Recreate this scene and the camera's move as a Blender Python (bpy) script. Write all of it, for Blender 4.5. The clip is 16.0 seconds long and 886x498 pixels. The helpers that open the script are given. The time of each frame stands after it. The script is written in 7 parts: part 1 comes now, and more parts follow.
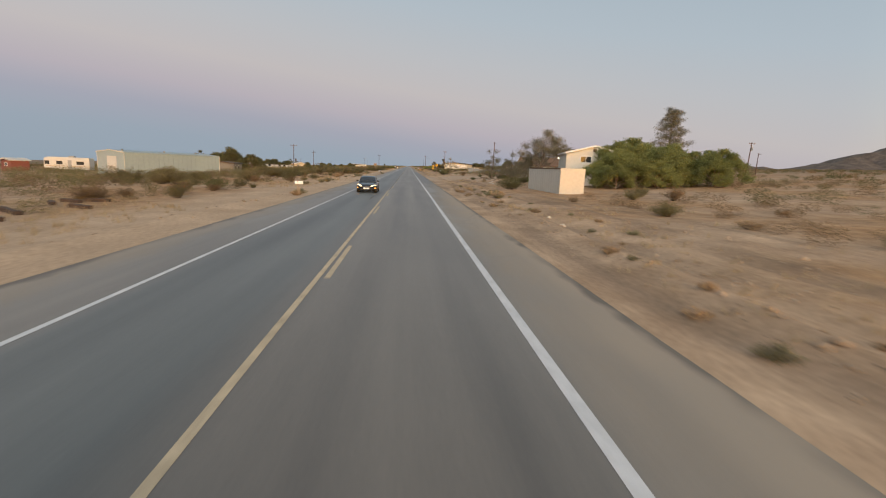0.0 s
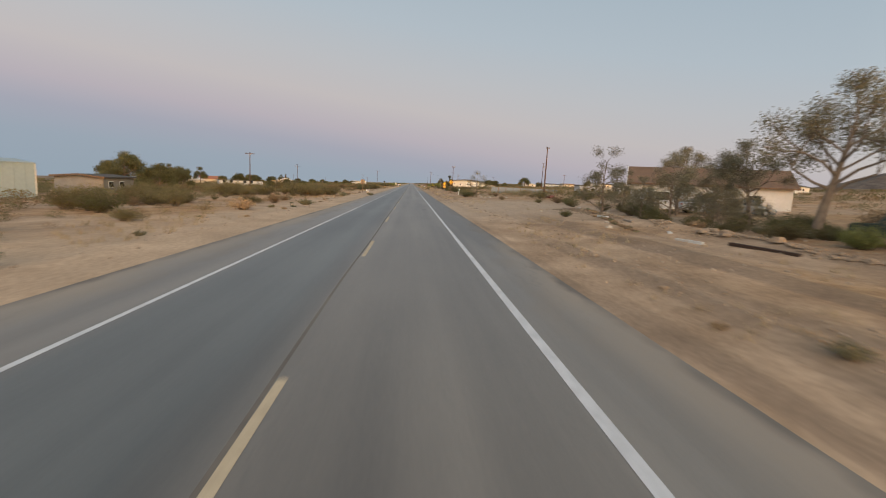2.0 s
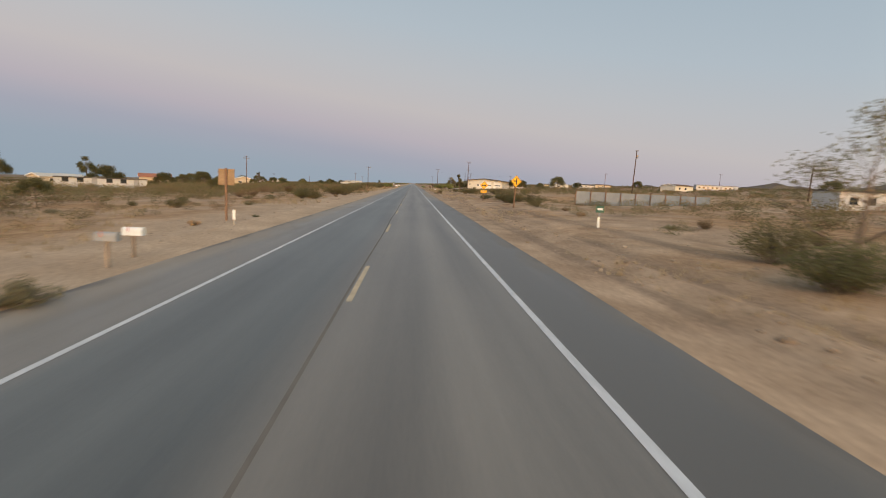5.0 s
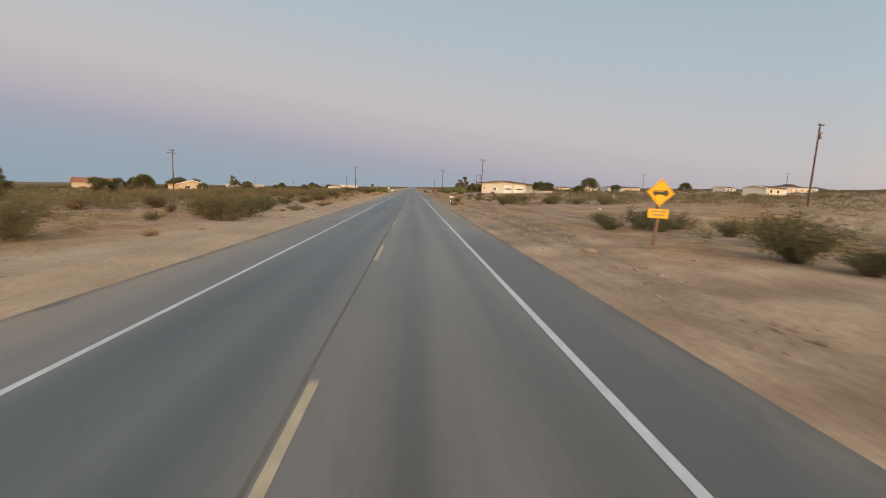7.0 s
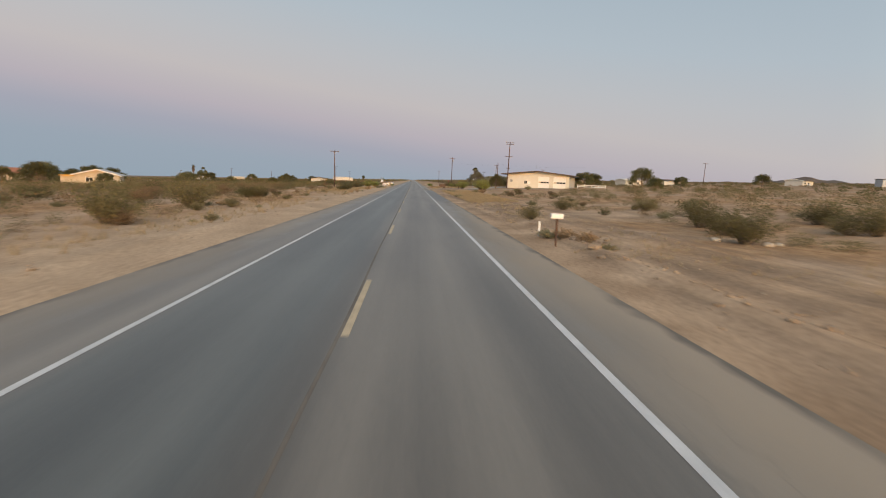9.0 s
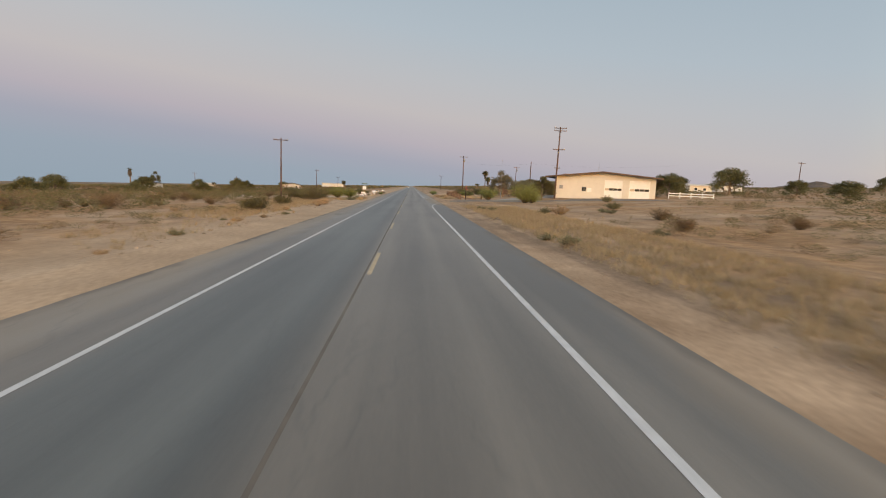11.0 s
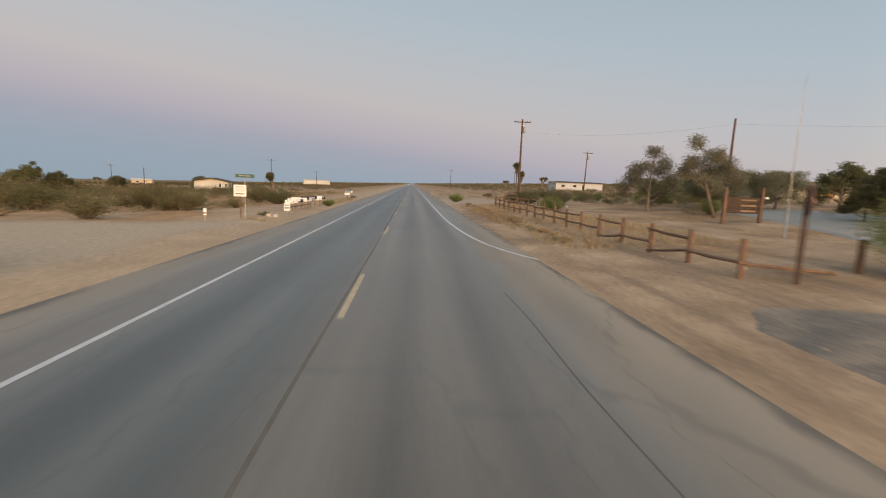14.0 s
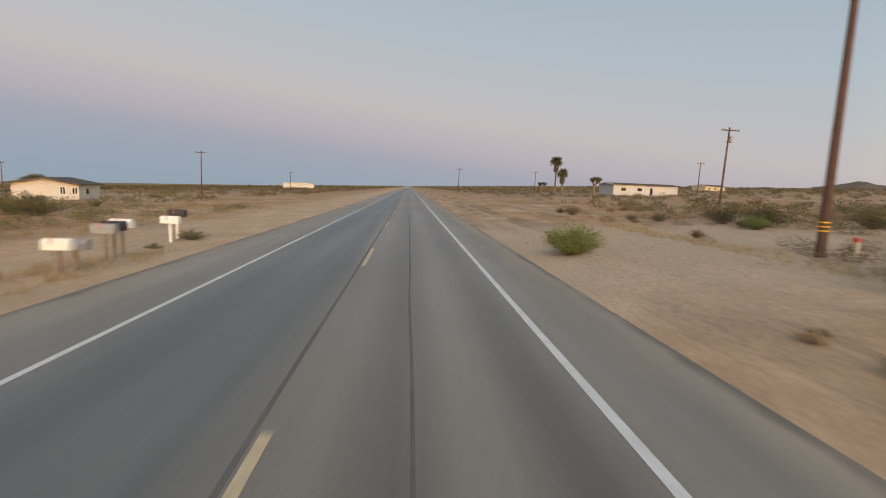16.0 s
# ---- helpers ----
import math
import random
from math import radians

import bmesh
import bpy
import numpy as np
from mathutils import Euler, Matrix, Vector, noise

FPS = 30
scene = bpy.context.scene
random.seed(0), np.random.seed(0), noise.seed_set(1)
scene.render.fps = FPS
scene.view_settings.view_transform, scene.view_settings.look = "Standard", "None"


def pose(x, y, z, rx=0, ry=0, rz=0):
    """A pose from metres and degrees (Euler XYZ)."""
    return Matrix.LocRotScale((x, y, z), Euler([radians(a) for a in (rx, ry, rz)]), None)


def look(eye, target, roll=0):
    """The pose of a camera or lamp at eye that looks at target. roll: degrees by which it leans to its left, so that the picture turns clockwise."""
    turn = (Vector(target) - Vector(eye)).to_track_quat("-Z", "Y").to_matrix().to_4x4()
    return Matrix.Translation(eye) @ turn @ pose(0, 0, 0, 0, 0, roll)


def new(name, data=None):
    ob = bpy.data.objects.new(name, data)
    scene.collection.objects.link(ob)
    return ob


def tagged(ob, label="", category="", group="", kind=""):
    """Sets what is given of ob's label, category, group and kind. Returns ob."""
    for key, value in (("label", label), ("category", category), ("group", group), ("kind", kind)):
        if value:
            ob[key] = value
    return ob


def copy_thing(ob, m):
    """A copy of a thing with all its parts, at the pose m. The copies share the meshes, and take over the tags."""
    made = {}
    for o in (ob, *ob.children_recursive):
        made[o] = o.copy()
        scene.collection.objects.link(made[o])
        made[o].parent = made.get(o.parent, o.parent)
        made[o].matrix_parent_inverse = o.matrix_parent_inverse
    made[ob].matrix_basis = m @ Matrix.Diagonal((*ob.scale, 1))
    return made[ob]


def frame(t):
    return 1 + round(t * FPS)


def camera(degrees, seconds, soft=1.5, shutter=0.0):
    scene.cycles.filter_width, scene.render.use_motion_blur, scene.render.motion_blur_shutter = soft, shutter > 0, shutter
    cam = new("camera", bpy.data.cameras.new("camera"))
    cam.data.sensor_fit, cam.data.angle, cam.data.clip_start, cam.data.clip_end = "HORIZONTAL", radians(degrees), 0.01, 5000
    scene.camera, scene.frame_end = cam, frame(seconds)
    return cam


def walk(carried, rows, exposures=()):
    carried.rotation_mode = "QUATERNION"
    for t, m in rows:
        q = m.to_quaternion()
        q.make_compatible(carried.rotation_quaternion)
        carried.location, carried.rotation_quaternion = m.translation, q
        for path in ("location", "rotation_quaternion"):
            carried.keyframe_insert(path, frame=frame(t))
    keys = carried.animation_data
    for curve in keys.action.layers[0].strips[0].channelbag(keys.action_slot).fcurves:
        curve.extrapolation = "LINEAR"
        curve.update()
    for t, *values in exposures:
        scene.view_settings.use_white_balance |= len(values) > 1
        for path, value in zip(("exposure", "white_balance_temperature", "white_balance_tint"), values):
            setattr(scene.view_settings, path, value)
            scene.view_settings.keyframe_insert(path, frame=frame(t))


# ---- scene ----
cam = camera(85.99, 16.0, soft=1.05, shutter=0.25)
# seconds, x, y, z, tilt down, turn to the left, lean
PATH = [
    (0, 1.792, -0.689, 2.577, 9.746, -4.485, 2.501),
    (0.5, 1.731, 12.428, 2.577, 9.218, -4.371, 2.587),
    (1, 1.670, 25.588, 2.577, 8.439, -4.272, 2.834),
    (1.5, 1.590, 38.865, 2.577, 7.823, -4.137, 2.723),
    (2, 1.509, 52.194, 2.577, 7.719, -4.155, 2.746),
    (2.5, 1.486, 65.482, 2.577, 7.519, -4.081, 2.503),
    (3, 1.441, 79.043, 2.577, 7.376, -4.007, 2.414),
    (3.5, 1.364, 92.280, 2.577, 7.500, -4.012, 2.634),
    (4, 1.241, 105.409, 2.577, 7.711, -3.956, 3.099),
    (6.5, 1.212, 170.699, 2.577, 7.514, -4.008, 2.331),
    (7, 1.159, 183.787, 2.577, 7.270, -3.941, 2.370),
    (7.5, 1.127, 196.990, 2.577, 7.248, -3.909, 2.434),
    (8, 1.091, 210.209, 2.577, 7.264, -3.843, 2.220),
    (8.5, 1.047, 223.347, 2.577, 7.693, -3.789, 2.256),
    (9, 0.997, 236.447, 2.577, 8.160, -3.865, 2.458),
    (11.5, 1.135, 301.896, 2.577, 7.352, -4.087, 2.203),
    (12, 1.168, 314.710, 2.577, 7.379, -4.064, 2.116),
    (12.5, 1.249, 327.752, 2.577, 7.310, -3.964, 1.877),
    (13, 1.270, 340.915, 2.577, 7.418, -3.929, 1.970),
    (13.5, 1.242, 353.922, 2.577, 7.718, -4.030, 1.995),
    (14, 1.231, 366.881, 2.577, 7.724, -4.053, 2.389),
    (14.5, 1.186, 379.860, 2.577, 7.757, -4.112, 2.470),
    (15, 1.219, 392.940, 2.577, 7.740, -4.219, 2.655),
    (15.5, 1.278, 406.091, 2.577, 7.612, -4.219, 2.599),
    (16, 1.341, 419.187, 2.577, 7.382, -4.347, 2.253),
]
walk(cam, [(t, pose(x, y, z, 90 - tilt, 0, turn) @ pose(0, 0, 0, 0, 0, lean)) for t, x, y, z, tilt, turn, lean in PATH])

# ---- light: dusk sky, the sun has just gone down behind the camera ----
def dusk_world():
    w = bpy.data.worlds.new("dusk_sky")
    scene.world = w
    w.use_nodes = True
    nt = w.node_tree
    nt.nodes.clear()
    N, Lk = nt.nodes.new, nt.links.new
    tc = N("ShaderNodeTexCoord")
    sep = N("ShaderNodeSeparateXYZ")
    Lk(tc.outputs["Generated"], sep.inputs[0])
    asin = N("ShaderNodeMath"); asin.operation = "ARCSINE"; Lk(sep.outputs["Z"], asin.inputs[0])
    elev = N("ShaderNodeMath"); elev.operation = "MULTIPLY"; elev.inputs[1].default_value = 57.2958; Lk(asin.outputs[0], elev.inputs[0])
    # the earth's shadow stands highest opposite the sun
    dot = N("ShaderNodeVectorMath"); dot.operation = "DOT_PRODUCT"; dot.inputs[1].default_value = (-0.64, 0.77, 0)
    Lk(tc.outputs["Generated"], dot.inputs[0])
    sub = N("ShaderNodeMath"); sub.operation = "MULTIPLY_ADD"; sub.inputs[1].default_value = -7.5
    up = N("ShaderNodeMath"); up.operation = "ADD"; up.inputs[1].default_value = 1.3; Lk(elev.outputs[0], up.inputs[0])
    anti = N("ShaderNodeVectorMath"); anti.operation = "DOT_PRODUCT"; anti.inputs[1].default_value = (-0.87, 0.49, 0)
    Lk(tc.outputs["Generated"], anti.inputs[0])
    Lk(anti.outputs["Value"], sub.inputs[0]); Lk(up.outputs[0], sub.inputs[2])
    mr = N("ShaderNodeMapRange"); mr.inputs[1].default_value = -8; mr.inputs[2].default_value = 72
    Lk(sub.outputs[0], mr.inputs[0])
    ramp = N("ShaderNodeValToRGB")
    Lk(mr.outputs[0], ramp.inputs[0])
    stops = [(-8, (0.275, 0.345, 0.41)), (-2.5, (0.305, 0.36, 0.425)), (0.2, (0.355, 0.365, 0.43)), (2.6, (0.45, 0.41, 0.45)),
             (6.0, (0.51, 0.475, 0.475)), (10, (0.475, 0.485, 0.505)), (15, (0.42, 0.48, 0.53)), (25, (0.34, 0.425, 0.495)), (72, (0.2, 0.285, 0.385))]
    el = ramp.color_ramp.elements
    while len(el) < len(stops):
        el.new(0.5)
    for e, (s, c) in zip(el, stops):
        e.position = (s + 8) / 80
        e.color = (*c, 1)
    bg = N("ShaderNodeBackground"); bg.inputs["Strength"].default_value = SKY
    Lk(ramp.outputs[0], bg.inputs["Color"])
    # the bright side of the sky, where the sun went down
    sky = N("ShaderNodeTexSky"); sky.sky_type = "NISHITA"; sky.sun_disc = False
    sky.sun_elevation, sky.sun_rotation = radians(SUN_UP), radians(SUN_TURN)
    bg2 = N("ShaderNodeBackground"); bg2.inputs["Strength"].default_value = WEST
    Lk(sky.outputs[0], bg2.inputs["Color"])
    side = N("ShaderNodeMapRange"); side.interpolation_type = "SMOOTHSTEP"
    side.inputs[1].default_value = 0.15; side.inputs[2].default_value = -0.6
    Lk(dot.outputs["Value"], side.inputs[0])
    mix = N("ShaderNodeMixShader")
    Lk(side.outputs[0], mix.inputs[0]); Lk(bg.outputs[0], mix.inputs[1]); Lk(bg2.outputs[0], mix.inputs[2])
    out = N("ShaderNodeOutputWorld"); Lk(mix.outputs[0], out.inputs[0])


SKY, WEST, SUN_UP, SUN_TURN = 1.05, 1.0, 2.0, 160.0
dusk_world()
sun = new("sun", bpy.data.lights.new("sun", "SUN"))
sun.data.energy, sun.data.angle, sun.data.color = 1.88, radians(45), (1.0, 0.80, 0.63)
sun.matrix_world = look((-0.12, -0.84, 0.50), (0, 0, 0))
scene.view_settings.exposure = 0.0

# ---- materials ----
def material(name, dark, light, size=1.0, rough=0.9, metal=0.0, bump=0.0, fine=8.0, spec=0.3, jitter=0.0, stops=(0.3, 0.7), coat=0.0, leaf=False):
    """Two tones that mix by a coarse and a fine noise in world metres."""
    m = bpy.data.materials.new(name)
    m.use_nodes = True
    nt = m.node_tree
    b = nt.nodes["Principled BSDF"]
    N, Lk = nt.nodes.new, nt.links.new
    geo = N("ShaderNodeNewGeometry")
    big = N("ShaderNodeTexNoise"); big.inputs["Scale"].default_value = 1 / size; big.inputs["Detail"].default_value = 5
    small = N("ShaderNodeTexNoise"); small.inputs["Scale"].default_value = fine / size; small.inputs["Detail"].default_value = 4
    Lk(geo.outputs["Position"], big.inputs["Vector"]); Lk(geo.outputs["Position"], small.inputs["Vector"])
    av = N("ShaderNodeMath"); av.operation = "MULTIPLY_ADD"; av.inputs[1].default_value = 0.55
    half = N("ShaderNodeMath"); half.operation = "MULTIPLY"; half.inputs[1].default_value = 0.45
    Lk(small.outputs["Fac"], half.inputs[0]); Lk(big.outputs["Fac"], av.inputs[0]); Lk(half.outputs[0], av.inputs[2])
    ramp = N("ShaderNodeValToRGB")
    ramp.color_ramp.elements[0].position, ramp.color_ramp.elements[1].position = stops
    ramp.color_ramp.elements[0].color, ramp.color_ramp.elements[1].color = (*dark, 1), (*light, 1)
    Lk(av.outputs[0], ramp.inputs[0])
    colour = ramp.outputs[0]
    if jitter:
        info = N("ShaderNodeObjectInfo")
        mr = N("ShaderNodeMapRange"); mr.inputs[3].default_value, mr.inputs[4].default_value = 1 - jitter, 1 + jitter
        Lk(info.outputs["Random"], mr.inputs[0])
        hsv = N("ShaderNodeHueSaturation"); Lk(mr.outputs[0], hsv.inputs["Value"]); Lk(colour, hsv.inputs["Color"])
        colour = hsv.outputs[0]
    if leaf:
        # each leaf has its own tone and lets some light through
        isl = N("ShaderNodeMapRange"); isl.inputs[3].default_value, isl.inputs[4].default_value = 0.82, 1.18
        Lk(geo.outputs["Random Per Island"], isl.inputs[0])
        tone = N("ShaderNodeHueSaturation"); Lk(isl.outputs[0], tone.inputs["Value"]); Lk(colour, tone.inputs["Color"])
        colour = tone.outputs[0]
        thin = N("ShaderNodeBsdfTranslucent"); Lk(colour, thin.inputs["Color"])
        both = N("ShaderNodeMixShader"); both.inputs[0].default_value = 0.5
        Lk(b.outputs[0], both.inputs[1]); Lk(thin.outputs[0], both.inputs[2])
        Lk(both.outputs[0], nt.nodes["Material Output"].inputs["Surface"])
    Lk(colour, b.inputs["Base Color"])
    b.inputs["Roughness"].default_value, b.inputs["Metallic"].default_value = rough, metal
    b.inputs["Specular IOR Level"].default_value = 0.1 if leaf else spec
    b.inputs["Coat Weight"].default_value = coat
    if bump:
        bp = N("ShaderNodeBump"); bp.inputs["Strength"].default_value = 0.6; bp.inputs["Distance"].default_value = bump
        Lk(av.outputs[0], bp.inputs["Height"]); Lk(bp.outputs[0], b.inputs["Normal"])
    return m


WHITE_LINE = material("white_road_paint", (0.42, 0.42, 0.42), (0.62, 0.62, 0.62), 0.4, 0.7, fine=6)
YELLOW_LINE = material("yellow_road_paint", (0.33, 0.265, 0.18), (0.56, 0.455, 0.305), 0.35, 0.7, fine=9)

# ---- more materials ----
WHITE_WALL = material("white_painted_wall", (0.42, 0.415, 0.40), (0.52, 0.515, 0.495), 1.5, 0.8, bump=0.004)
CREAM_WALL = material("cream_stucco", (0.53, 0.505, 0.445), (0.61, 0.585, 0.52), 1.2, 0.9, bump=0.01)
TAN_WALL = material("tan_stucco", (0.40, 0.34, 0.26), (0.50, 0.42, 0.32), 1.2, 0.9, bump=0.01)
APRON = material("old_asphalt_apron", (0.125, 0.112, 0.098), (0.31, 0.24, 0.175), 1.1, 0.9, bump=0.008, fine=14, stops=(0.42, 0.64))
GREY_WALL = material("grey_block_wall", (0.36, 0.36, 0.36), (0.48, 0.48, 0.47), 1.0, 0.9, bump=0.01)
BROWN_ROOF = material("brown_shingle", (0.10, 0.065, 0.045), (0.17, 0.11, 0.075), 0.8, 0.95, bump=0.02)
RED_ROOF = material("clay_tile", (0.25, 0.10, 0.06), (0.36, 0.16, 0.10), 0.8, 0.9, bump=0.03)
DARK_ROOF = material("dark_felt_roof", (0.05, 0.045, 0.04), (0.10, 0.09, 0.08), 1.0, 0.9)
WHITE_METAL = material("white_sheet_metal", (0.45, 0.42, 0.37), (0.54, 0.51, 0.45), 2.0, 0.5, spec=0.4)
PANEL_GREEN = material("pale_green_sheet_metal", (0.245, 0.30, 0.315), (0.295, 0.355, 0.37), 3.0, 0.55)
GALVANISED = material("galvanised_sheet", (0.15, 0.175, 0.205), (0.22, 0.25, 0.285), 1.5, 0.6, metal=0.1)
WOOD = material("weathered_wood", (0.12, 0.07, 0.045), (0.22, 0.135, 0.09), 0.35, 0.9, bump=0.006, fine=20, jitter=0.15)
POLE_WOOD = material("creosoted_pole", (0.058, 0.036, 0.028), (0.118, 0.066, 0.046), 0.5, 0.85, bump=0.006, fine=16, jitter=0.2)
STEEL = material("dull_steel", (0.25, 0.25, 0.25), (0.38, 0.38, 0.38), 0.5, 0.5, metal=0.6)
BLACK = material("black_plastic", (0.012, 0.012, 0.012), (0.025, 0.025, 0.025), 0.3, 0.6)
RUBBER = material("tyre_rubber", (0.018, 0.018, 0.018), (0.035, 0.033, 0.03), 0.2, 0.9)
DARK_GLASS = material("dark_glass", (0.02, 0.025, 0.03), (0.035, 0.04, 0.045), 1.0, 0.08, spec=0.6)
WHITE_PAINT = material("white_enamel", (0.62, 0.62, 0.60), (0.76, 0.76, 0.74), 0.5, 0.5)
BLACK_PAINT = material("black_enamel", (0.02, 0.02, 0.022), (0.04, 0.04, 0.042), 0.5, 0.5)
GREY_PAINT = material("grey_enamel", (0.20, 0.21, 0.22), (0.30, 0.31, 0.32), 0.5, 0.6)
SIGN_YELLOW = material("sign_yellow", (0.72, 0.36, 0.01), (0.82, 0.43, 0.02), 0.6, 0.5)
SIGN_RED = material("sign_red", (0.42, 0.05, 0.03), (0.52, 0.08, 0.05), 0.6, 0.5)
SIGN_GREEN = material("sign_green", (0.03, 0.085, 0.06), (0.05, 0.11, 0.08), 0.6, 0.5)
FADED_RED = material("faded_sign_red", (0.16, 0.055, 0.042), (0.23, 0.08, 0.062), 0.6, 0.6)
STONE = material("pale_stone", (0.36, 0.31, 0.25), (0.52, 0.46, 0.38), 0.3, 0.95, bump=0.02, jitter=0.25)
CONCRETE = material("dusty_concrete", (0.25, 0.235, 0.21), (0.34, 0.32, 0.285), 1.5, 0.9, bump=0.004, fine=20)
TAR = material("tar_seam", (0.075, 0.07, 0.063), (0.145, 0.135, 0.12), 0.4, 0.7)
OLD_TAR = material("faded_tar_seam", (0.095, 0.082, 0.068), (0.19, 0.165, 0.136), 2.5, 0.8, fine=10)
BARK = material("grey_bark", (0.13, 0.095, 0.07), (0.23, 0.175, 0.13), 0.25, 0.95, bump=0.015, fine=14)
STEMS = material("grey_twigs", (0.10, 0.08, 0.06), (0.20, 0.16, 0.12), 0.3, 0.95)
LEAF_OLIVE = material("creosote_leaves", (0.115, 0.102, 0.051), (0.22, 0.192, 0.098), 0.5, 0.8, jitter=0.25, leaf=True)
LEAF_BROWN = material("dry_brown_leaves", (0.15, 0.104, 0.062), (0.27, 0.19, 0.115), 0.6, 0.85, jitter=0.2, leaf=True)
LEAF_GREEN = material("green_leaves", (0.15, 0.172, 0.06), (0.30, 0.315, 0.125), 0.8, 0.75, jitter=0.12, leaf=True)
LEAF_DARK = material("dark_green_leaves", (0.095, 0.094, 0.045), (0.185, 0.178, 0.088), 0.6, 0.8, jitter=0.2, leaf=True)
LEAF_GREY = material("grey_green_leaves", (0.18, 0.162, 0.098), (0.31, 0.285, 0.175), 0.4, 0.85, jitter=0.2, leaf=True)
LEAF_TAMARISK = material("tamarisk_needles", (0.15, 0.135, 0.09), (0.275, 0.245, 0.162), 0.8, 0.85, jitter=0.1, leaf=True)
STRAW = material("dry_grass", (0.35, 0.262, 0.155), (0.48, 0.372, 0.23), 0.8, 0.9, jitter=0.1, leaf=True)
TUMBLE = material("dry_brush", (0.22, 0.15, 0.09), (0.36, 0.26, 0.16), 0.5, 0.95, jitter=0.2)
HILL = material("hill_rock", (0.075, 0.058, 0.047), (0.15, 0.115, 0.09), 16.0, 0.95, fine=6, stops=(0.4, 0.6))


# ---- mesh helpers ----
def part(name, bm, mat, parent=None, label="", smooth=False):
    """One bmesh as one mesh object, under a thing or a part."""
    me = bpy.data.meshes.new(name)
    bm.to_mesh(me)
    bm.free()
    for mt in (mat if isinstance(mat, (list, tuple)) else [mat]):
        me.materials.append(mt)
    if smooth:
        for p in me.polygons:
            p.use_smooth = True
    ob = new(name, me)
    if parent is not None:
        ob.parent = parent
    if label:
        ob["label"] = label
    return ob


def raw(name, verts, faces, mat, parent=None, label=""):
    """A mesh straight from arrays, for leaves and grass."""
    me = bpy.data.meshes.new(name)
    me.from_pydata(verts, [], faces)
    me.materials.append(mat)
    ob = new(name, me)
    if parent is not None:
        ob.parent = parent
    if label:
        ob["label"] = label
    return ob


def thing(name, label, category, group=""):
    return tagged(new(name), label, category, group)


def box(bm, x0, x1, y0, y1, z0, z1, bevel=0.0):
    vs = [bm.verts.new((x, y, z)) for x in (x0, x1) for y in (y0, y1) for z in (z0, z1)]
    fs = [bm.faces.new([vs[i] for i in q]) for q in ((0, 1, 3, 2), (4, 6, 7, 5), (0, 4, 5, 1), (2, 3, 7, 6), (0, 2, 6, 4), (1, 5, 7, 3))]
    if bevel:
        bmesh.ops.bevel(bm, geom=list({e for f in fs for e in f.edges}), offset=bevel, segments=2, profile=0.5, affect="EDGES")
    return bm


def one_box(*a, bevel=0.0):
    return box(bmesh.new(), *a, bevel=bevel)


def tube(bm, pts, radii, n=8, cap=True):
    rings = []
    for i, p in enumerate(pts):
        a = Vector(pts[max(i - 1, 0)]); b = Vector(pts[min(i + 1, len(pts) - 1)])
        d = (b - a).normalized()
        u = d.orthogonal().normalized() if abs(d.z) > 0.9 else d.cross(Vector((0, 0, 1))).normalized()
        v = d.cross(u)
        rings.append([bm.verts.new(Vector(p) + (u * math.cos(2 * math.pi * k / n) + v * math.sin(2 * math.pi * k / n)) * radii[i]) for k in range(n)])
    for r, s in zip(rings, rings[1:]):
        for k in range(n):
            bm.faces.new((r[k], r[(k + 1) % n], s[(k + 1) % n], s[k]))
    if cap:
        bm.faces.new(rings[0][::-1]); bm.faces.new(rings[-1])
    return bm


def rod(p, q, r, n=8, r2=None):
    return tube(bmesh.new(), [p, q], [r, r if r2 is None else r2], n)


def prism(bm, outline, y0, y1):
    """An outline in x and z drawn out along y."""
    a = [bm.verts.new((x, y0, z)) for x, z in outline]
    b = [bm.verts.new((x, y1, z)) for x, z in outline]
    bm.faces.new(a[::-1] if y1 > y0 else a); bm.faces.new(b if y1 > y0 else b[::-1])
    for k in range(len(a)):
        m = (k + 1) % len(a)
        bm.faces.new((a[k], a[m], b[m], b[k]))
    bmesh.ops.recalc_face_normals(bm, faces=bm.faces)
    return bm


# ---- ground and road ----
DASH, LEFT_LINE, RIGHT_LINE = -0.379, -3.513, 3.769
PROFILE_X = [-3000, -1000, -400, -140, -50, -21, -9, -6.6, 6.8, 12, 17, 27, 40, 400, 3000]
PROFILE_Z = [-80, -33, -14, -3.6, -1.2, -0.4, 0.0, 0.0, 0.0, 0.45, 0.5, 1.0, 1.6, 16, 40]


def flat_ground(x, y):
    return float(np.interp(x, PROFILE_X, PROFILE_Z))


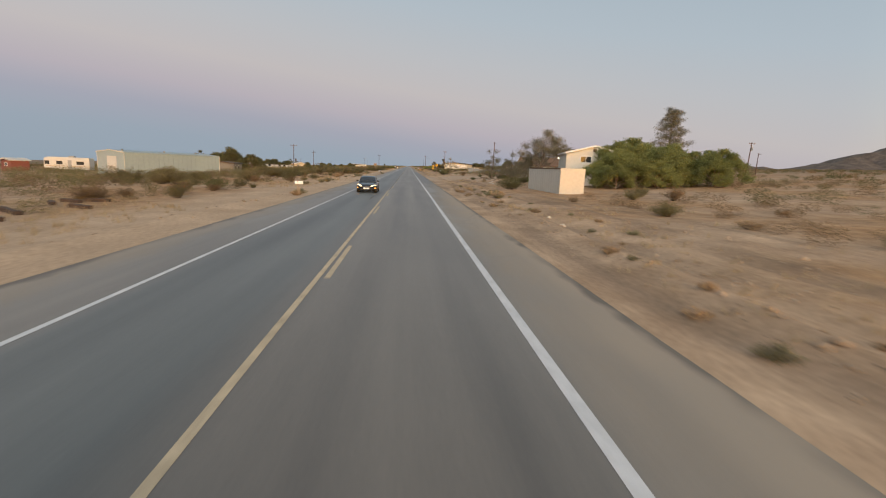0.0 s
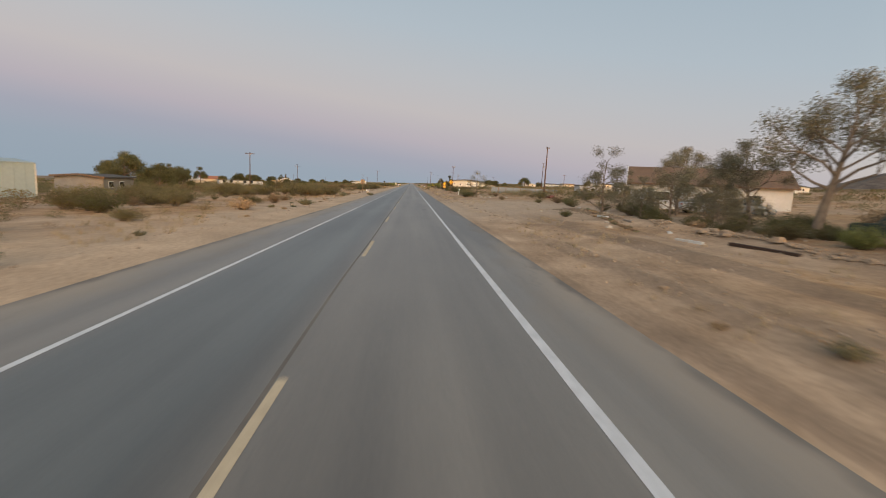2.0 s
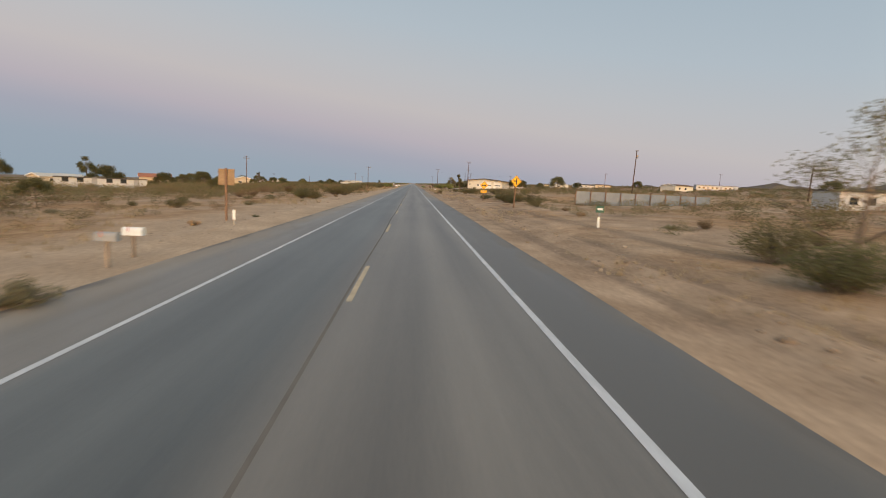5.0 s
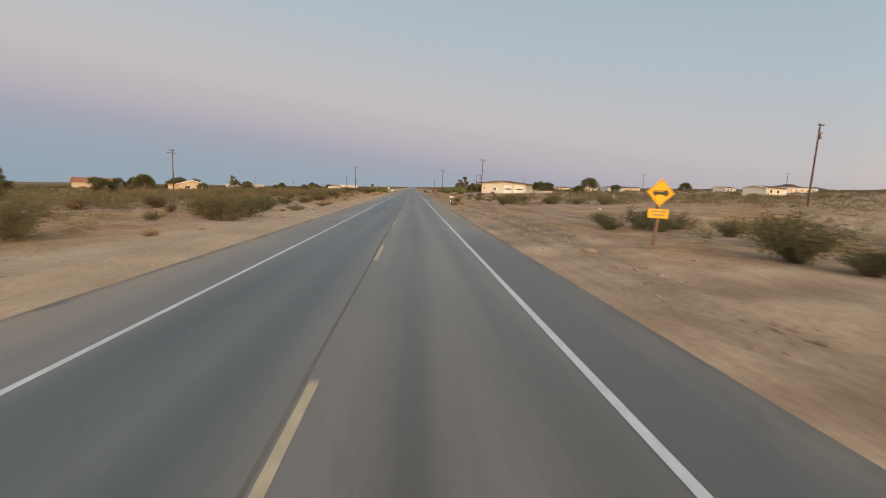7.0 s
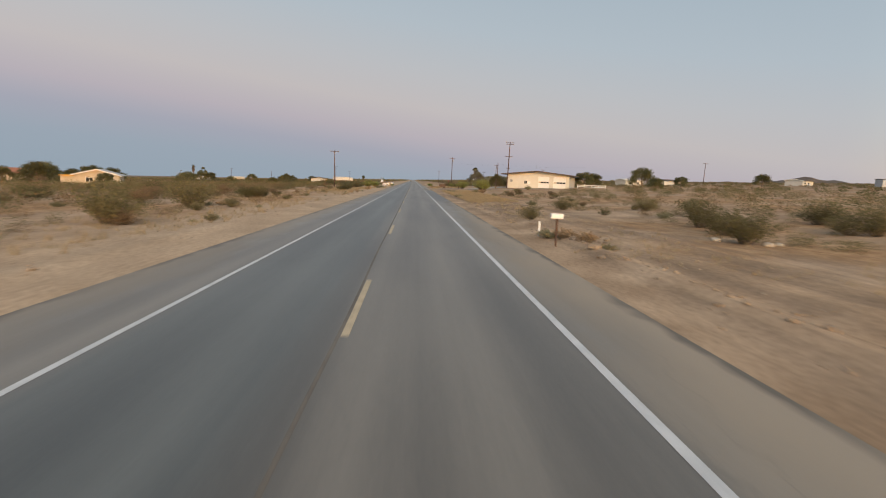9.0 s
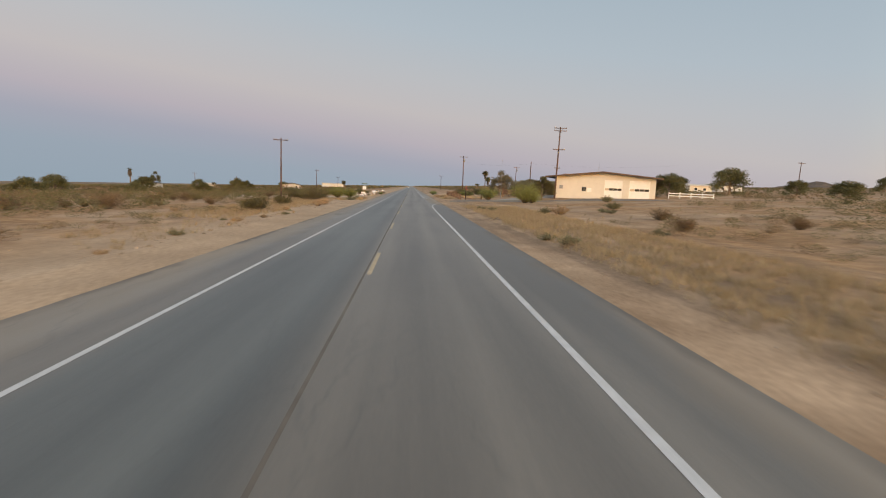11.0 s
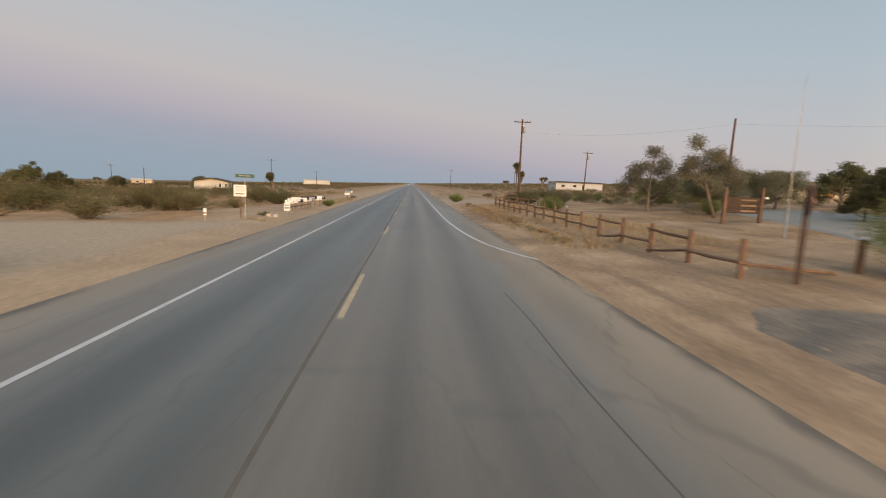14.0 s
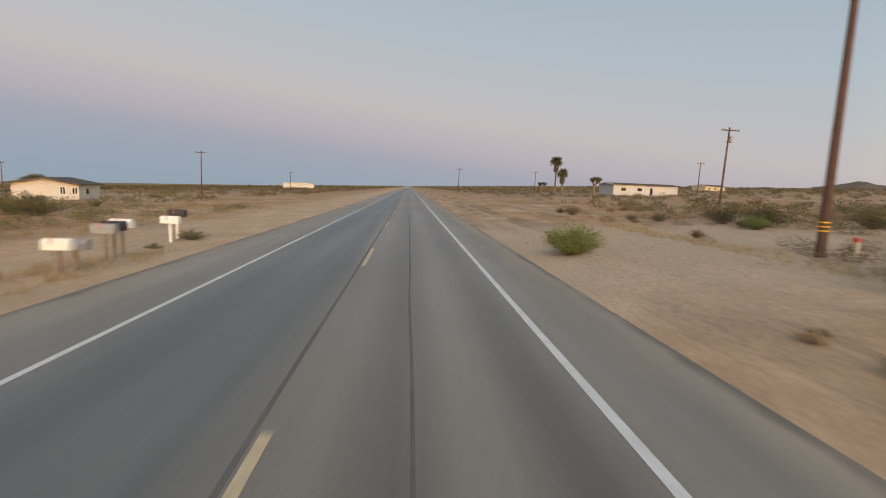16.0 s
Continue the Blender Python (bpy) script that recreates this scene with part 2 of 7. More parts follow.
def ground_height(x, y):
    z = flat_ground(x, y)
    side = max(0.0, min(1.0, (abs(x) - 7.0) / 3.0))
    if 6 < x < 46 and 360 < y < 414:
        side *= 0.3
    # the fenced lot lies lower than the land round it
    if 22 < x < 60 and 190 < y < 226:
        z -= 0.75 * min(1, (x - 22) / 6, (60 - x) / 12, (y - 190) / 8, (226 - y) / 8)
    # dirt bank at the edge of the yard
    if 13 < x < 21 and 62 < y < 102:
        z += 0.42 * min(1, (y - 62) / 8, (102 - y) / 6) * math.exp(-((x - 16.9 - 0.5 * noise.noise(Vector((2.0, y * 0.2, 0)))) / 1.0) ** 2)
    if abs(x) < 90 and side > 0:
        z += side * 0.10 * noise.noise(Vector((x * 0.16, y * 0.11, 3.0))) + side * 0.05 * noise.noise(Vector((x * 0.6, y * 0.5, 9.0)))
        if x > 7 and not 360 < y < 388:
            # wheel ruts and a graded berm beside the right shoulder
            lane = x + 0.5 * noise.noise(Vector((0, y * 0.03, 5.0)))
            z += 0.11 * math.exp(-((lane - 8.4) / 0.35) ** 2) - 0.08 * math.exp(-((lane - 9.3) / 0.4) ** 2) - 0.06 * math.exp(-((lane - 11.2) / 0.4) ** 2)
        if x < -7:
            z += 0.07 * math.exp(-((x + 8.0 + 0.3 * noise.noise(Vector((0, y * 0.05, 8.0)))) / 0.5) ** 2)
    return z


def ground_material():
    m = bpy.data.materials.new("desert_ground")
    m.use_nodes = True
    nt = m.node_tree
    b = nt.nodes["Principled BSDF"]
    N, Lk = nt.nodes.new, nt.links.new
    geo = N("ShaderNodeNewGeometry")

    def tex(scale, detail=5, stretch=None):
        n = N("ShaderNodeTexNoise"); n.inputs["Scale"].default_value = scale; n.inputs["Detail"].default_value = detail
        if stretch:
            mp = N("ShaderNodeMapping"); mp.inputs["Scale"].default_value = stretch
            Lk(geo.outputs["Position"], mp.inputs["Vector"]); Lk(mp.outputs[0], n.inputs["Vector"])
        else:
            Lk(geo.outputs["Position"], n.inputs["Vector"])
        return n.outputs["Fac"]

    def ramp(fac, a, b_, ca, cb):
        r = N("ShaderNodeValToRGB"); r.color_ramp.elements[0].position, r.color_ramp.elements[1].position = a, b_
        r.color_ramp.elements[0].color, r.color_ramp.elements[1].color = (*ca, 1), (*cb, 1)
        Lk(fac, r.inputs[0])
        return r.outputs[0]

    def mix(fac, a, b_, kind="MIX"):
        x = N("ShaderNodeMix"); x.data_type = "RGBA"; x.blend_type = kind
        if isinstance(fac, float):
            x.inputs[0].default_value = fac
        else:
            Lk(fac, x.inputs[0])
        Lk(a, x.inputs[6]); Lk(b_, x.inputs[7])
        return x.outputs[2]
    sand = ramp(tex(0.35), 0.35, 0.68, (0.345, 0.237, 0.153), (0.505, 0.365, 0.246))
    grass = ramp(tex(1.4), 0.35, 0.7, (0.31, 0.183, 0.095), (0.46, 0.295, 0.16))
    far_grass = ramp(tex(0.09, 6), 0.41, 0.58, (0, 0, 0), (1, 1, 1))
    sep = N("ShaderNodeSeparateXYZ"); Lk(geo.outputs["Position"], sep.inputs[0])
    ax = N("ShaderNodeMath"); ax.operation = "ABSOLUTE"; Lk(sep.outputs["X"], ax.inputs[0])
    away = N("ShaderNodeMapRange"); away.inputs[1].default_value, away.inputs[2].default_value = 8.5, 13.0
    Lk(ax.outputs[0], away.inputs[0])
    mul = N("ShaderNodeMath"); mul.operation = "MULTIPLY"; Lk(far_grass, mul.inputs[0]); Lk(away.outputs[0], mul.inputs[1])
    c = mix(mul.outputs[0], sand, grass)
    # pale graded shoulder, streaked along the road
    streak = ramp(tex(1.0, 7, (0.75, 0.045, 1)), 0.47, 0.62, (0, 0, 0), (0.62, 0.62, 0.62))
    # streak tone: darker track soil with the ruts' shading put into the colour
    dark = N("ShaderNodeRGB"); dark.outputs[0].default_value = (0.215, 0.155, 0.11, 1)
    right = N("ShaderNodeMapRange"); right.inputs[1].default_value, right.inputs[2].default_value = -1.0, 1.0; right.inputs[3].default_value = 0.25
    Lk(sep.outputs["X"], right.inputs[0])
    near = N("ShaderNodeMapRange"); near.inputs[1].default_value, near.inputs[2].default_value = 12.0, 21.0; near.inputs[3].default_value, near.inputs[4].default_value = 1.0, 0.25
    Lk(ax.outputs[0], near.inputs[0])
    rutted = N("ShaderNodeMath"); rutted.operation = "MULTIPLY"; Lk(streak, rutted.inputs[0]); Lk(near.outputs[0], rutted.inputs[1])
    streak = rutted.outputs[0]
    rut = N("ShaderNodeMath"); rut.operation = "MULTIPLY"; Lk(streak, rut.inputs[0]); Lk(right.outputs[0], rut.inputs[1])
    c = mix(rut.outputs[0], c, dark.outputs[0])
    # damp and trodden mottling
    mottle = ramp(tex(0.55, 8, (1, 0.6, 1)), 0.38, 0.66, (0.78, 0.76, 0.74), (1.08, 1.07, 1.06))
    c = mix(0.85, c, mottle, "MULTIPLY")

    def span(sock, a, b_, c_, d_):
        """One between b_ and c_, falling to nothing at a and d_."""
        p = N("ShaderNodeMapRange"); p.inputs[1].default_value, p.inputs[2].default_value = a, b_; Lk(sock, p.inputs[0])
        q = N("ShaderNodeMapRange"); q.inputs[1].default_value, q.inputs[2].default_value = d_, c_; Lk(sock, q.inputs[0])
        w_ = N("ShaderNodeMath"); w_.operation = "MULTIPLY"; Lk(p.outputs[0], w_.inputs[0]); Lk(q.outputs[0], w_.inputs[1])
        return w_.outputs[0]
    # graded pale strip beside the left shoulder, and the dirt side road
    wob = N("ShaderNodeMath"); wob.operation = "MULTIPLY_ADD"; wob.inputs[1].default_value = 5.0; Lk(tex(0.12, 5), wob.inputs[0])
    shift = N("ShaderNodeMath"); shift.operation = "SUBTRACT"; shift.inputs[1].default_value = 2.5
    Lk(sep.outputs["X"], wob.inputs[2]); Lk(wob.outputs[0], shift.inputs[0])
    strip = N("ShaderNodeMath"); strip.operation = "MULTIPLY"; strip.inputs[1].default_value = 0.45; Lk(span(shift.outputs[0], -14.5, -10.5, -5.0, -4.0), strip.inputs[0])
    pale = N("ShaderNodeRGB"); pale.outputs[0].default_value = (0.48, 0.365, 0.255, 1)
    c = mix(strip.outputs[0], c, pale.outputs[0])
    track = N("ShaderNodeMath"); track.operation = "MULTIPLY"; Lk(span(sep.outputs["Y"], 376.0, 379.0, 393.0, 396.0), track.inputs[0]); Lk(span(shift.outputs[0], -90.0, -60.0, -9.0, -7.0), track.inputs[1])
    # the sandy track that leaves to the right, and the bare pull-out before the yard
    for y0, y1, y2, y3, x0, x1, x2, x3, k in ((426, 432, 447, 454, 3, 4, 20, 30, 0.8), (84, 94, 124, 134, 3, 4, 19, 25, 0.7)):
        way = N("ShaderNodeMath"); way.operation = "MULTIPLY"; Lk(span(sep.outputs["Y"], y0, y1, y2, y3), way.inputs[0]); Lk(span(shift.outputs[0], x0, x1, x2, x3), way.inputs[1])
        part_way = N("ShaderNodeMath"); part_way.operation = "MULTIPLY"; part_way.inputs[1].default_value = k; Lk(way.outputs[0], part_way.inputs[0])
        smooth_sand = N("ShaderNodeRGB"); smooth_sand.outputs[0].default_value = (0.43, 0.33, 0.24, 1)
        c = mix(part_way.outputs[0], c, smooth_sand.outputs[0])
    worn = N("ShaderNodeRGB"); worn.outputs[0].default_value = (0.43, 0.335, 0.245, 1)
    c = mix(track.outputs[0], c, worn.outputs[0])
    scrubby = ramp(tex(0.05, 8), 0.3, 0.7, (0.13, 0.098, 0.064), (0.235, 0.175, 0.118))
    wide = N("ShaderNodeMapRange"); wide.inputs[1].default_value, wide.inputs[2].default_value = 60.0, 260.0; wide.inputs[4].default_value = 0.85
    Lk(ax.outputs[0], wide.inputs[0])
    on = N("ShaderNodeMapRange"); on.inputs[1].default_value, on.inputs[2].default_value = 470.0, 640.0
    Lk(sep.outputs["Y"], on.inputs[0])
    open_ = N("ShaderNodeMapRange"); open_.inputs[1].default_value, open_.inputs[2].default_value = 12.0, 30.0; open_.inputs[4].default_value = 0.8
    Lk(ax.outputs[0], open_.inputs[0])
    far_on = N("ShaderNodeMath"); far_on.operation = "MULTIPLY"; Lk(on.outputs[0], far_on.inputs[0]); Lk(open_.outputs[0], far_on.inputs[1])
    most = N("ShaderNodeMath"); most.operation = "MAXIMUM"; Lk(far_on.outputs[0], most.inputs[0]); Lk(wide.outputs[0], most.inputs[1])
    c = mix(most.outputs[0], c, scrubby)
    pebble = ramp(tex(7, 9), 0.34, 0.64, (0.74, 0.73, 0.72), (1.1, 1.1, 1.09))
    c = mix(0.8, c, pebble, "MULTIPLY")
    Lk(c, b.inputs["Base Color"])
    b.inputs["Roughness"].default_value = 0.97
    b.inputs["Specular IOR Level"].default_value = 0.15
    bp = N("ShaderNodeBump"); bp.inputs["Strength"].default_value = 0.4; bp.inputs["Distance"].default_value = 0.025
    Lk(tex(2.6, 8), bp.inputs["Height"]); Lk(bp.outputs[0], b.inputs["Normal"])
    return m


def road_material():
    m = bpy.data.materials.new("worn_asphalt")
    m.use_nodes = True
    nt = m.node_tree
    b = nt.nodes["Principled BSDF"]
    N, Lk = nt.nodes.new, nt.links.new
    geo = N("ShaderNodeNewGeometry")
    sep = N("ShaderNodeSeparateXYZ"); Lk(geo.outputs["Position"], sep.inputs[0])
    # wheel paths: paler bands two to a lane, at each tyre's track
    wave = N("ShaderNodeMath"); wave.operation = "MULTIPLY_ADD"; wave.inputs[1].default_value = 3.45; wave.inputs[2].default_value = 0.7
    Lk(sep.outputs["X"], wave.inputs[0])
    sn = N("ShaderNodeMath"); sn.operation = "SINE"; Lk(wave.outputs[0], sn.inputs[0])

    def tex(scale, detail, stretch):
        n = N("ShaderNodeTexNoise"); n.inputs["Scale"].default_value = scale; n.inputs["Detail"].default_value = detail
        mp = N("ShaderNodeMapping"); mp.inputs["Scale"].default_value = stretch
        Lk(geo.outputs["Position"], mp.inputs["Vector"]); Lk(mp.outputs[0], n.inputs["Vector"])
        return n.outputs["Fac"]
    long_ = tex(1.0, 5, (1.1, 0.035, 1))
    grit = tex(26, 4, (1, 1, 1))
    patch = tex(0.25, 5, (1, 0.4, 1))

    def madd(a, k, b_):
        x = N("ShaderNodeMath"); x.operation = "MULTIPLY_ADD"; x.inputs[1].default_value = k
        Lk(a, x.inputs[0])
        if isinstance(b_, float):
            x.inputs[2].default_value = b_
        else:
            Lk(b_, x.inputs[2])
        return x.outputs[0]
    shoulder = N("ShaderNodeMapRange"); shoulder.inputs[1].default_value, shoulder.inputs[2].default_value = 3.5, 4.1
    off = N("ShaderNodeMath"); off.operation = "ABSOLUTE"; Lk(sep.outputs["X"], off.inputs[0]); Lk(off.outputs[0], shoulder.inputs[0])
    # newer dark asphalt on two stretches of the right shoulder
    def window_of(a, b_, soft_):
        p = N("ShaderNodeMapRange"); p.inputs[1].default_value, p.inputs[2].default_value = a, a + soft_; Lk(sep.outputs["Y"], p.inputs[0])
        q = N("ShaderNodeMapRange"); q.inputs[1].default_value, q.inputs[2].default_value = b_, b_ - soft_; Lk(sep.outputs["Y"], q.inputs[0])
        w_ = N("ShaderNodeMath"); w_.operation = "MULTIPLY"; Lk(p.outputs[0], w_.inputs[0]); Lk(q.outputs[0], w_.inputs[1])
        return w_.outputs[0]
    both = N("ShaderNodeMath"); both.operation = "ADD"; Lk(window_of(66.0, 214.0, 12.0), both.inputs[0]); Lk(window_of(292.0, 366.0, 9.0), both.inputs[1])
    right = N("ShaderNodeMapRange"); right.inputs[1].default_value, right.inputs[2].default_value = 3.6, 3.95; Lk(sep.outputs["X"], right.inputs[0])
    newer = N("ShaderNodeMath"); newer.operation = "MULTIPLY"; Lk(both.outputs[0], newer.inputs[0]); Lk(right.outputs[0], newer.inputs[1])
    v = madd(newer.outputs[0], -0.34, madd(shoulder.outputs[0], 0.12, madd(sn.outputs[0], 0.07, madd(long_, 0.7, madd(grit, 0.3, madd(patch, 0.4, -0.24))))))
    # the left lane is the darker one
    la = N("ShaderNodeMapRange"); la.inputs[1].default_value, la.inputs[2].default_value = -0.1, -0.9; Lk(sep.outputs["X"], la.inputs[0])
    lb = N("ShaderNodeMapRange"); lb.inputs[1].default_value, lb.inputs[2].default_value = -3.7, -3.2; Lk(sep.outputs["X"], lb.inputs[0])
    lane = N("ShaderNodeMath"); lane.operation = "MULTIPLY"; Lk(la.outputs[0], lane.inputs[0]); Lk(lb.outputs[0], lane.inputs[1])
    r = N("ShaderNodeValToRGB"); Lk(v, r.inputs[0])
    r.color_ramp.elements[0].position, r.color_ramp.elements[1].position = 0.28, 0.72
    r.color_ramp.elements[0].color, r.color_ramp.elements[1].color = (0.097, 0.085, 0.071, 1), (0.208, 0.182, 0.150, 1)
    # the left lane's colour is multiplied darker and bluer
    lane_tint = N("ShaderNodeMix"); lane_tint.data_type = "RGBA"; lane_tint.blend_type = "MULTIPLY"; Lk(lane.outputs[0], lane_tint.inputs[0]); Lk(r.outputs[0], lane_tint.inputs[6]); lane_tint.inputs[7].default_value = (0.67, 0.785, 0.88, 1)
    # sand blown over the shoulders
    ax = N("ShaderNodeMath"); ax.operation = "ABSOLUTE"; Lk(sep.outputs["X"], ax.inputs[0])
    rim = madd(ax.outputs[0], 1.0, madd(tex(0.8, 6, (1, 0.35, 1)), 2.2, -1.1))
    # more of it lies on the right shoulder at the start, by the mailbox and by the forecourt
    drifts = N("ShaderNodeMath"); drifts.operation = "ADD"; Lk(window_of(-300.0, 52.0, 14.0), drifts.inputs[0]); Lk(window_of(216.0, 282.0, 22.0), drifts.inputs[1])
    drift = N("ShaderNodeMath"); drift.operation = "ADD"; Lk(drifts.outputs[0], drift.inputs[0]); Lk(window_of(352.0, 395.0, 8.0), drift.inputs[1])
    drifted = N("ShaderNodeMath"); drifted.operation = "MULTIPLY"; Lk(drift.outputs[0], drifted.inputs[0]); Lk(right.outputs[0], drifted.inputs[1])
    rim = madd(newer.outputs[0], -0.9, rim)
    rim = madd(drifted.outputs[0], 1.0, madd(tex(0.02, 3, (1, 1, 1)), 1.4, madd(rim, 1.0, -0.7)))
    dust = N("ShaderNodeMapRange"); dust.inputs[1].default_value, dust.inputs[2].default_value = 4.4, 6.5; dust.inputs[4].default_value = 0.85
    Lk(rim, dust.inputs[0])
    mx = N("ShaderNodeMix"); mx.data_type = "RGBA"; Lk(dust.outputs[0], mx.inputs[0]); Lk(lane_tint.outputs[2], mx.inputs[6]); mx.inputs[7].default_value = (0.30, 0.242, 0.18, 1)
    # the rim darkens in patches: broken edge plus the sand bank's shadow, as colour
    ra = N("ShaderNodeMapRange"); ra.inputs[1].default_value, ra.inputs[2].default_value = 5.62, 5.85
    Lk(madd(off.outputs[0], 1.0, madd(tex(1.2, 4, (1, 0.6, 1)), 0.7, -0.35)), ra.inputs[0])
    broken = N("ShaderNodeMapRange"); broken.inputs[1].default_value, broken.inputs[2].default_value = 0.36, 0.55; Lk(tex(0.35, 4, (1, 0.5, 1)), broken.inputs[0])
    rimmed = N("ShaderNodeMath"); rimmed.operation = "MULTIPLY"; Lk(ra.outputs[0], rimmed.inputs[0]); Lk(broken.outputs[0], rimmed.inputs[1])
    rim_mix = N("ShaderNodeMix"); rim_mix.data_type = "RGBA"; Lk(rimmed.outputs[0], rim_mix.inputs[0]); Lk(mx.outputs[2], rim_mix.inputs[6]); rim_mix.inputs[7].default_value = (0.115, 0.095, 0.075, 1)
    # fine cracks along the lanes
    vor = N("ShaderNodeTexVoronoi"); vor.feature = "DISTANCE_TO_EDGE"; vor.inputs["Scale"].default_value = 0.8
    vmap = N("ShaderNodeMapping"); vmap.inputs["Scale"].default_value = (0.8, 0.16, 1)
    vbend = N("ShaderNodeTexNoise"); vbend.inputs["Scale"].default_value = 1.3; Lk(geo.outputs["Position"], vbend.inputs["Vector"])
    vadd = N("ShaderNodeVectorMath"); vadd.operation = "MULTIPLY_ADD"; vadd.inputs[1].default_value = (0.9, 0.9, 0); Lk(vbend.outputs["Color"], vadd.inputs[0]); Lk(geo.outputs["Position"], vadd.inputs[2])
    Lk(vadd.outputs[0], vmap.inputs["Vector"]); Lk(vmap.outputs[0], vor.inputs["Vector"])
    crack = N("ShaderNodeMapRange"); crack.inputs[1].default_value, crack.inputs[2].default_value, crack.inputs[3].default_value, crack.inputs[4].default_value = 0.004, 0.014, 0.28, 0.0
    Lk(vor.outputs["Distance"], crack.inputs[0])
    where = N("ShaderNodeMapRange"); where.inputs[1].default_value, where.inputs[2].default_value = 0.48, 0.62; Lk(tex(0.07, 3, (1, 0.6, 1)), where.inputs[0])
    cracked = N("ShaderNodeMath"); cracked.operation = "MULTIPLY"; Lk(crack.outputs[0], cracked.inputs[0]); Lk(where.outputs[0], cracked.inputs[1])
    cr_mix = N("ShaderNodeMix"); cr_mix.data_type = "RGBA"; Lk(cracked.outputs[0], cr_mix.inputs[0]); Lk(rim_mix.outputs[2], cr_mix.inputs[6]); cr_mix.inputs[7].default_value = (0.06, 0.055, 0.05, 1)
    Lk(cr_mix.outputs[2], b.inputs["Base Color"])
    matt = N("ShaderNodeMapRange"); matt.inputs[3].default_value, matt.inputs[4].default_value = 0.45, 0.95
    Lk(dust.outputs[0], matt.inputs[0]); Lk(matt.outputs[0], b.inputs["Roughness"])
    b.inputs["Specular IOR Level"].default_value = 0.7
    bp = N("ShaderNodeBump"); bp.inputs["Strength"].default_value = 0.35; bp.inputs["Distance"].default_value = 0.005
    Lk(grit, bp.inputs["Height"]); Lk(bp.outputs[0], b.inputs["Normal"])
    return m


def grid_sheet(name, xs, ys, height, mat, label, category):
    nx = len(xs)
    verts = [(x, y, height(x, y)) for y in ys for x in xs]
    faces = [(j * nx + i, j * nx + i + 1, (j + 1) * nx + i + 1, (j + 1) * nx + i) for j in range(len(ys) - 1) for i in range(nx - 1)]
    ob = raw(name, verts, faces, mat)
    for p in ob.data.polygons:
        p.use_smooth = True
    return tagged(ob, label, category, kind="structure")


def frange(a, b, s):
    return [a + s * k for k in range(int(round((b - a) / s)))]


side = frange(5.4, 14, 0.3) + frange(14, 30, 1) + frange(30, 90, 4) + [90, 110, 140, 180, 240, 320, 400, 600, 1000, 1800, 3000]
xs = [-v for v in reversed(side)] + side
ys = [-2000, -900, -400, -150, -60, -30] + frange(-20, 475, 0.7) + frange(475, 600, 4) + frange(600, 1000, 25) + [1000, 1200, 1500, 2000, 2800, 3800, 4800]
grid_sheet("ground", xs, ys, lambda x, y: ground_height(x, y) - 0.05 * (abs(x) < 6), ground_material(), "pale brown desert sand with patches of dry grass", "ground")


def road_edge(y, s):
    return 6.15 + 0.28 * noise.noise(Vector((s * 7.0, y * 0.09, 1.0))) + 0.12 * noise.noise(Vector((s * 3.0, y * 0.7, 2.0))) + (0.5 if s > 0 and 60 < y < 120 else 0) * min(1, abs(y - 60) / 15) * min(1, abs(120 - y) / 15)


ys = [-300, -100, -40] + frange(-20, 480, 0.8) + frange(480, 700, 5) + frange(700, 2500, 60)
verts, faces = [], []
cols = [-1, -0.62, -0.3, 0, 0.3, 0.62, 1]
for y in ys:
    for c in cols:
        x = c * road_edge(y, 1 if c > 0 else -1)
        verts.append((x, y, 0.02 - 0.035 * (abs(c) == 1) - 0.0 * abs(c)))
n = len(cols)
faces = [(j * n + i, j * n + i + 1, (j + 1) * n + i + 1, (j + 1) * n + i) for j in range(len(ys) - 1) for i in range(n - 1)]
tagged(raw("road", verts, faces, road_material()), "worn grey asphalt two-lane desert highway with sandy edges", "road", kind="structure")


def ribbon(bm, pts, width, lift=0.024):
    """A painted band along a line of points, on the road's crossfall."""
    row = []
    for i, (x, y) in enumerate(pts):
        z = lift - 0.035 * max(0.0, (abs(x) / 6.15 - 0.62) / 0.38)
        a, b = pts[max(i - 1, 0)], pts[min(i + 1, len(pts) - 1)]
        d = Vector((b[0] - a[0], b[1] - a[1])).normalized()
        w = width / 2 * (1 + 0.06 * noise.noise(Vector((x, y * 1.3, 4.0))))
        row.append((bm.verts.new((x + d.y * w, y - d.x * w, z)), bm.verts.new((x - d.y * w, y + d.x * w, z))))
    for p, q in zip(row, row[1:]):
        bm.faces.new((p[0], q[0], q[1], p[1]))
    return bm


def straight(x, y0, y1, s=4.0):
    k = max(1, int((y1 - y0) / s))
    return [(x, y0 + (y1 - y0) * i / k) for i in range(k + 1)]


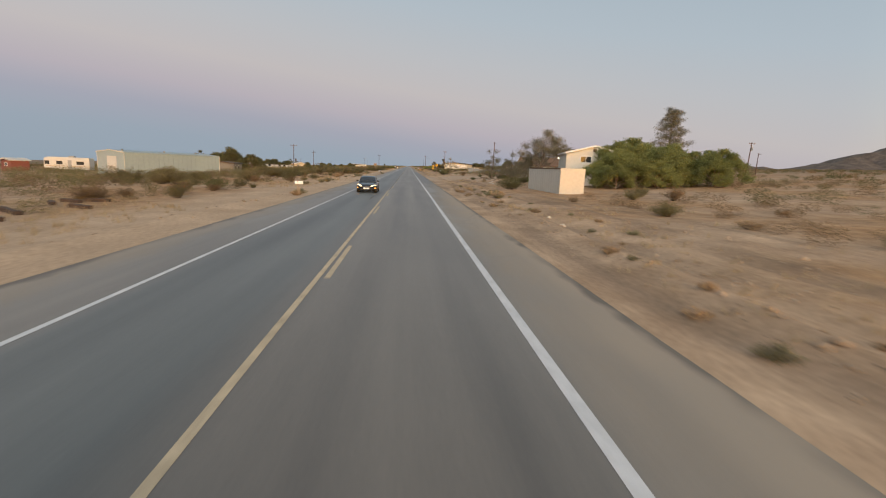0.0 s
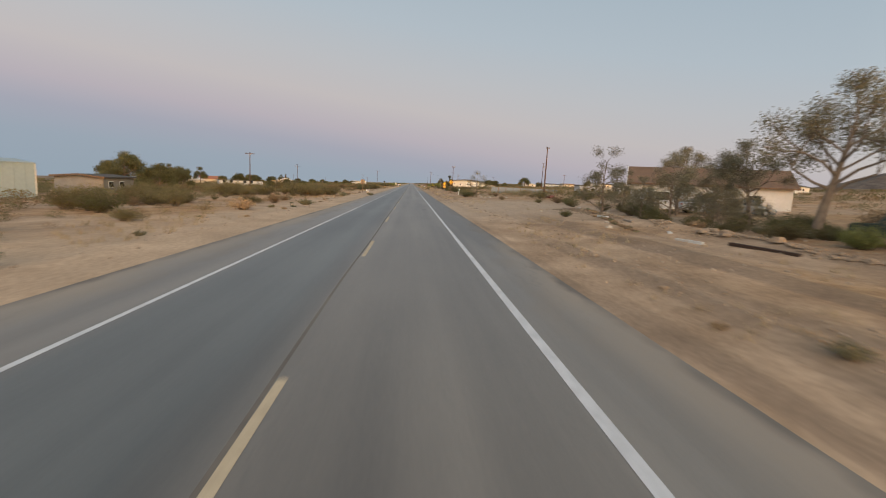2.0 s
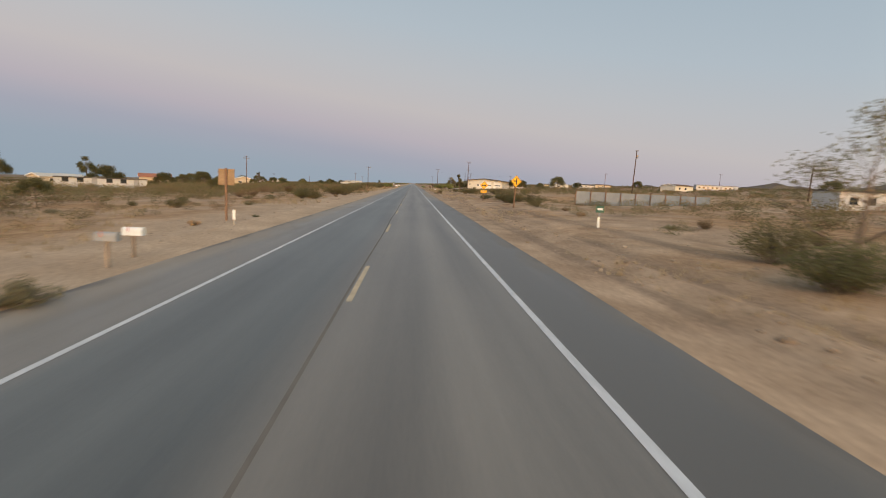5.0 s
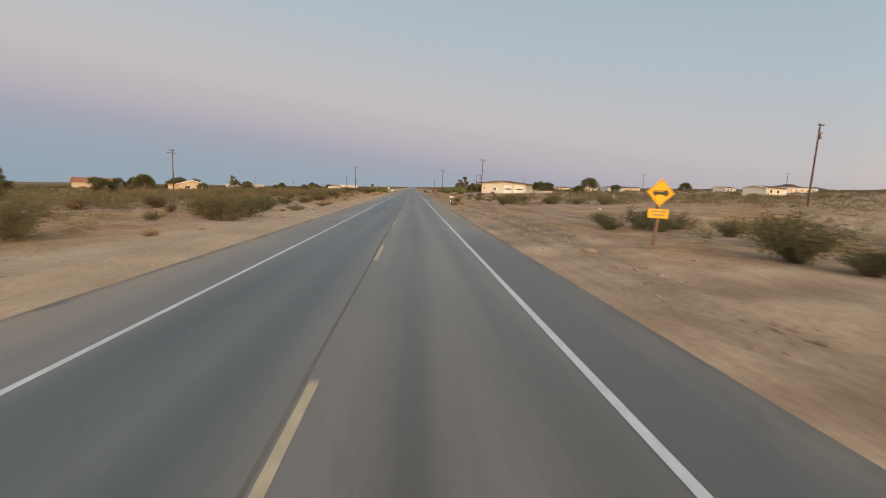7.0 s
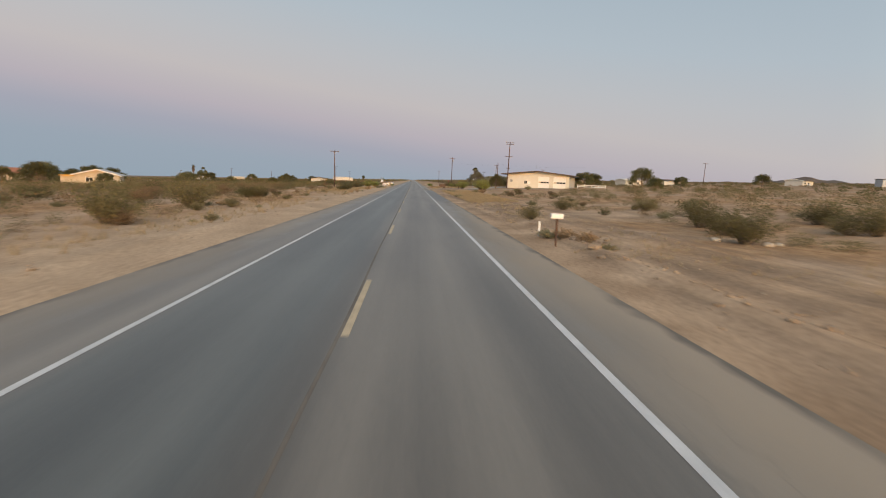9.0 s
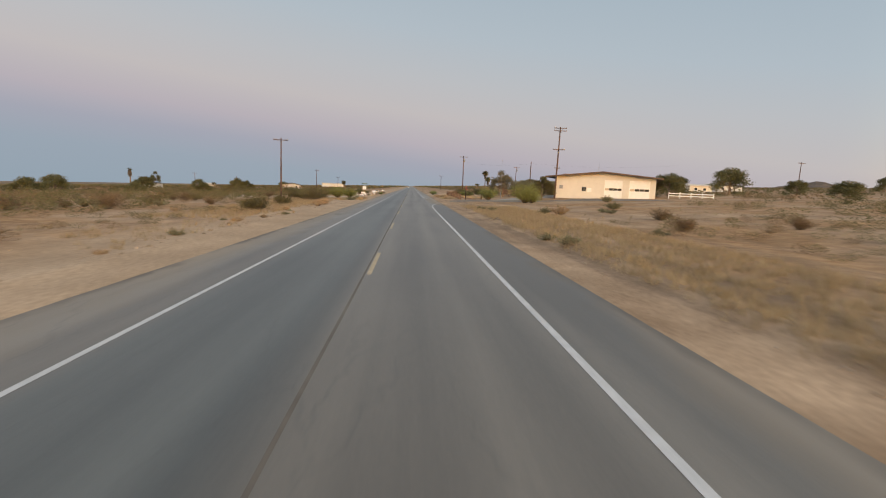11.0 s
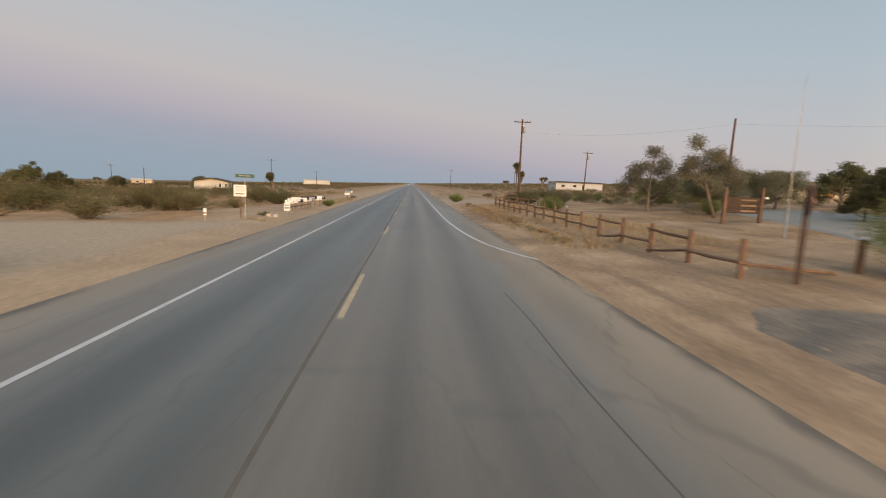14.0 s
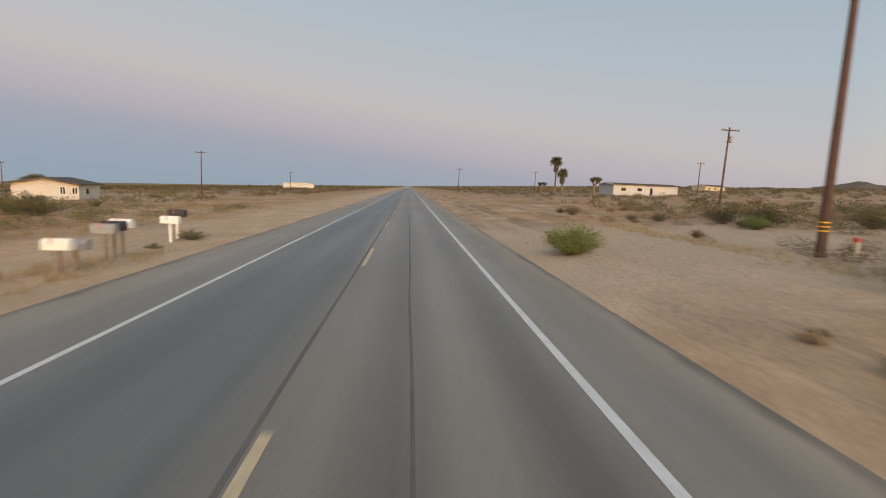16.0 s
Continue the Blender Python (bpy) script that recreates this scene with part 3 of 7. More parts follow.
paint = [
    ("edge_line", ribbon(bmesh.new(), straight(LEFT_LINE, -200, 2200), 0.115), WHITE_LINE, "solid white edge line painted on asphalt"),
    ("edge_line", ribbon(bmesh.new(), straight(RIGHT_LINE, -200, 75), 0.18), WHITE_LINE, "bold white edge line painted on asphalt"),
    ("edge_line", ribbon(bmesh.new(), straight(RIGHT_LINE, 75, 344) + [(3.80, 347), (3.86, 350), (3.98, 352.8), (4.18, 355.6), (4.42, 357.6), (4.75, 359.4), (5.2, 361), (5.95, 362.7)], 0.15), WHITE_LINE, "white edge line that curves off into a driveway"),
    ("edge_line", ribbon(bmesh.new(), [(6.1, 383.6), (5.6, 384.6), (5.1, 386), (4.65, 387.8), (4.35, 390), (4.1, 393), (3.95, 396.4), (3.84, 400), (3.79, 404)] + straight(RIGHT_LINE, 407, 2200), 0.15), WHITE_LINE, "white edge line that curves out of a driveway"),
    ("centre_line", ribbon(bmesh.new(), straight(-0.17, -200, 48.4), 0.12), YELLOW_LINE, "solid yellow centre line painted on asphalt"),
    ("tar_seam", ribbon(bmesh.new(), [(-0.16 + 0.05 * noise.noise(Vector((0, y * 0.1, 0))), y) for y in frange(392, 520, 1.5)], 0.07, 0.0215), TAR, "dark tar seam along the road's middle"),
    ("tar_seam", ribbon(bmesh.new(), [(-0.16 + 0.06 * noise.noise(Vector((0, y * 0.1, 0))), y) for y in frange(48, 392, 1.5)], 0.06, 0.0215), OLD_TAR, "faded tar seam along the road's middle"),
    ("tar_seam", ribbon(bmesh.new(), [(1.45 + 0.06 * noise.noise(Vector((3, y * 0.15, 0))), y) for y in frange(420, 466, 1.5)], 0.05, 0.0215), TAR, "dark tar seam along the lane"),
    ("tar_seam", ribbon(bmesh.new(), [(3.6 + 0.05 * noise.noise(Vector((7, y * 0.35, 0))), y) for y in frange(369, 379, 0.7)], 0.03, 0.0215), TAR, "dark tar seam along the lane"),
]
for name, bm, mat, label in paint:
    tagged(part(name, bm, mat), label, "road marking", kind="structure")
for k in range(-2, 46):
    far = DASH + 14.63 * k
    x = 0.04 if far < 46 else -0.03
    tagged(part("centre_dash", ribbon(bmesh.new(), straight(x, far - 4.4, far - 0.04, 0.6), 0.13), YELLOW_LINE), "broken yellow centre line dash painted on asphalt", "road marking", kind="structure")

# dark stains on the asphalt
def stain(x, y, rx, ry, seed):
    bm = bmesh.new()
    ring = []
    for k in range(28):
        a = 2 * math.pi * k / 28
        q = 1 + 0.35 * noise.noise(Vector((2 * math.cos(a), 2 * math.sin(a), seed)))
        px, py = x + rx * q * math.cos(a), y + ry * q * math.sin(a)
        ring.append(bm.verts.new((px, py, 0.0235 - 0.035 * max(0.0, (abs(px) / 6.15 - 0.62) / 0.38))))
    bm.faces.new(ring)
    tagged(part("oil_stain", bm, STAIN), "dark oil stain soaked into the asphalt", "stain", kind="structure")


STAIN = material("oil_soaked_asphalt", (0.10, 0.09, 0.077), (0.175, 0.155, 0.13), 0.5, 0.55, fine=12, stops=(0.35, 0.7))
stain(2.9, 99.3, 0.2, 0.42, 3.0)
stain(-4.9, 329.0, 0.35, 0.5, 8.0)
stain(-1.0, 36.5, 0.09, 1.8, 1.0)

# station forecourt: broken old asphalt, sanded over at its rim
bm = bmesh.new()
rows = [(7.6, 370.5, 375.2), (8.6, 369.4, 376.4), (11.5, 366.8, 376.6), (15, 366.2, 377.0), (20, 366.2, 377.4), (24, 366.4, 372.6), (29, 367.0, 374.0), (33, 366.5, 383.5), (38, 364.5, 381.0), (44, 361.5, 378.0)]
prev = None
for k in range(121):
    x = 7.6 + 36.4 * k / 120
    a = float(np.interp(x, [r[0] for r in rows], [r[1] for r in rows])) + 0.9 * noise.noise(Vector((x * 0.5, 1.0, 0))) + 0.25 * noise.noise(Vector((x * 1.9, 4.0, 0)))
    b = float(np.interp(x, [r[0] for r in rows], [r[2] for r in rows])) + 0.9 * noise.noise(Vector((x * 0.5, 7.0, 0))) + 0.25 * noise.noise(Vector((x * 1.9, 9.0, 0)))
    cur = []
    for q in (0, 0.06, 0.25, 0.5, 0.75, 0.94, 1):
        y = a + (b - a) * q
        lift = -0.03 if q in (0, 1) or k in (0, 120) else 0.012 + 0.012 * noise.noise(Vector((x * 0.8, y * 0.8, 0)))
        cur.append(bm.verts.new((x, y, ground_height(x, y) + lift)))
    if prev:
        for i in range(6):
            bm.faces.new((prev[i], cur[i], cur[i + 1], prev[i + 1]))
    prev = cur
bmesh.ops.recalc_face_normals(bm, faces=bm.faces)
tagged(part("driveway", bm, APRON), "dark worn asphalt forecourt of the fire station", "driveway", kind="structure")
# pale concrete drive that leads on behind the station
bm = bmesh.new()
rows = [(375.4, 15.2, 22.6), (377.5, 16.6, 23.0), (381, 18.6, 24.8), (385, 20.8, 27.2), (390, 23.2, 31.0), (395, 25.2, 35.5), (402, 27.5, 38.0), (412, 30.0, 39.0)]
prev = None
for k in range(61):
    y = 375.4 + 36.6 * k / 60
    a, b = (float(np.interp(y, [r[0] for r in rows], [r[i] for r in rows])) + 0.25 * noise.noise(Vector((y * 0.6, i, 0))) for i in (1, 2))
    cur = []
    for q in (0, 0.04, 0.35, 0.65, 0.96, 1):
        x = a + (b - a) * q
        cur.append(bm.verts.new((x, y, flat_ground(x, y) + (-0.04 if q in (0, 1) or k in (0, 60) else 0.075))))
    if prev:
        for i in range(5):
            bm.faces.new((prev[i], prev[i + 1], cur[i + 1], cur[i]))
    prev = cur
tagged(part("concrete_drive", bm, CONCRETE), "pale dusty concrete drive beside the station", "driveway", kind="structure")
# long black crack across the forecourt
bm = bmesh.new()
prev = None
for k in range(41):
    x = 12.8 + 9.0 * k / 40
    y = 370.0 + 0.10 * (x - 12.8) + 0.35 * noise.noise(Vector((x * 0.5, 3.0, 0))) + 0.1 * noise.noise(Vector((x * 3.0, 5.0, 0)))
    w = 0.05 + 0.05 * noise.noise(Vector((x * 1.3, 8.0, 0)))
    cur = [bm.verts.new((x, y + d, ground_height(x, y) + 0.034)) for d in (-w, w)]
    if prev:
        bm.faces.new((prev[0], cur[0], cur[1], prev[1]))
    prev = cur
tagged(part("tar_seam", bm, TAR), "black tarred crack across the forecourt", "road marking", kind="structure")

# distant hills to the right
def ridge(name, x0, y0, x1, y1, high, deep, seed, label):
    verts, faces, n, m = [], [], 140, 9
    for i in range(n + 1):
        s = i / n
        cx, cy = x0 + (x1 - x0) * s, y0 + (y1 - y0) * s
        top = high * (0.30 + 0.95 * abs(noise.noise(Vector((seed, s * 6.0, 0)))) + 0.38 * noise.noise(Vector((seed, s * 17, 3))) + 0.16 * noise.noise(Vector((seed, s * 45, 6)))) * min(1, 6 * s, 6 * (1 - s))
        for j in range(m):
            q = (j - (m - 1) / 2) / ((m - 1) / 2)
            off = deep * q
            h = top * (1 - abs(q)) ** 1.2 + 0.10 * high * noise.noise(Vector((i * 0.5, j * 0.9, seed))) * (1 - abs(q))
            dx, dy = (y1 - y0), -(x1 - x0)
            dl = math.hypot(dx, dy)
            X, Y = cx + dx / dl * off, cy + dy / dl * off
            verts.append((X, Y, flat_ground(X, Y) - 3 + max(0, h)))
    for i in range(n):
        for j in range(m - 1):
            faces.append((i * m + j, i * m + j + 1, (i + 1) * m + j + 1, (i + 1) * m + j))
    tagged(raw(name, verts, faces, HILL), label, "hill", kind="structure")


ridge("hill_range", 640, 1900, 2300, 300, 54, 260, 2.0, "low brown rocky desert hills on the horizon")


# the near hill climbs to the right
verts, faces = [], []
for i in range(61):
    x = 560 + 940 * i / 60
    top = float(np.interp(x, [560, 690, 758, 824, 950, 1200, 1500], [0, 8, 26, 48, 75, 60, 0]))
    for j in range(13):
        q = (j - 6) / 6
        y = 800 + 240 * q
        rough = 9 * noise.noise(Vector((x * 0.02, y * 0.02, 2.0))) + 5 * noise.noise(Vector((x * 0.07, y * 0.07, 5.0)))
        verts.append((x, y, flat_ground(x, y) - 3 + max(0, (top + rough * min(1, top / 15)) * (1 - abs(q)) ** 1.1)))
for i in range(60):
    for j in range(12):
        faces.append((i * 13 + j, i * 13 + j + 1, (i + 1) * 13 + j + 1, (i + 1) * 13 + j))
tagged(raw("hill_near", verts, faces, HILL), "dark brown desert hill", "hill", kind="structure")

# ---- plants ----
def leaf_cloud(rng, centres, spread, count, size, flat=0.6):
    """Small pointed leaves scattered round the centres."""
    c = np.repeat(np.asarray(centres, float), count, axis=0)
    c = c + np.clip(rng.normal(0, 1, c.shape), -1.7, 1.7) * np.asarray(spread) * 0.58
    n = len(c)
    u = rng.normal(0, 1, (n, 3)); u /= np.linalg.norm(u, axis=1)[:, None]
    v = rng.normal(0, 1, (n, 3)); v -= u * (u * v).sum(1)[:, None]; v /= np.linalg.norm(v, axis=1)[:, None]
    s = size * rng.uniform(0.6, 1.3, (n, 1))
    return np.stack([c - u * s, c + u * s * 0.7 - v * s * flat, c + u * s * 0.7 + v * s * flat], 1).reshape(-1, 3)


def foliage(name, quads, mat, parent, label=""):
    k = len(quads) // 3
    return raw(name, quads.tolist(), np.arange(3 * k).reshape(-1, 3).tolist(), mat, parent, label)


def bush(name, seed, width, height, mat, stems, per, size, label, category="bush", droop=0.0):
    """Thin stems that fan out of one root, with small leaves on their outer half."""
    rng = np.random.default_rng(seed)
    root = thing(name, label, category)
    bm = bmesh.new()
    tips = []
    for k in range(stems):
        a = rng.uniform(0, 2 * math.pi)
        r = width / 2 * math.sqrt(rng.uniform(0.03, 1))
        h = height * rng.uniform(0.55, 1.0) * (1 - 0.45 * (2 * r / width) ** 2)
        p = [(0.05 * math.cos(a), 0.05 * math.sin(a), -0.08), (0.45 * r * math.cos(a), 0.45 * r * math.sin(a), 0.55 * h), (r * math.cos(a + 0.2), r * math.sin(a + 0.2), h * (1 - droop))]
        tube(bm, p, [0.014 + 0.006 * height, 0.010, 0.004], 3, False)
        for s in (0.45, 0.65, 0.82, 1.0):
            i, t = (0, s / 0.5) if s < 0.5 else (1, (s - 0.5) / 0.5)
            q = np.array(p[i]) * (1 - t) + np.array(p[i + 1]) * t
            tips.append(q)
    part("stem", bm, STEMS, root)
    quads = leaf_cloud(rng, tips, (0.10 * width, 0.10 * width, 0.11 * height), per, size)
    quads[:, 2] = np.maximum(quads[:, 2], 0.02)
    foliage("leafage", quads, mat, root)
    return root


def place(proto, x, y, scale, turn, sink=0.05, group=""):
    ob = copy_thing(proto, pose(x, y, ground_height(x, y) - sink, 0, 0, turn))
    ob.scale = (scale, scale, scale * (0.88 + 0.24 * ((turn * 0.37) % 1)))
    if group:
        ob["group"] = group
    return ob


CREOSOTE = [bush("creosote_bush", 10 + k, 2.0, h, LEAF_OLIVE, 42, 18, 0.036, "olive-brown creosote bush on dry sand", "bush") for k, h in enumerate((1.2, 1.0, 1.35, 1.05))]
GREENER = [bush("desert_shrub", 20 + k, 2.0, h, LEAF_DARK, 60, 17, 0.036, "dark green rounded desert shrub on sand", "bush") for k, h in enumerate((1.1, 1.35))]
LOW = [bush("saltbush", 30 + k, 1.2, 0.55, m, 30, 9, 0.04, lab, "bush") for k, (m, lab) in enumerate(((LEAF_GREY, "low grey-green saltbush on sand"), (TUMBLE, "low dry brown brush on sand"), (LEAF_GREY, "low grey-green saltbush beside the road")))]

# left of the road
left_creosote = [(-14.1, 127.3, 2.4), (-12.3, 132.3, 2.3), (-12.3, 195, 2.0), (-10.5, 214.9, 1.7), (-12.6, 217.2, 1.4), (-10.9, 219.2, 1.4), (-14.7, 203.9, 1.7), (-12.0, 215.7, 1.7), (-12.1, 227.6, 1.5),
                 (-14.3, 242.6, 1.2), (-17.8, 239.2, 1.4), (-13.6, 260, 1.6), (-37, 286.8, 2), (-16.4, 275.3, 1.9), (-17.3, 293.1, 2), (-13.6, 251.7, 1.1), (-14.2, 261.1, 1.4), (-13, 332.2, 1.4), (-13.4, 361.1, 1.8), (-12.3, 332.1, 1.3)]
left_more = [(-15.1, 367.3, 2.3), (-13.9, 345.6, 1.2), (-17.5, 369.5, 2.2), (-15.2, 349.1, 1), (-14, 372.1, 1.1), (-28.1, 405.4, 3), (-17.8, 396, 1.6), (-19.2, 407, 2.3), (-16.5, 404.1, 2),
             (-15.5, 421.1, 1.8), (-12.5, 417.0, 1.5), (-15.5, 429.9, 1.4), (-24.6, 454.4, 1.5), (-29.9, 55.1, 2.6), (-23.5, 52.2, 2.3), (-15, 42.4, 1.2), (-18.6, 63.2, 1.7), (-26.3, 66.1, 2.2), (-15.8, 72.2, 1.3), (-18.6, 84.6, 1.7)]
left_back = [(-21.8, 87.4, 2.5), (-18.4, 94.1, 1.5), (-22.2, 96.3, 2.3), (-21.3, 99.3, 2.6), (-26.3, 128.1, 3.2), (-25.2, 156.5, 3.4), (-24.1, 124.7, 2.1), (-22.7, 132.5, 2.5), (-19.7, 138.6, 2.5), (-18.3, 145.9, 2.7), (-33, 70, 2.4), (-36, 78, 2.2), (-30, 110, 2.5), (-34, 120, 2.6)]
right_creosote = [(13.4, 212.3, 0.9), (16.3, 211.9, 1.3), (14.8, 199.6, 1.7), (17, 192.5, 1.6), (14.7, 216.7, 0.9), (16.4, 214.4, 1.5), (18.5, 213.9, 1.2), (18.5, 208.6, 1.2), (17.5, 203.5, 1.6), (15, 197, 1),
                  (17.7, 263.1, 1.9), (25.3, 263.4, 1.9), (31, 256.1, 1.8), (16.6, 259.4, 1.9), (23.7, 258.1, 1.9), (27, 256.9, 1.5), (30.1, 254.3, 2.1), (15, 255.5, 1.9), (9.4, 269.5, 1.4), (20.8, 276.1, 1.8), (21.5, 269.8, 1.6)]
right_more = [(22.8, 258.8, 1.1), (13.6, 332.5, 0.7), (23.6, 340.8, 0.8), (12, 142.5, 1.5), (24.8, 136.9, 1.6), (25.4, 145.1, 0.7), (13.5, 146.6, 1.4), (32.7, 136.7, 1.9), (16.9, 430, 1.9), (20.3, 427.7, 1.9), (15.2, 428.3, 1.9),
              (21.1, 431.5, 1.8), (15.8, 414.6, 1.5), (20.3, 453.9, 0.7), (22.7, 450.2, 1.3), (24.1, 448.1, 1.7), (29.5, 446, 1.4), (23.3, 434.6, 1.2), (14, 89.7, 0.6), (20.5, 106.8, 0.8), (21.4, 111.2, 1.1), (29.4, 126.7, 1.4), (13.3, 52.9, 1.55)]
left_low = [(-11.4, 90.2, 1.7), (-8.6, 98.9, 1.4), (-5.9, 140.5, 1.1), (-9.2, 135.2, 0.9), (-9.2, 128.6, 1.4), (-9.5, 227.9, 1.2), (-9.4, 230, 0.9), (-9.2, 241.6, 1.2), (-8.9, 238.1, 1.1), (-10.3, 261.7, 0.4), (-9.8, 262.8, 0.8), (-9, 341.5, 1.3), (-9.1, 345.5, 1.3),
            (-7.9, 363.9, 1), (-8.5, 364.1, 1), (-7.9, 371.9, 1.3), (-8.6, 399.5, 0.7), (-10, 55.1, 1), (-9.2, 60.9, 1), (-8.9, 64, 1.1), (-9.3, 112.6, 0.4), (-9.2, 114.8, 0.4), (-7.6, 436.5, 0.5), (-7.6, 439.5, 1), (-6.9, 38.7, 0.9), (-6.7, 36.4, 0.8)]
right_low = [(8.6, 256.6, 0.9), (8.8, 254.6, 0.6), (7.6, 258.8, 1), (8.1, 258, 0.9), (8.1, 389.7, 0.8), (8.3, 392.3, 0.8), (8.2, 397.6, 1.2), (8.2, 404.3, 1.4), (7.4, 403, 0.9), (7.6, 406.3, 0.8), (8.7, 416.7, 0.5), (8.9, 420.3, 0.7), (7.9, 421.9, 1), (14.8, 331.7, 1.5), (20.3, 333.5, 1),
             (24.3, 342.1, 1.8), (20.3, 335.7, 0.9), (8.3, 388, 1.2), (8.3, 399.3, 1.5), (30.9, 360, 1.9), (9.9, 340.1, 0.9), (9, 342.2, 1), (9, 427.2, 0.7), (8, 312.3, 0.8), (8.3, 309.8, 0.9), (10.2, 44.6, 0.9), (9.3, 43.5, 0.9), (9.5, 39.5, 0.8), (8.5, 33.1, 0.5), (9.7, 40.6, 1.2)]
rng = random.Random(4)
for lot, kinds in ((left_creosote, CREOSOTE + GREENER[:1]), (left_more, CREOSOTE + GREENER), (left_back, CREOSOTE), (right_creosote, CREOSOTE + GREENER), (right_more, CREOSOTE + GREENER[:1]), (left_low, LOW), (right_low, LOW)):
    for x, y, s in lot:
        if lot is right_low and y > 385:
            s *= 0.55
        if lot is right_creosote and 240 < y < 280:
            s *= 0.72
        if s > 1.9:
            for dx, dy, q in ((-0.42, 0.1, 0.66), (0.4, -0.15, 0.62), (0.05, 0.4, 0.6)):
                place(rng.choice(kinds), x + dx * s, y + dy * s, q * s, rng.uniform(0, 360), group="roadside bushes")
        else:
            place(rng.choice(kinds), x, y, s, rng.uniform(0, 360), group="roadside bushes")


def clear(x, y, far=0.0):
    """Whether scrub may grow at a spot: not on yards, drives and buildings."""
    blocks = [(14, 34, 40, 76), (14, 44, 76, 118), (7, 15, 50, 182), (25, 52, 352, 402), (6.5, 30, 360, 390), (-60, -38, 70, 114), (-14, -7, 395, 402), (9, 20, 384, 432), (-11, -6.5, 366, 445), (7, 15, 215, 256), (15, 40, 222, 250), (10, 34, 326, 358), (8, 14, 432, 470), (48, 86, 180, 215), (46, 66, 534, 552), (-57, -38, 482, 498), (8, 13, 270, 345)]
    return not any(a < x < b and c < y < d for a, b, c, d in blocks)


def scrub_field(name, n, region, size, mat, seed, label, per=70, tall=1.0, leaf=0.075, keep=24.0, thin=-0.25):
    """Bushes too many to count, in one mesh."""
    r = np.random.default_rng(seed)
    x0, x1, y0, y1 = region
    quads = []
    made = 0
    while made < n:
        x, y = r.uniform(x0, x1), r.uniform(y0, y1)
        made += 1
        if abs(x) < keep or not clear(x, y) or noise.noise(Vector((x * 0.03, y * 0.03, seed))) < thin:
            continue
        s = size * r.uniform(0.5, 1.25)
        k = int(per * r.uniform(0.7, 1.2))
        a, q, h = r.uniform(0, 2 * np.pi, k), np.sqrt(r.uniform(0, 1, k)), r.uniform(0.05, 1, k)
        w = s * (0.55 + 0.45 * np.sin(h * 2.6))
        c = np.stack([x + q * w * np.cos(a), y + q * w * np.sin(a), ground_height(x, y) + h * s * tall * (1 - 0.35 * q)], 1)
        quads.append(leaf_cloud(r, c, 0.05, 1, leaf * s))
    ob = foliage(name, np.concatenate(quads), mat, None)
    return tagged(ob, label, "scrub", kind="stuff")


scrub_field("scrub", 2200, (-75, -11, -5, 470), 1.15, LEAF_OLIVE, 1, "scattered olive-brown desert scrub on sand", per=170, leaf=0.07)
scrub_field("scrub", 1000, (15, 90, -5, 480), 1.0, LEAF_OLIVE, 2, "scattered olive-brown desert scrub on sand", per=240, leaf=0.055)
scrub_field("scrub", 320, (-75, -11, -5, 470), 1.0, LEAF_DARK, 3, "scattered dark green desert shrubs on sand", per=170, leaf=0.07)
scrub_field("scrub", 240, (15, 90, -5, 480), 0.9, LEAF_DARK, 4, "scattered dark green desert shrubs on sand", per=240, leaf=0.055)
scrub_field("far_scrub", 3600, (-330, -70, 60, 1000), 1.6, LEAF_OLIVE, 5, "far olive-brown desert scrub", per=54, tall=0.6, leaf=0.145)
scrub_field("far_scrub", 2600, (-330, -60, 60, 1000), 1.4, LEAF_BROWN, 25, "far dry brown desert scrub", per=54, tall=0.6, leaf=0.145)
scrub_field("far_scrub", 2800, (80, 360, 60, 1000), 1.5, LEAF_OLIVE, 6, "far olive-brown desert scrub", per=54, tall=0.65, leaf=0.145)
scrub_field("far_scrub", 2000, (70, 360, 60, 1000), 1.3, LEAF_BROWN, 26, "far dry brown desert scrub", per=54, tall=0.65, leaf=0.145)
scrub_field("far_scrub", 700, (-70, -10, 455, 1000), 1.15, LEAF_OLIVE, 7, "far olive-brown desert scrub", per=60, tall=0.75, leaf=0.13)
scrub_field("far_scrub", 700, (-70, -10, 455, 1000), 1.0, LEAF_BROWN, 27, "far dry brown desert scrub", per=60, tall=0.75, leaf=0.13)
scrub_field("dry_scrub", 520, (-50, -15, -5, 175), 1.15, LEAF_BROWN, 21, "dense dry brown scrub left of the road", per=170, leaf=0.07)
scrub_field("dry_scrub", 1000, (-64, -14, 175, 420), 1.1, LEAF_BROWN, 22, "dry brown scrub left of the road", per=150, leaf=0.075)
scrub_field("dry_scrub", 420, (26, 80, 100, 470), 1.0, LEAF_BROWN, 23, "dry brown scrub right of the road", per=150, leaf=0.075)
scrub_field("far_scrub", 700, (13, 80, 460, 1000), 1.1, LEAF_OLIVE, 8, "far olive-brown desert scrub", per=60, tall=0.8, leaf=0.13)
scrub_field("far_scrub", 600, (13, 80, 460, 1000), 1.0, LEAF_BROWN, 28, "far dry brown desert scrub", per=60, tall=0.8, leaf=0.13)


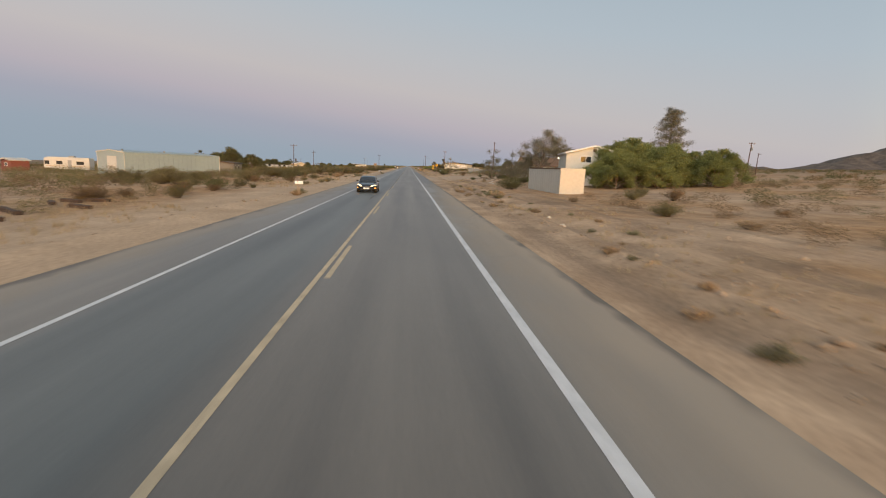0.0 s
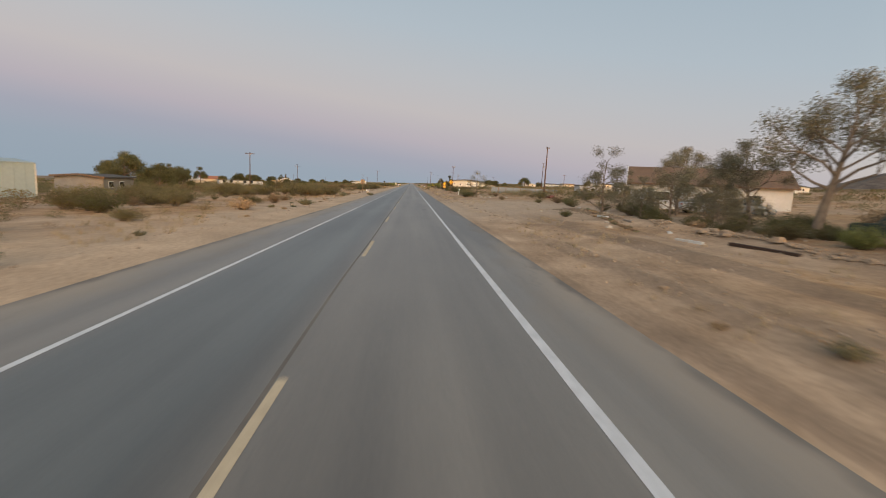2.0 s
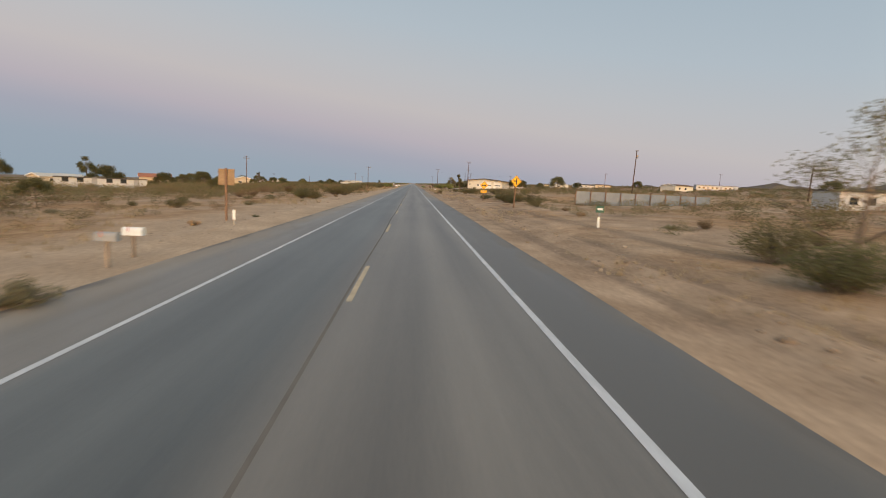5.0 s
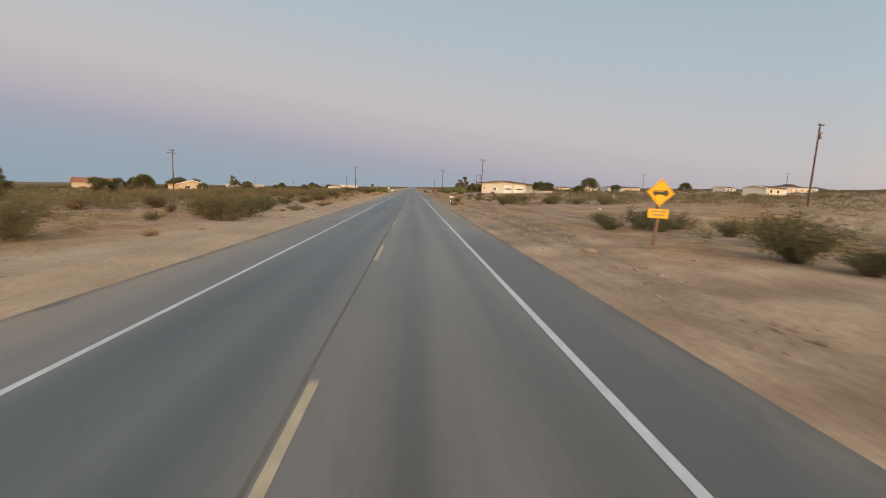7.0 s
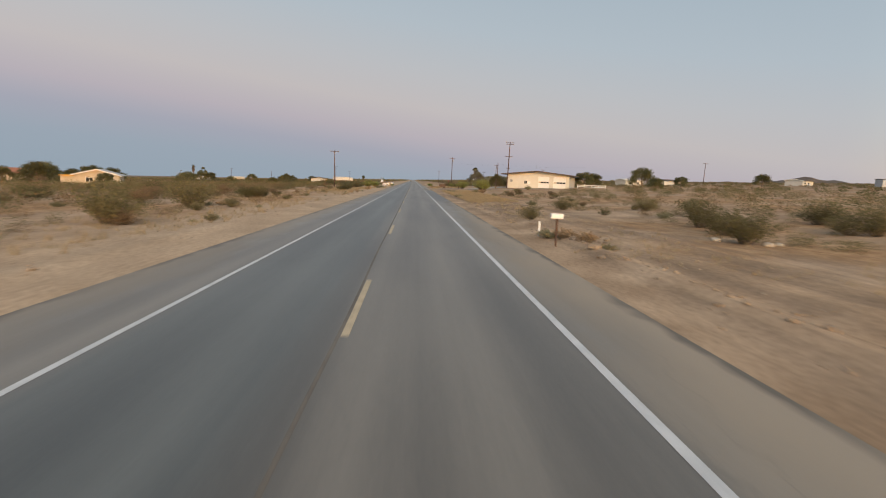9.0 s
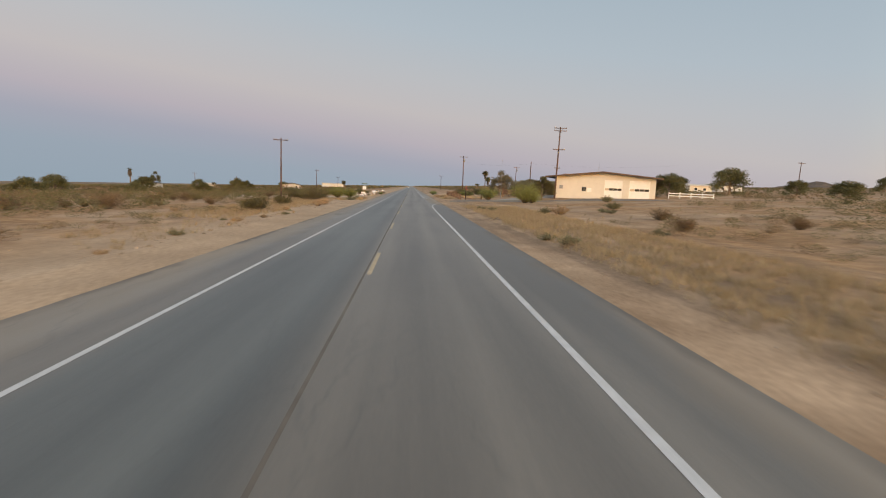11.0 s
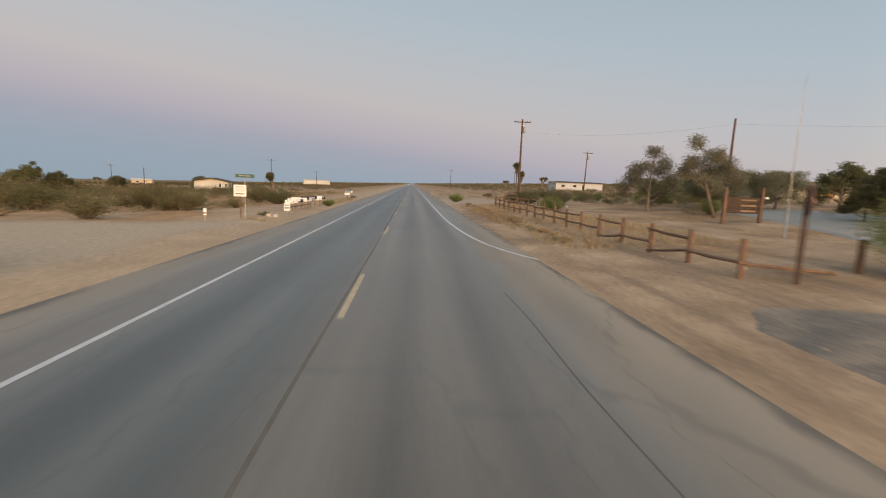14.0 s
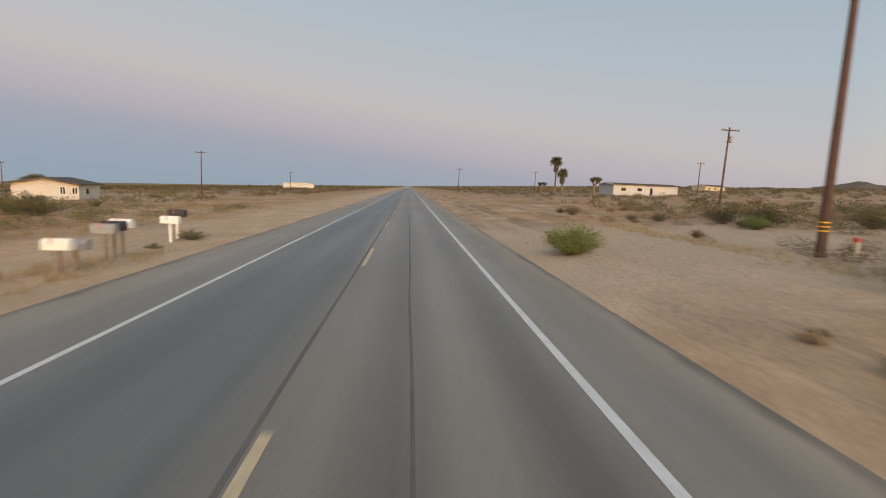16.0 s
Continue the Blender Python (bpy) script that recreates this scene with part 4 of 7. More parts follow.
# taller brush that stands against the sky
scrub_field("tall_scrub", 620, (-72, -27, -5, 372), 1.75, LEAF_OLIVE, 81, "tall olive-brown desert brush", per=210, tall=0.95, leaf=0.05, keep=24, thin=-0.5)
scrub_field("tall_scrub", 260, (-72, -27, 400, 470), 1.5, LEAF_OLIVE, 82, "tall olive-brown desert brush", per=210, tall=0.95, leaf=0.05, keep=24, thin=-0.5)
scrub_field("tall_scrub", 330, (26, 80, 118, 340), 1.5, LEAF_OLIVE, 83, "tall olive-brown desert brush", per=210, tall=0.95, leaf=0.05, keep=24, thin=-0.5)
# small scrub between the verge and the denser field
for k, (x0, x1, y0, y1, n, mat, size) in enumerate(((-26, -13, -5, 372, 330, LEAF_OLIVE, 0.62), (-26, -12.5, -5, 372, 280, LEAF_BROWN, 0.55), (-30, -13, 402, 470, 150, LEAF_OLIVE, 0.7), (14, 27, 146, 222, 90, LEAF_OLIVE, 0.7), (22, 40, 132, 222, 110, LEAF_BROWN, 0.6),
                                                   (15, 30, 252, 332, 110, LEAF_OLIVE, 0.6), (15, 30, 252, 332, 120, LEAF_BROWN, 0.55), (16, 30, -5, 40, 70, LEAF_BROWN, 0.7), (24, 60, 418, 475, 200, LEAF_OLIVE, 0.8), (15, 60, 432, 475, 170, LEAF_BROWN, 0.7), (40, 90, 28, 72, 150, LEAF_BROWN, 0.9))):
    scrub_field("low_scrub", n, (x0, x1, y0, y1), size, mat, 60 + k, "low sparse desert scrub on sand", per=330, tall=0.85, leaf=0.05, keep=12.5, thin=-0.6)


def dry_grass(name, n, region, high, mat, seed, label, thresh=0.0, blades=9):
    """Tufts of thin blades."""
    r = np.random.default_rng(seed)
    x0, x1, y0, y1 = region
    verts, faces = [], []
    for _ in range(n):
        x, y = r.uniform(x0, x1), r.uniform(y0, y1)
        if noise.noise(Vector((x * 0.12, y * 0.06, seed))) < thresh or 361 < y < 386 and x > 0 or 396 < y < 401 and x < 0 or blades == 9 and y > 376 and -15 < x < 0 or blades == 9 and 424 < y and 7 < x < 14:
            continue
        z = ground_height(x, y) - 0.02
        for _ in range(blades):
            a, l, h = r.uniform(0, 6.283), r.uniform(0.05, 0.22), high * r.uniform(0.5, 1.3)
            dx, dy = math.cos(a), math.sin(a)
            bx, by = x + r.normal(0, 0.10), y + r.normal(0, 0.10)
            i = len(verts)
            verts += [(bx - dy * 0.014, by + dx * 0.014, z), (bx + dy * 0.014, by - dx * 0.014, z), (bx + dx * l, by + dy * l, z + h)]
            faces.append((i, i + 1, i + 2))
    return tagged(raw(name, verts, faces, mat), label, "grass", kind="stuff")


dry_grass("dry_grass", 9000, (-22, -8.6, -5, 470), 0.26, STRAW, 11, "dry golden grass tufts on sand", 0.02)
dry_grass("dry_grass", 2400, (-19, -10.3, 322, 374), 0.28, STRAW, 19, "dry golden grass left of the road", -0.15, 8)
dry_grass("dry_grass", 2600, (7.4, 12, -5, 360), 0.2, STRAW, 12, "dry golden grass tufts beside the road", 0.05)
dry_grass("dry_grass", 4400, (7.9, 13.5, 292, 362), 0.28, STRAW, 13, "tall dry golden grass beside the road", -0.15)
dry_grass("dry_grass", 4200, (7.4, 16, 386, 470), 0.26, STRAW, 14, "dry grass round the rail fence", -0.1)
dry_grass("dry_grass", 4200, (12, 60, -5, 470), 0.26, STRAW, 15, "dry golden grass tufts on sand", 0.05)
dry_grass("dry_grass", 2200, (-34, -12.5, 412, 472), 0.28, STRAW, 20, "dry golden grass beyond the mailboxes", -0.1, 8)
dry_grass("dry_brush", 1500, (7.2, 9.6, 384, 440), 0.32, TUMBLE, 16, "dry brown brush along the ditch", 0.0)
dry_grass("dry_brush", 900, (-8.6, -6.7, 395, 445), 0.22, STRAW, 17, "dry golden grass under the mailboxes", 0.0, 8)
dry_grass("dry_brush", 420, (-10.5, -6.8, 364, 376), 0.3, STRAW, 18, "dry brown brush under the mailboxes", -0.3, 8)


# ---- trees ----
def tree(name, seed, height, width, trunk, mat, label, per=10, leaf=0.10, spread=0.42, limbs=6, lean=(0, 0), start=0.3, droop=0.0, twigs=5, bark=None, clump=1.0):
    """A tapered trunk, limbs that fork, and clumps of small leaves at the twigs' ends."""
    r = np.random.default_rng(seed)
    root = thing(name, label, "tree")
    bm = bmesh.new()
    ends = []

    def grow(p, d, length, rad, depth):
        q = p + d * length
        mid = p + d * length * 0.5 + Vector(r.normal(0, 0.06 * length, 3))
        tube(bm, [p, mid, q], [rad, rad * 0.8, rad * 0.6], 6 if rad > 0.06 else 4, False)
        if depth == 0:
            ends.append(q); ends.append(mid)
            return
        for k in range(2 if depth > 1 else twigs):
            nd = (d + Vector(r.normal(0, spread, 3)) + Vector((0, 0, 0.12 - droop))).normalized()
            grow(q, nd, length * r.uniform(0.55, 0.8), rad * 0.55, depth - 1)
    top = Vector((lean[0], lean[1], height * 0.62))
    pts = [Vector((0, 0, -0.2)), top * 0.35 + Vector((r.normal(0, 0.1), r.normal(0, 0.1), 0)), top * 0.7, top]
    tube(bm, pts, [trunk * 1.25, trunk, trunk * 0.7, trunk * 0.4], 8, False)
    for k in range(limbs):
        s = start + (1 - start) * (k + 0.5) / limbs
        a = 2.4 * k + r.uniform(-0.5, 0.5)
        p = top * s
        reach = width * 0.5 * (1.1 - 0.5 * s)
        d = Vector((math.cos(a), math.sin(a), 0.35 + 0.5 * s)).normalized()
        grow(p, d, reach * 0.52, trunk * 0.5 * (1.2 - 0.6 * s), 2)
    grow(top, Vector((0.1, 0, 1)).normalized(), height * 0.2, trunk * 0.4, 2)
    part("trunk", bm, bark or BARK, root)
    c = np.array([tuple(e) for e in ends])
    c[:, 2] = np.clip(c[:, 2], 0.4, height)
    foliage("crown", leaf_cloud(r, c, (width * 0.075 * clump, width * 0.075 * clump, height * 0.06 * clump), per, leaf), mat, root)
    return root


def stand(root, x, y, turn=0.0, scale=1.0, sink=0.05):
    root.matrix_world = pose(x, y, flat_ground(x, y) - sink, 0, 0, turn) @ Matrix.Scale(scale, 4)
    return root


def again(root, x, y, turn, scale):
    ob = copy_thing(root, pose(x, y, flat_ground(x, y) - 0.05, 0, 0, turn))
    ob.scale = (scale, scale, scale)
    return ob


tam = stand(tree("tamarisk_tree", 1, 8.0, 9.6, 0.2, LEAF_TAMARISK, "large windswept grey-green tamarisk tree beside a house", per=52, leaf=0.066, limbs=12, start=0.44, twigs=6, spread=0.55, lean=(0.9, -0.3), clump=1.0), 22.4, 75.4)
again(tam, 24.6, 83, 130, 0.68)
again(tam, 39.5, 118, 40, 0.95)
small = stand(tree("desert_tree", 2, 5.6, 4.8, 0.10, LEAF_TAMARISK, "thin airy desert tree with sparse grey-green leaves", per=36, leaf=0.05, limbs=12, start=0.08, spread=0.6, clump=1.15), 17.9, 92.2)
for x, y, s_, a in ((20.5, 86, 0.85, 80), (22.0, 97, 0.7, 200), (24.5, 92, 0.95, 300), (26.4, 88.5, 0.6, 170), (20.2, 80, 0.6, 20), (22.2, 83.5, 0.75, 140), (24.5, 98.5, 0.6, 30), (27, 96.5, 0.6, 210), (19.6, 88.5, 0.55, 260), (21.2, 78.6, 0.5, 60)):
    again(small, x, y, a, s_)
green = tree("willow_tree", 3, 5.6, 7.2, 0.16, LEAF_GREEN, "dense bright green desert tree with low branches", per=64, leaf=0.1, clump=1.35, limbs=16, start=0.02, twigs=6, spread=0.55)
stand(green, 29.8, 62.5)
again(green, 27.5, 57.0, 70, 0.8)
again(green, 33.6, 66.0, 160, 1.1)
again(green, 37.5, 63.0, 260, 0.95)
again(green, 38.5, 59.0, 190, 0.75)
again(green, 35.6, 60.5, 120, 0.85)
again(green, 43.5, 63.5, 100, 0.8)
again(green, 31.6, 60.2, 200, 0.9)
again(green, 33.5, 57.5, 330, 0.85)
again(green, 41.5, 58.0, 30, 0.8)
for x, y, a, s in ((25.8, 53.5, 10, 0.5), (28.6, 54.5, 100, 0.6), (31.2, 54.0, 200, 0.55), (30.5, 59, 50, 0.7), (36, 59, 140, 0.7), (39, 55.5, 240, 0.6), (24.8, 57, 300, 0.55)):
    again(green, x, y, a, s)
shade = tree("shade_tree", 4, 6.4, 8.0, 0.22, LEAF_DARK, "dense dark green shade tree among desert scrub", per=32, leaf=0.155, clump=1.6, limbs=12, start=0.03, twigs=6)
stand(shade, -49.5, 141.5)
far_shade = tree("shade_tree", 14, 6.0, 8.4, 0.22, LEAF_DARK, "dense dark green shade tree far off among scrub", per=22, leaf=0.18, clump=1.9, limbs=12, start=0.03, twigs=6, spread=0.6)
stand(far_shade, -64, 262, 0, 0.6)
for x, y, a, s in ((-42.5, 139.5, 90, 0.72), (-55, 147, 200, 0.8), (-44, 150, 10, 0.6), (-58, 166, 60, 0.7), (-70, 205, 120, 0.95), (-80, 212, 220, 0.9), (-62, 235, 30, 0.75), (-100, 372, 60, 0.9), (-92, 382, 150, 0.8), (-108, 386, 230, 0.95), (-84, 378, 10, 0.7), (-66, 384, 80, 0.6), (-118, 398, 0, 0.8), (-73, 462, 45, 0.62), (-52, 492, 90, 0.55), (-95, 470, 130, 0.7), (-112, 500, 200, 0.8)):
    again(shade if abs(x) < 56 and y < 160 or 30 < x < 50 else far_shade, x, y, a, s)
for x, y, a, s in ((88, 415, 20, 1.15), (56, 388, 100, 0.8), (62, 396, 220, 0.75), (95, 400, 80, 0.6), (140, 420, 10, 0.8), (47, 415, 300, 0.7), (52, 432, 60, 0.6), (60, 350, 210, 0.5), (120, 260, 100, 0.7)):
    again(shade if abs(x) < 56 and y < 160 or 30 < x < 50 else far_shade, x, y, a, s)
euca = stand(tree("eucalyptus_tree", 5, 10.5, 9.0, 0.25, LEAF_DARK, "tall eucalyptus tree with open crown", per=60, leaf=0.14, clump=1.5, limbs=8, start=0.4, twigs=5), -150, 365)
again(euca, -68, 216, 40, 0.55)
again(euca, -128, 540, 200, 0.7)
LEAF_LIME = material("palo_verde_leaves", (0.175, 0.19, 0.055), (0.33, 0.335, 0.12), 0.8, 0.75, jitter=0.1, leaf=True)
bigbush = stand(bush("palo_verde", 6, 5.0, 3.4, LEAF_LIME, 150, 34, 0.045, "bright green palo verde bush full to the ground", "bush"), 18.7, 362.1)
again(bigbush, 15.6, 378.4, 80, 0.8)
again(bigbush, -11.9, 375.2, 170, 0.72)
again(bigbush, -10.2, 377.6, 30, 0.6)
for x, y, a, s in ((19.5, 361, 40, 0.6), (26.5, 405.5, 120, 0.45)):
    again(bigbush, x, y, a, s)
yard = stand(tree("olive_tree", 7, 5.7, 5.4, 0.13, LEAF_TAMARISK, "dusty grey-green tree with a short bare trunk", per=95, leaf=0.055, limbs=11, start=0.22, twigs=5, spread=0.5, clump=1.5), 23.6, 410.7)
spreading = tree("spreading_tree", 17, 3.7, 6.6, 0.13, LEAF_GREY, "low spreading grey-green tree with a short trunk", per=95, leaf=0.055, limbs=12, start=0.25, twigs=6, spread=0.6, clump=1.5)
stand(spreading, 29.5, 410.5)
for x, y, a, s_ in ((32.8, 413.0, 150, 1.05), (36.5, 411.0, 240, 0.95), (33.5, 417.5, 310, 0.9), (47.5, 458, 200, 0.9)):
    again(spreading, x, y, a, s_)
crook = stand(tree("leaning_tree", 8, 6.0, 5.2, 0.11, LEAF_TAMARISK, "crooked leaning tree with tufted branches", per=80, leaf=0.05, limbs=9, start=0.5, lean=(-1.9, -0.6), twigs=5, clump=1.25), 24.6, 402)
drive_tree = stand(tree("mesquite_tree", 9, 4.0, 4.4, 0.13, LEAF_OLIVE, "dark mesquite tree with a forked trunk by the station", per=110, leaf=0.055, limbs=12, start=0.25, twigs=6, clump=1.5), 25.0, 375.2)
again(drive_tree, 31.2, 396.5, 130, 0.6)
again(drive_tree, 40.0, 404.0, 40, 0.9)
wisp = stand(tree("smoke_tree", 12, 4.7, 5.2, 0.09, LEAF_GREY, "wispy grey desert tree with bare branches", per=16, leaf=0.06, limbs=9, start=0.12, twigs=4, clump=1.4), 14.2, 144.4)


def pine(name, seed, height, label):
    """Limbs at every height of the upper trunk, each with a few puffs of needles."""
    r = np.random.default_rng(seed)
    root = thing(name, label, "tree")
    bm = bmesh.new()
    tube(bm, [(0, 0, -0.2), (0.15, 0, height * 0.5), (0.35, 0.1, height * 0.97)], [0.28, 0.18, 0.04], 8, False)
    puffs = []
    for k in range(44):
        s = 0.28 + 0.7 * (k + r.uniform(0, 1)) / 44
        reach = (3.9 * (1 - s) ** 0.75 + 0.55) * r.uniform(0.55, 1.1)
        a = 2.4 * k + r.uniform(-0.5, 0.5)
        p = Vector((0.3 * s, 0, height * s))
        q = p + Vector((reach * math.cos(a), reach * math.sin(a), reach * 0.22))
        tube(bm, [p, (p + q) / 2 + Vector((0, 0, -0.12)), q], [0.055, 0.04, 0.015], 4, False)
        for u in (0.6, 0.85, 1.05):
            puffs.append(tuple(p + (q - p) * u + Vector((r.normal(0, 0.25), r.normal(0, 0.25), 0.15))))
    part("trunk", bm, BARK, root)
    foliage("crown", leaf_cloud(r, puffs, (0.62, 0.62, 0.34), 150, 0.075), LEAF_TAMARISK, root)
    return root


stand(pine("pine_tree", 3, 11.4, "tall open pine tree with layered branches"), 42.9, 74)


def joshua(name, seed, height, label):
    r = np.random.default_rng(seed)
    root = thing(name, label, "tree")
    bm = bmesh.new()
    heads = []

    def arm(p, d, l, rad, depth):
        q = p + d * l
        tube(bm, [p, (p + q) / 2, q], [rad, rad * 0.92, rad * 0.85], 7, depth == 0)
        if depth == 0:
            heads.append((q, d))
            return
        for k in range(3 if depth == 2 else 2 + int(r.uniform(0, 1.6))):
            nd = (d * 0.6 + Vector((r.normal(0, 0.6), r.normal(0, 0.6), 0.35))).normalized()
            arm(q, nd, l * 0.55, rad * 0.8, depth - 1)
    arm(Vector((0, 0, -0.1)), Vector((0.05, 0, 1)).normalized(), height * 0.5, 0.2, 2)
    part("trunk", bm, BARK, root)
    verts, faces = [], []
    for p, d in heads:
        for _ in range(190):
            v = (d * 0.35 + Vector(r.normal(0, 0.7, 3))).normalized()
            s = v.orthogonal().normalized() * 0.03
            o = p + Vector(r.normal(0, 0.08, 3)) - d * r.uniform(0, 0.6)
            i = len(verts)
            verts += [tuple(o - s), tuple(o + s), tuple(o + v * r.uniform(0.3, 0.5))]
            faces.append((i, i + 1, i + 2))
    raw("crown", verts, faces, LEAF_DARK, root, "spiky dark green leaf clusters")
    return root


josh = stand(joshua("joshua_tree", 5, 3.6, "joshua tree with a few thick branches"), -20, 441.6, 0, 1.15)
again(josh, 49, 540, 90, 1.5)
again(josh, 35.6, 541, 210, 1.15)
again(josh, 51, 430, 20, 0.9)
again(josh, 39, 402, 140, 1.1)
again(josh, -85, 505, 300, 0.9)


def palm(name, seed, height, label, fronds=26, skirt=True, reach=1.0):
    r = np.random.default_rng(seed)
    root = thing(name, label, "palm tree")
    bm = bmesh.new()
    tube(bm, [(0, 0, -0.2), (0.08, 0, height * 0.5), (0, 0, height)], [0.3, 0.2, 0.17], 8, False)
    part("trunk", bm, BARK, root)
    verts, faces = [], []
    for k in range(fronds * 6):
        a, up = r.uniform(0, 6.283), r.uniform(-0.75, 0.98)
        c = math.sqrt(1 - up * up)
        d = Vector((c * math.cos(a), c * math.sin(a), up))
        w = d.orthogonal().normalized() * 0.11
        l = reach * r.uniform(0.8, 1.25)
        m = Vector((0, 0, height)) + d * l * 0.62
        tip = Vector((0, 0, height)) + d * l + Vector((0, 0, -0.22 * reach))
        i = len(verts)
        verts += [tuple(Vector((0, 0, height)) + d * 0.1), tuple(m - w), tuple(tip), tuple(m + w)]
        faces.append((i, i + 1, i + 2, i + 3))
    raw("fronds", verts, faces, LEAF_DARK, root, "dark green fan fronds")
    if skirt:
        c = [(0.2 * math.cos(a), 0.2 * math.sin(a), height - z) for a, z in zip(r.uniform(0, 6.28, 60), r.uniform(0.4, 2.6, 60))]
        foliage("dead_fronds", leaf_cloud(r, c, 0.45, 24, 0.16), STEMS, root, "brown hanging dead fronds")
    return root


stand(palm("palm_tree", 1, 9.2, "tall fan palm with a shaggy trunk", fronds=44, reach=1.7), 40.6, 546.3)
stand(palm("palm_tree", 2, 6.0, "shorter fan palm with a thick brown skirt", fronds=40, reach=1.6), 41.8, 544)
dead = stand(palm("dead_palm", 3, 7.6, "dead palm trunk with brown hanging fronds", fronds=5), -109.6, 486)

# a round green bush by the sandy track, and the scrub along the berm
ROUND = bush("round_green_bush", 41, 2.0, 1.25, LEAF_GREEN, 110, 22, 0.034, "round bright green bush at the edge of the road", "bush")
stand(ROUND, 7.9, 437.6, 30, 1.15)
for x, y, s_ in ((14.7, 412.2, 1.25), (17.2, 420, 1.1), (-6.9, 414.6, 0.62), (17.8, 431.5, 0.5), (22.0, 446.0, 0.75), (26.5, 439.0, 0.8), (30.5, 440.5, 1.0)):
    place(ROUND, x, y, s_, 40 * x)
for k in range(26):
    y = 389 + 1.5 * k
    place(LOW[1 if k % 3 else 0], 8.3 + 0.7 * noise.noise(Vector((1.0, y * 0.4, 2.0))), y, 0.5 + 0.3 * noise.noise(Vector((5.0, y * 0.9, 2.0))), 67 * k, group="berm weeds")

for x, y, a, s_ in ((30.5, 423.5, 20, 0.5), (34.5, 426.0, 130, 0.58), (39.0, 429.5, 250, 0.6), (36.0, 420.5, 300, 0.45), (44.0, 434.0, 80, 0.6)):
    again(green, x, y, a, s_)
# single bushes across the nearer sand, where the scrub thins out
BROWN = bush("dry_bush", 45, 2.0, 1.15, LEAF_BROWN, 38, 15, 0.042, "dry brown desert bush on sand", "bush")
stand(BROWN, -17.0, 30.0, 0, 0.8)
nb = random.Random(31)
for lo, hi, y0, y1, n in ((-25, -12.5, 0, 130, 44), (-25, -12.5, 130, 330, 44), (-25, -13, 330, 450, 14), (-48, -22, 330, 402, 34), (-46, -20, 225, 330, 75), (-60, -24, 404, 470, 22), (26, 60, 425, 475, 22), (14, 25, 0, 40, 12), (14, 25, 108, 200, 12), (12, 25, 262, 330, 18), (16, 25, 436, 470, 10)):
    for k in range(n):
        x, y = nb.uniform(lo, hi), nb.uniform(y0, y1)
        if clear(x, y):
            place(nb.choice(CREOSOTE + [BROWN, BROWN, BROWN] + LOW), x, y, nb.uniform(0.4, 1.0) * (1.45 if lo < -40 else 1.0), nb.uniform(0, 360), group="desert bushes")
# tufts along the near verge
vr = random.Random(12)
for k in range(46):
    y = vr.uniform(4, 62)
    place(LOW[vr.choice((0, 1, 1, 2))], vr.choice((7.2, 7.6, 8.3, 9.2, 10.4)) + vr.uniform(-0.3, 0.5), y, vr.uniform(0.25, 0.62), vr.uniform(0, 360), group="verge tufts")
for k in range(30):
    y = vr.uniform(66, 350)
    place(LOW[vr.choice((0, 1, 1, 2))], -vr.uniform(8.2, 11.5), y, vr.uniform(0.3, 0.7), vr.uniform(0, 360), group="verge tufts")

# trees among the houses left of the road
for x, y, a, s_ in ((-62, 372, 30, 0.5), (-70, 352, 140, 0.45), (-88, 368, 60, 0.62), (-112, 376, 200, 0.7), (-125, 384, 310, 0.75), (-58, 396, 20, 0.42), (-47, 404, 170, 0.4), (-64, 478, 260, 0.5), (-35, 180, 60, 0.35), (-38, 230, 120, 0.4), (-55, 275, 240, 0.5)):
    again(far_shade, x, y, a, s_)

again(shade, -50.8, 435.2, 40, 0.6)
again(shade, -48.8, 438.5, 140, 0.5)
# green and brown brush round the pickup
for x, y, s_, k in ((20.7, 71.0, 0.85, 0), (20.9, 66.2, 0.7, 0), (20.6, 68.6, 0.5, 0), (20.2, 62.0, 0.6, 1), (21.0, 64.4, 0.8, 1)):
    place(ROUND if k == 0 else CREOSOTE[1], x, y, s_, 50 * x)
for k in range(22):
    y = 78 + 0.75 * k
    place(LOW[1 if k % 3 else 0], 14.6 + 0.2 * (y - 80) + 0.5 * noise.noise(Vector((2.0, y, 0))), y, 0.35 + 0.2 * ((k * 7) % 5) / 5, 71 * k, group="yard brush")
scrub_field("far_scrub", 4200, (-900, 900, 1000, 2200), 3.0, LEAF_OLIVE, 31, "far olive-brown desert scrub near the horizon", per=14, tall=0.7, leaf=0.45, keep=14)

# brush behind the row of mailboxes
for k, (x, y, s_) in enumerate(((-14.0, 409.5, 1.0), (-16.5, 405.5, 1.2), (-12.6, 418.5, 0.8), (-19.0, 413.0, 1.3), (-15.2, 424.0, 0.9), (-22.0, 408.0, 1.2), (-11.6, 427.5, 0.6), (-25.0, 418.0, 1.4))):
    place(CREOSOTE[k % 4], x, y, s_, 61 * k, group="roadside bushes")
# brush before the long house
r_ = random.Random(9)
for k in range(46):
    x, y = r_.uniform(17.5, 25), r_.uniform(73, 101)
    if x < 18.5 and y > 88:
        continue
    place(r_.choice(CREOSOTE + GREENER + LOW), x, y, r_.uniform(0.5, 1.15), r_.uniform(0, 360), group="yard brush")

DULL_METAL = material("chalky_white_siding", (0.36, 0.375, 0.395), (0.46, 0.475, 0.50), 1.2, 0.7)


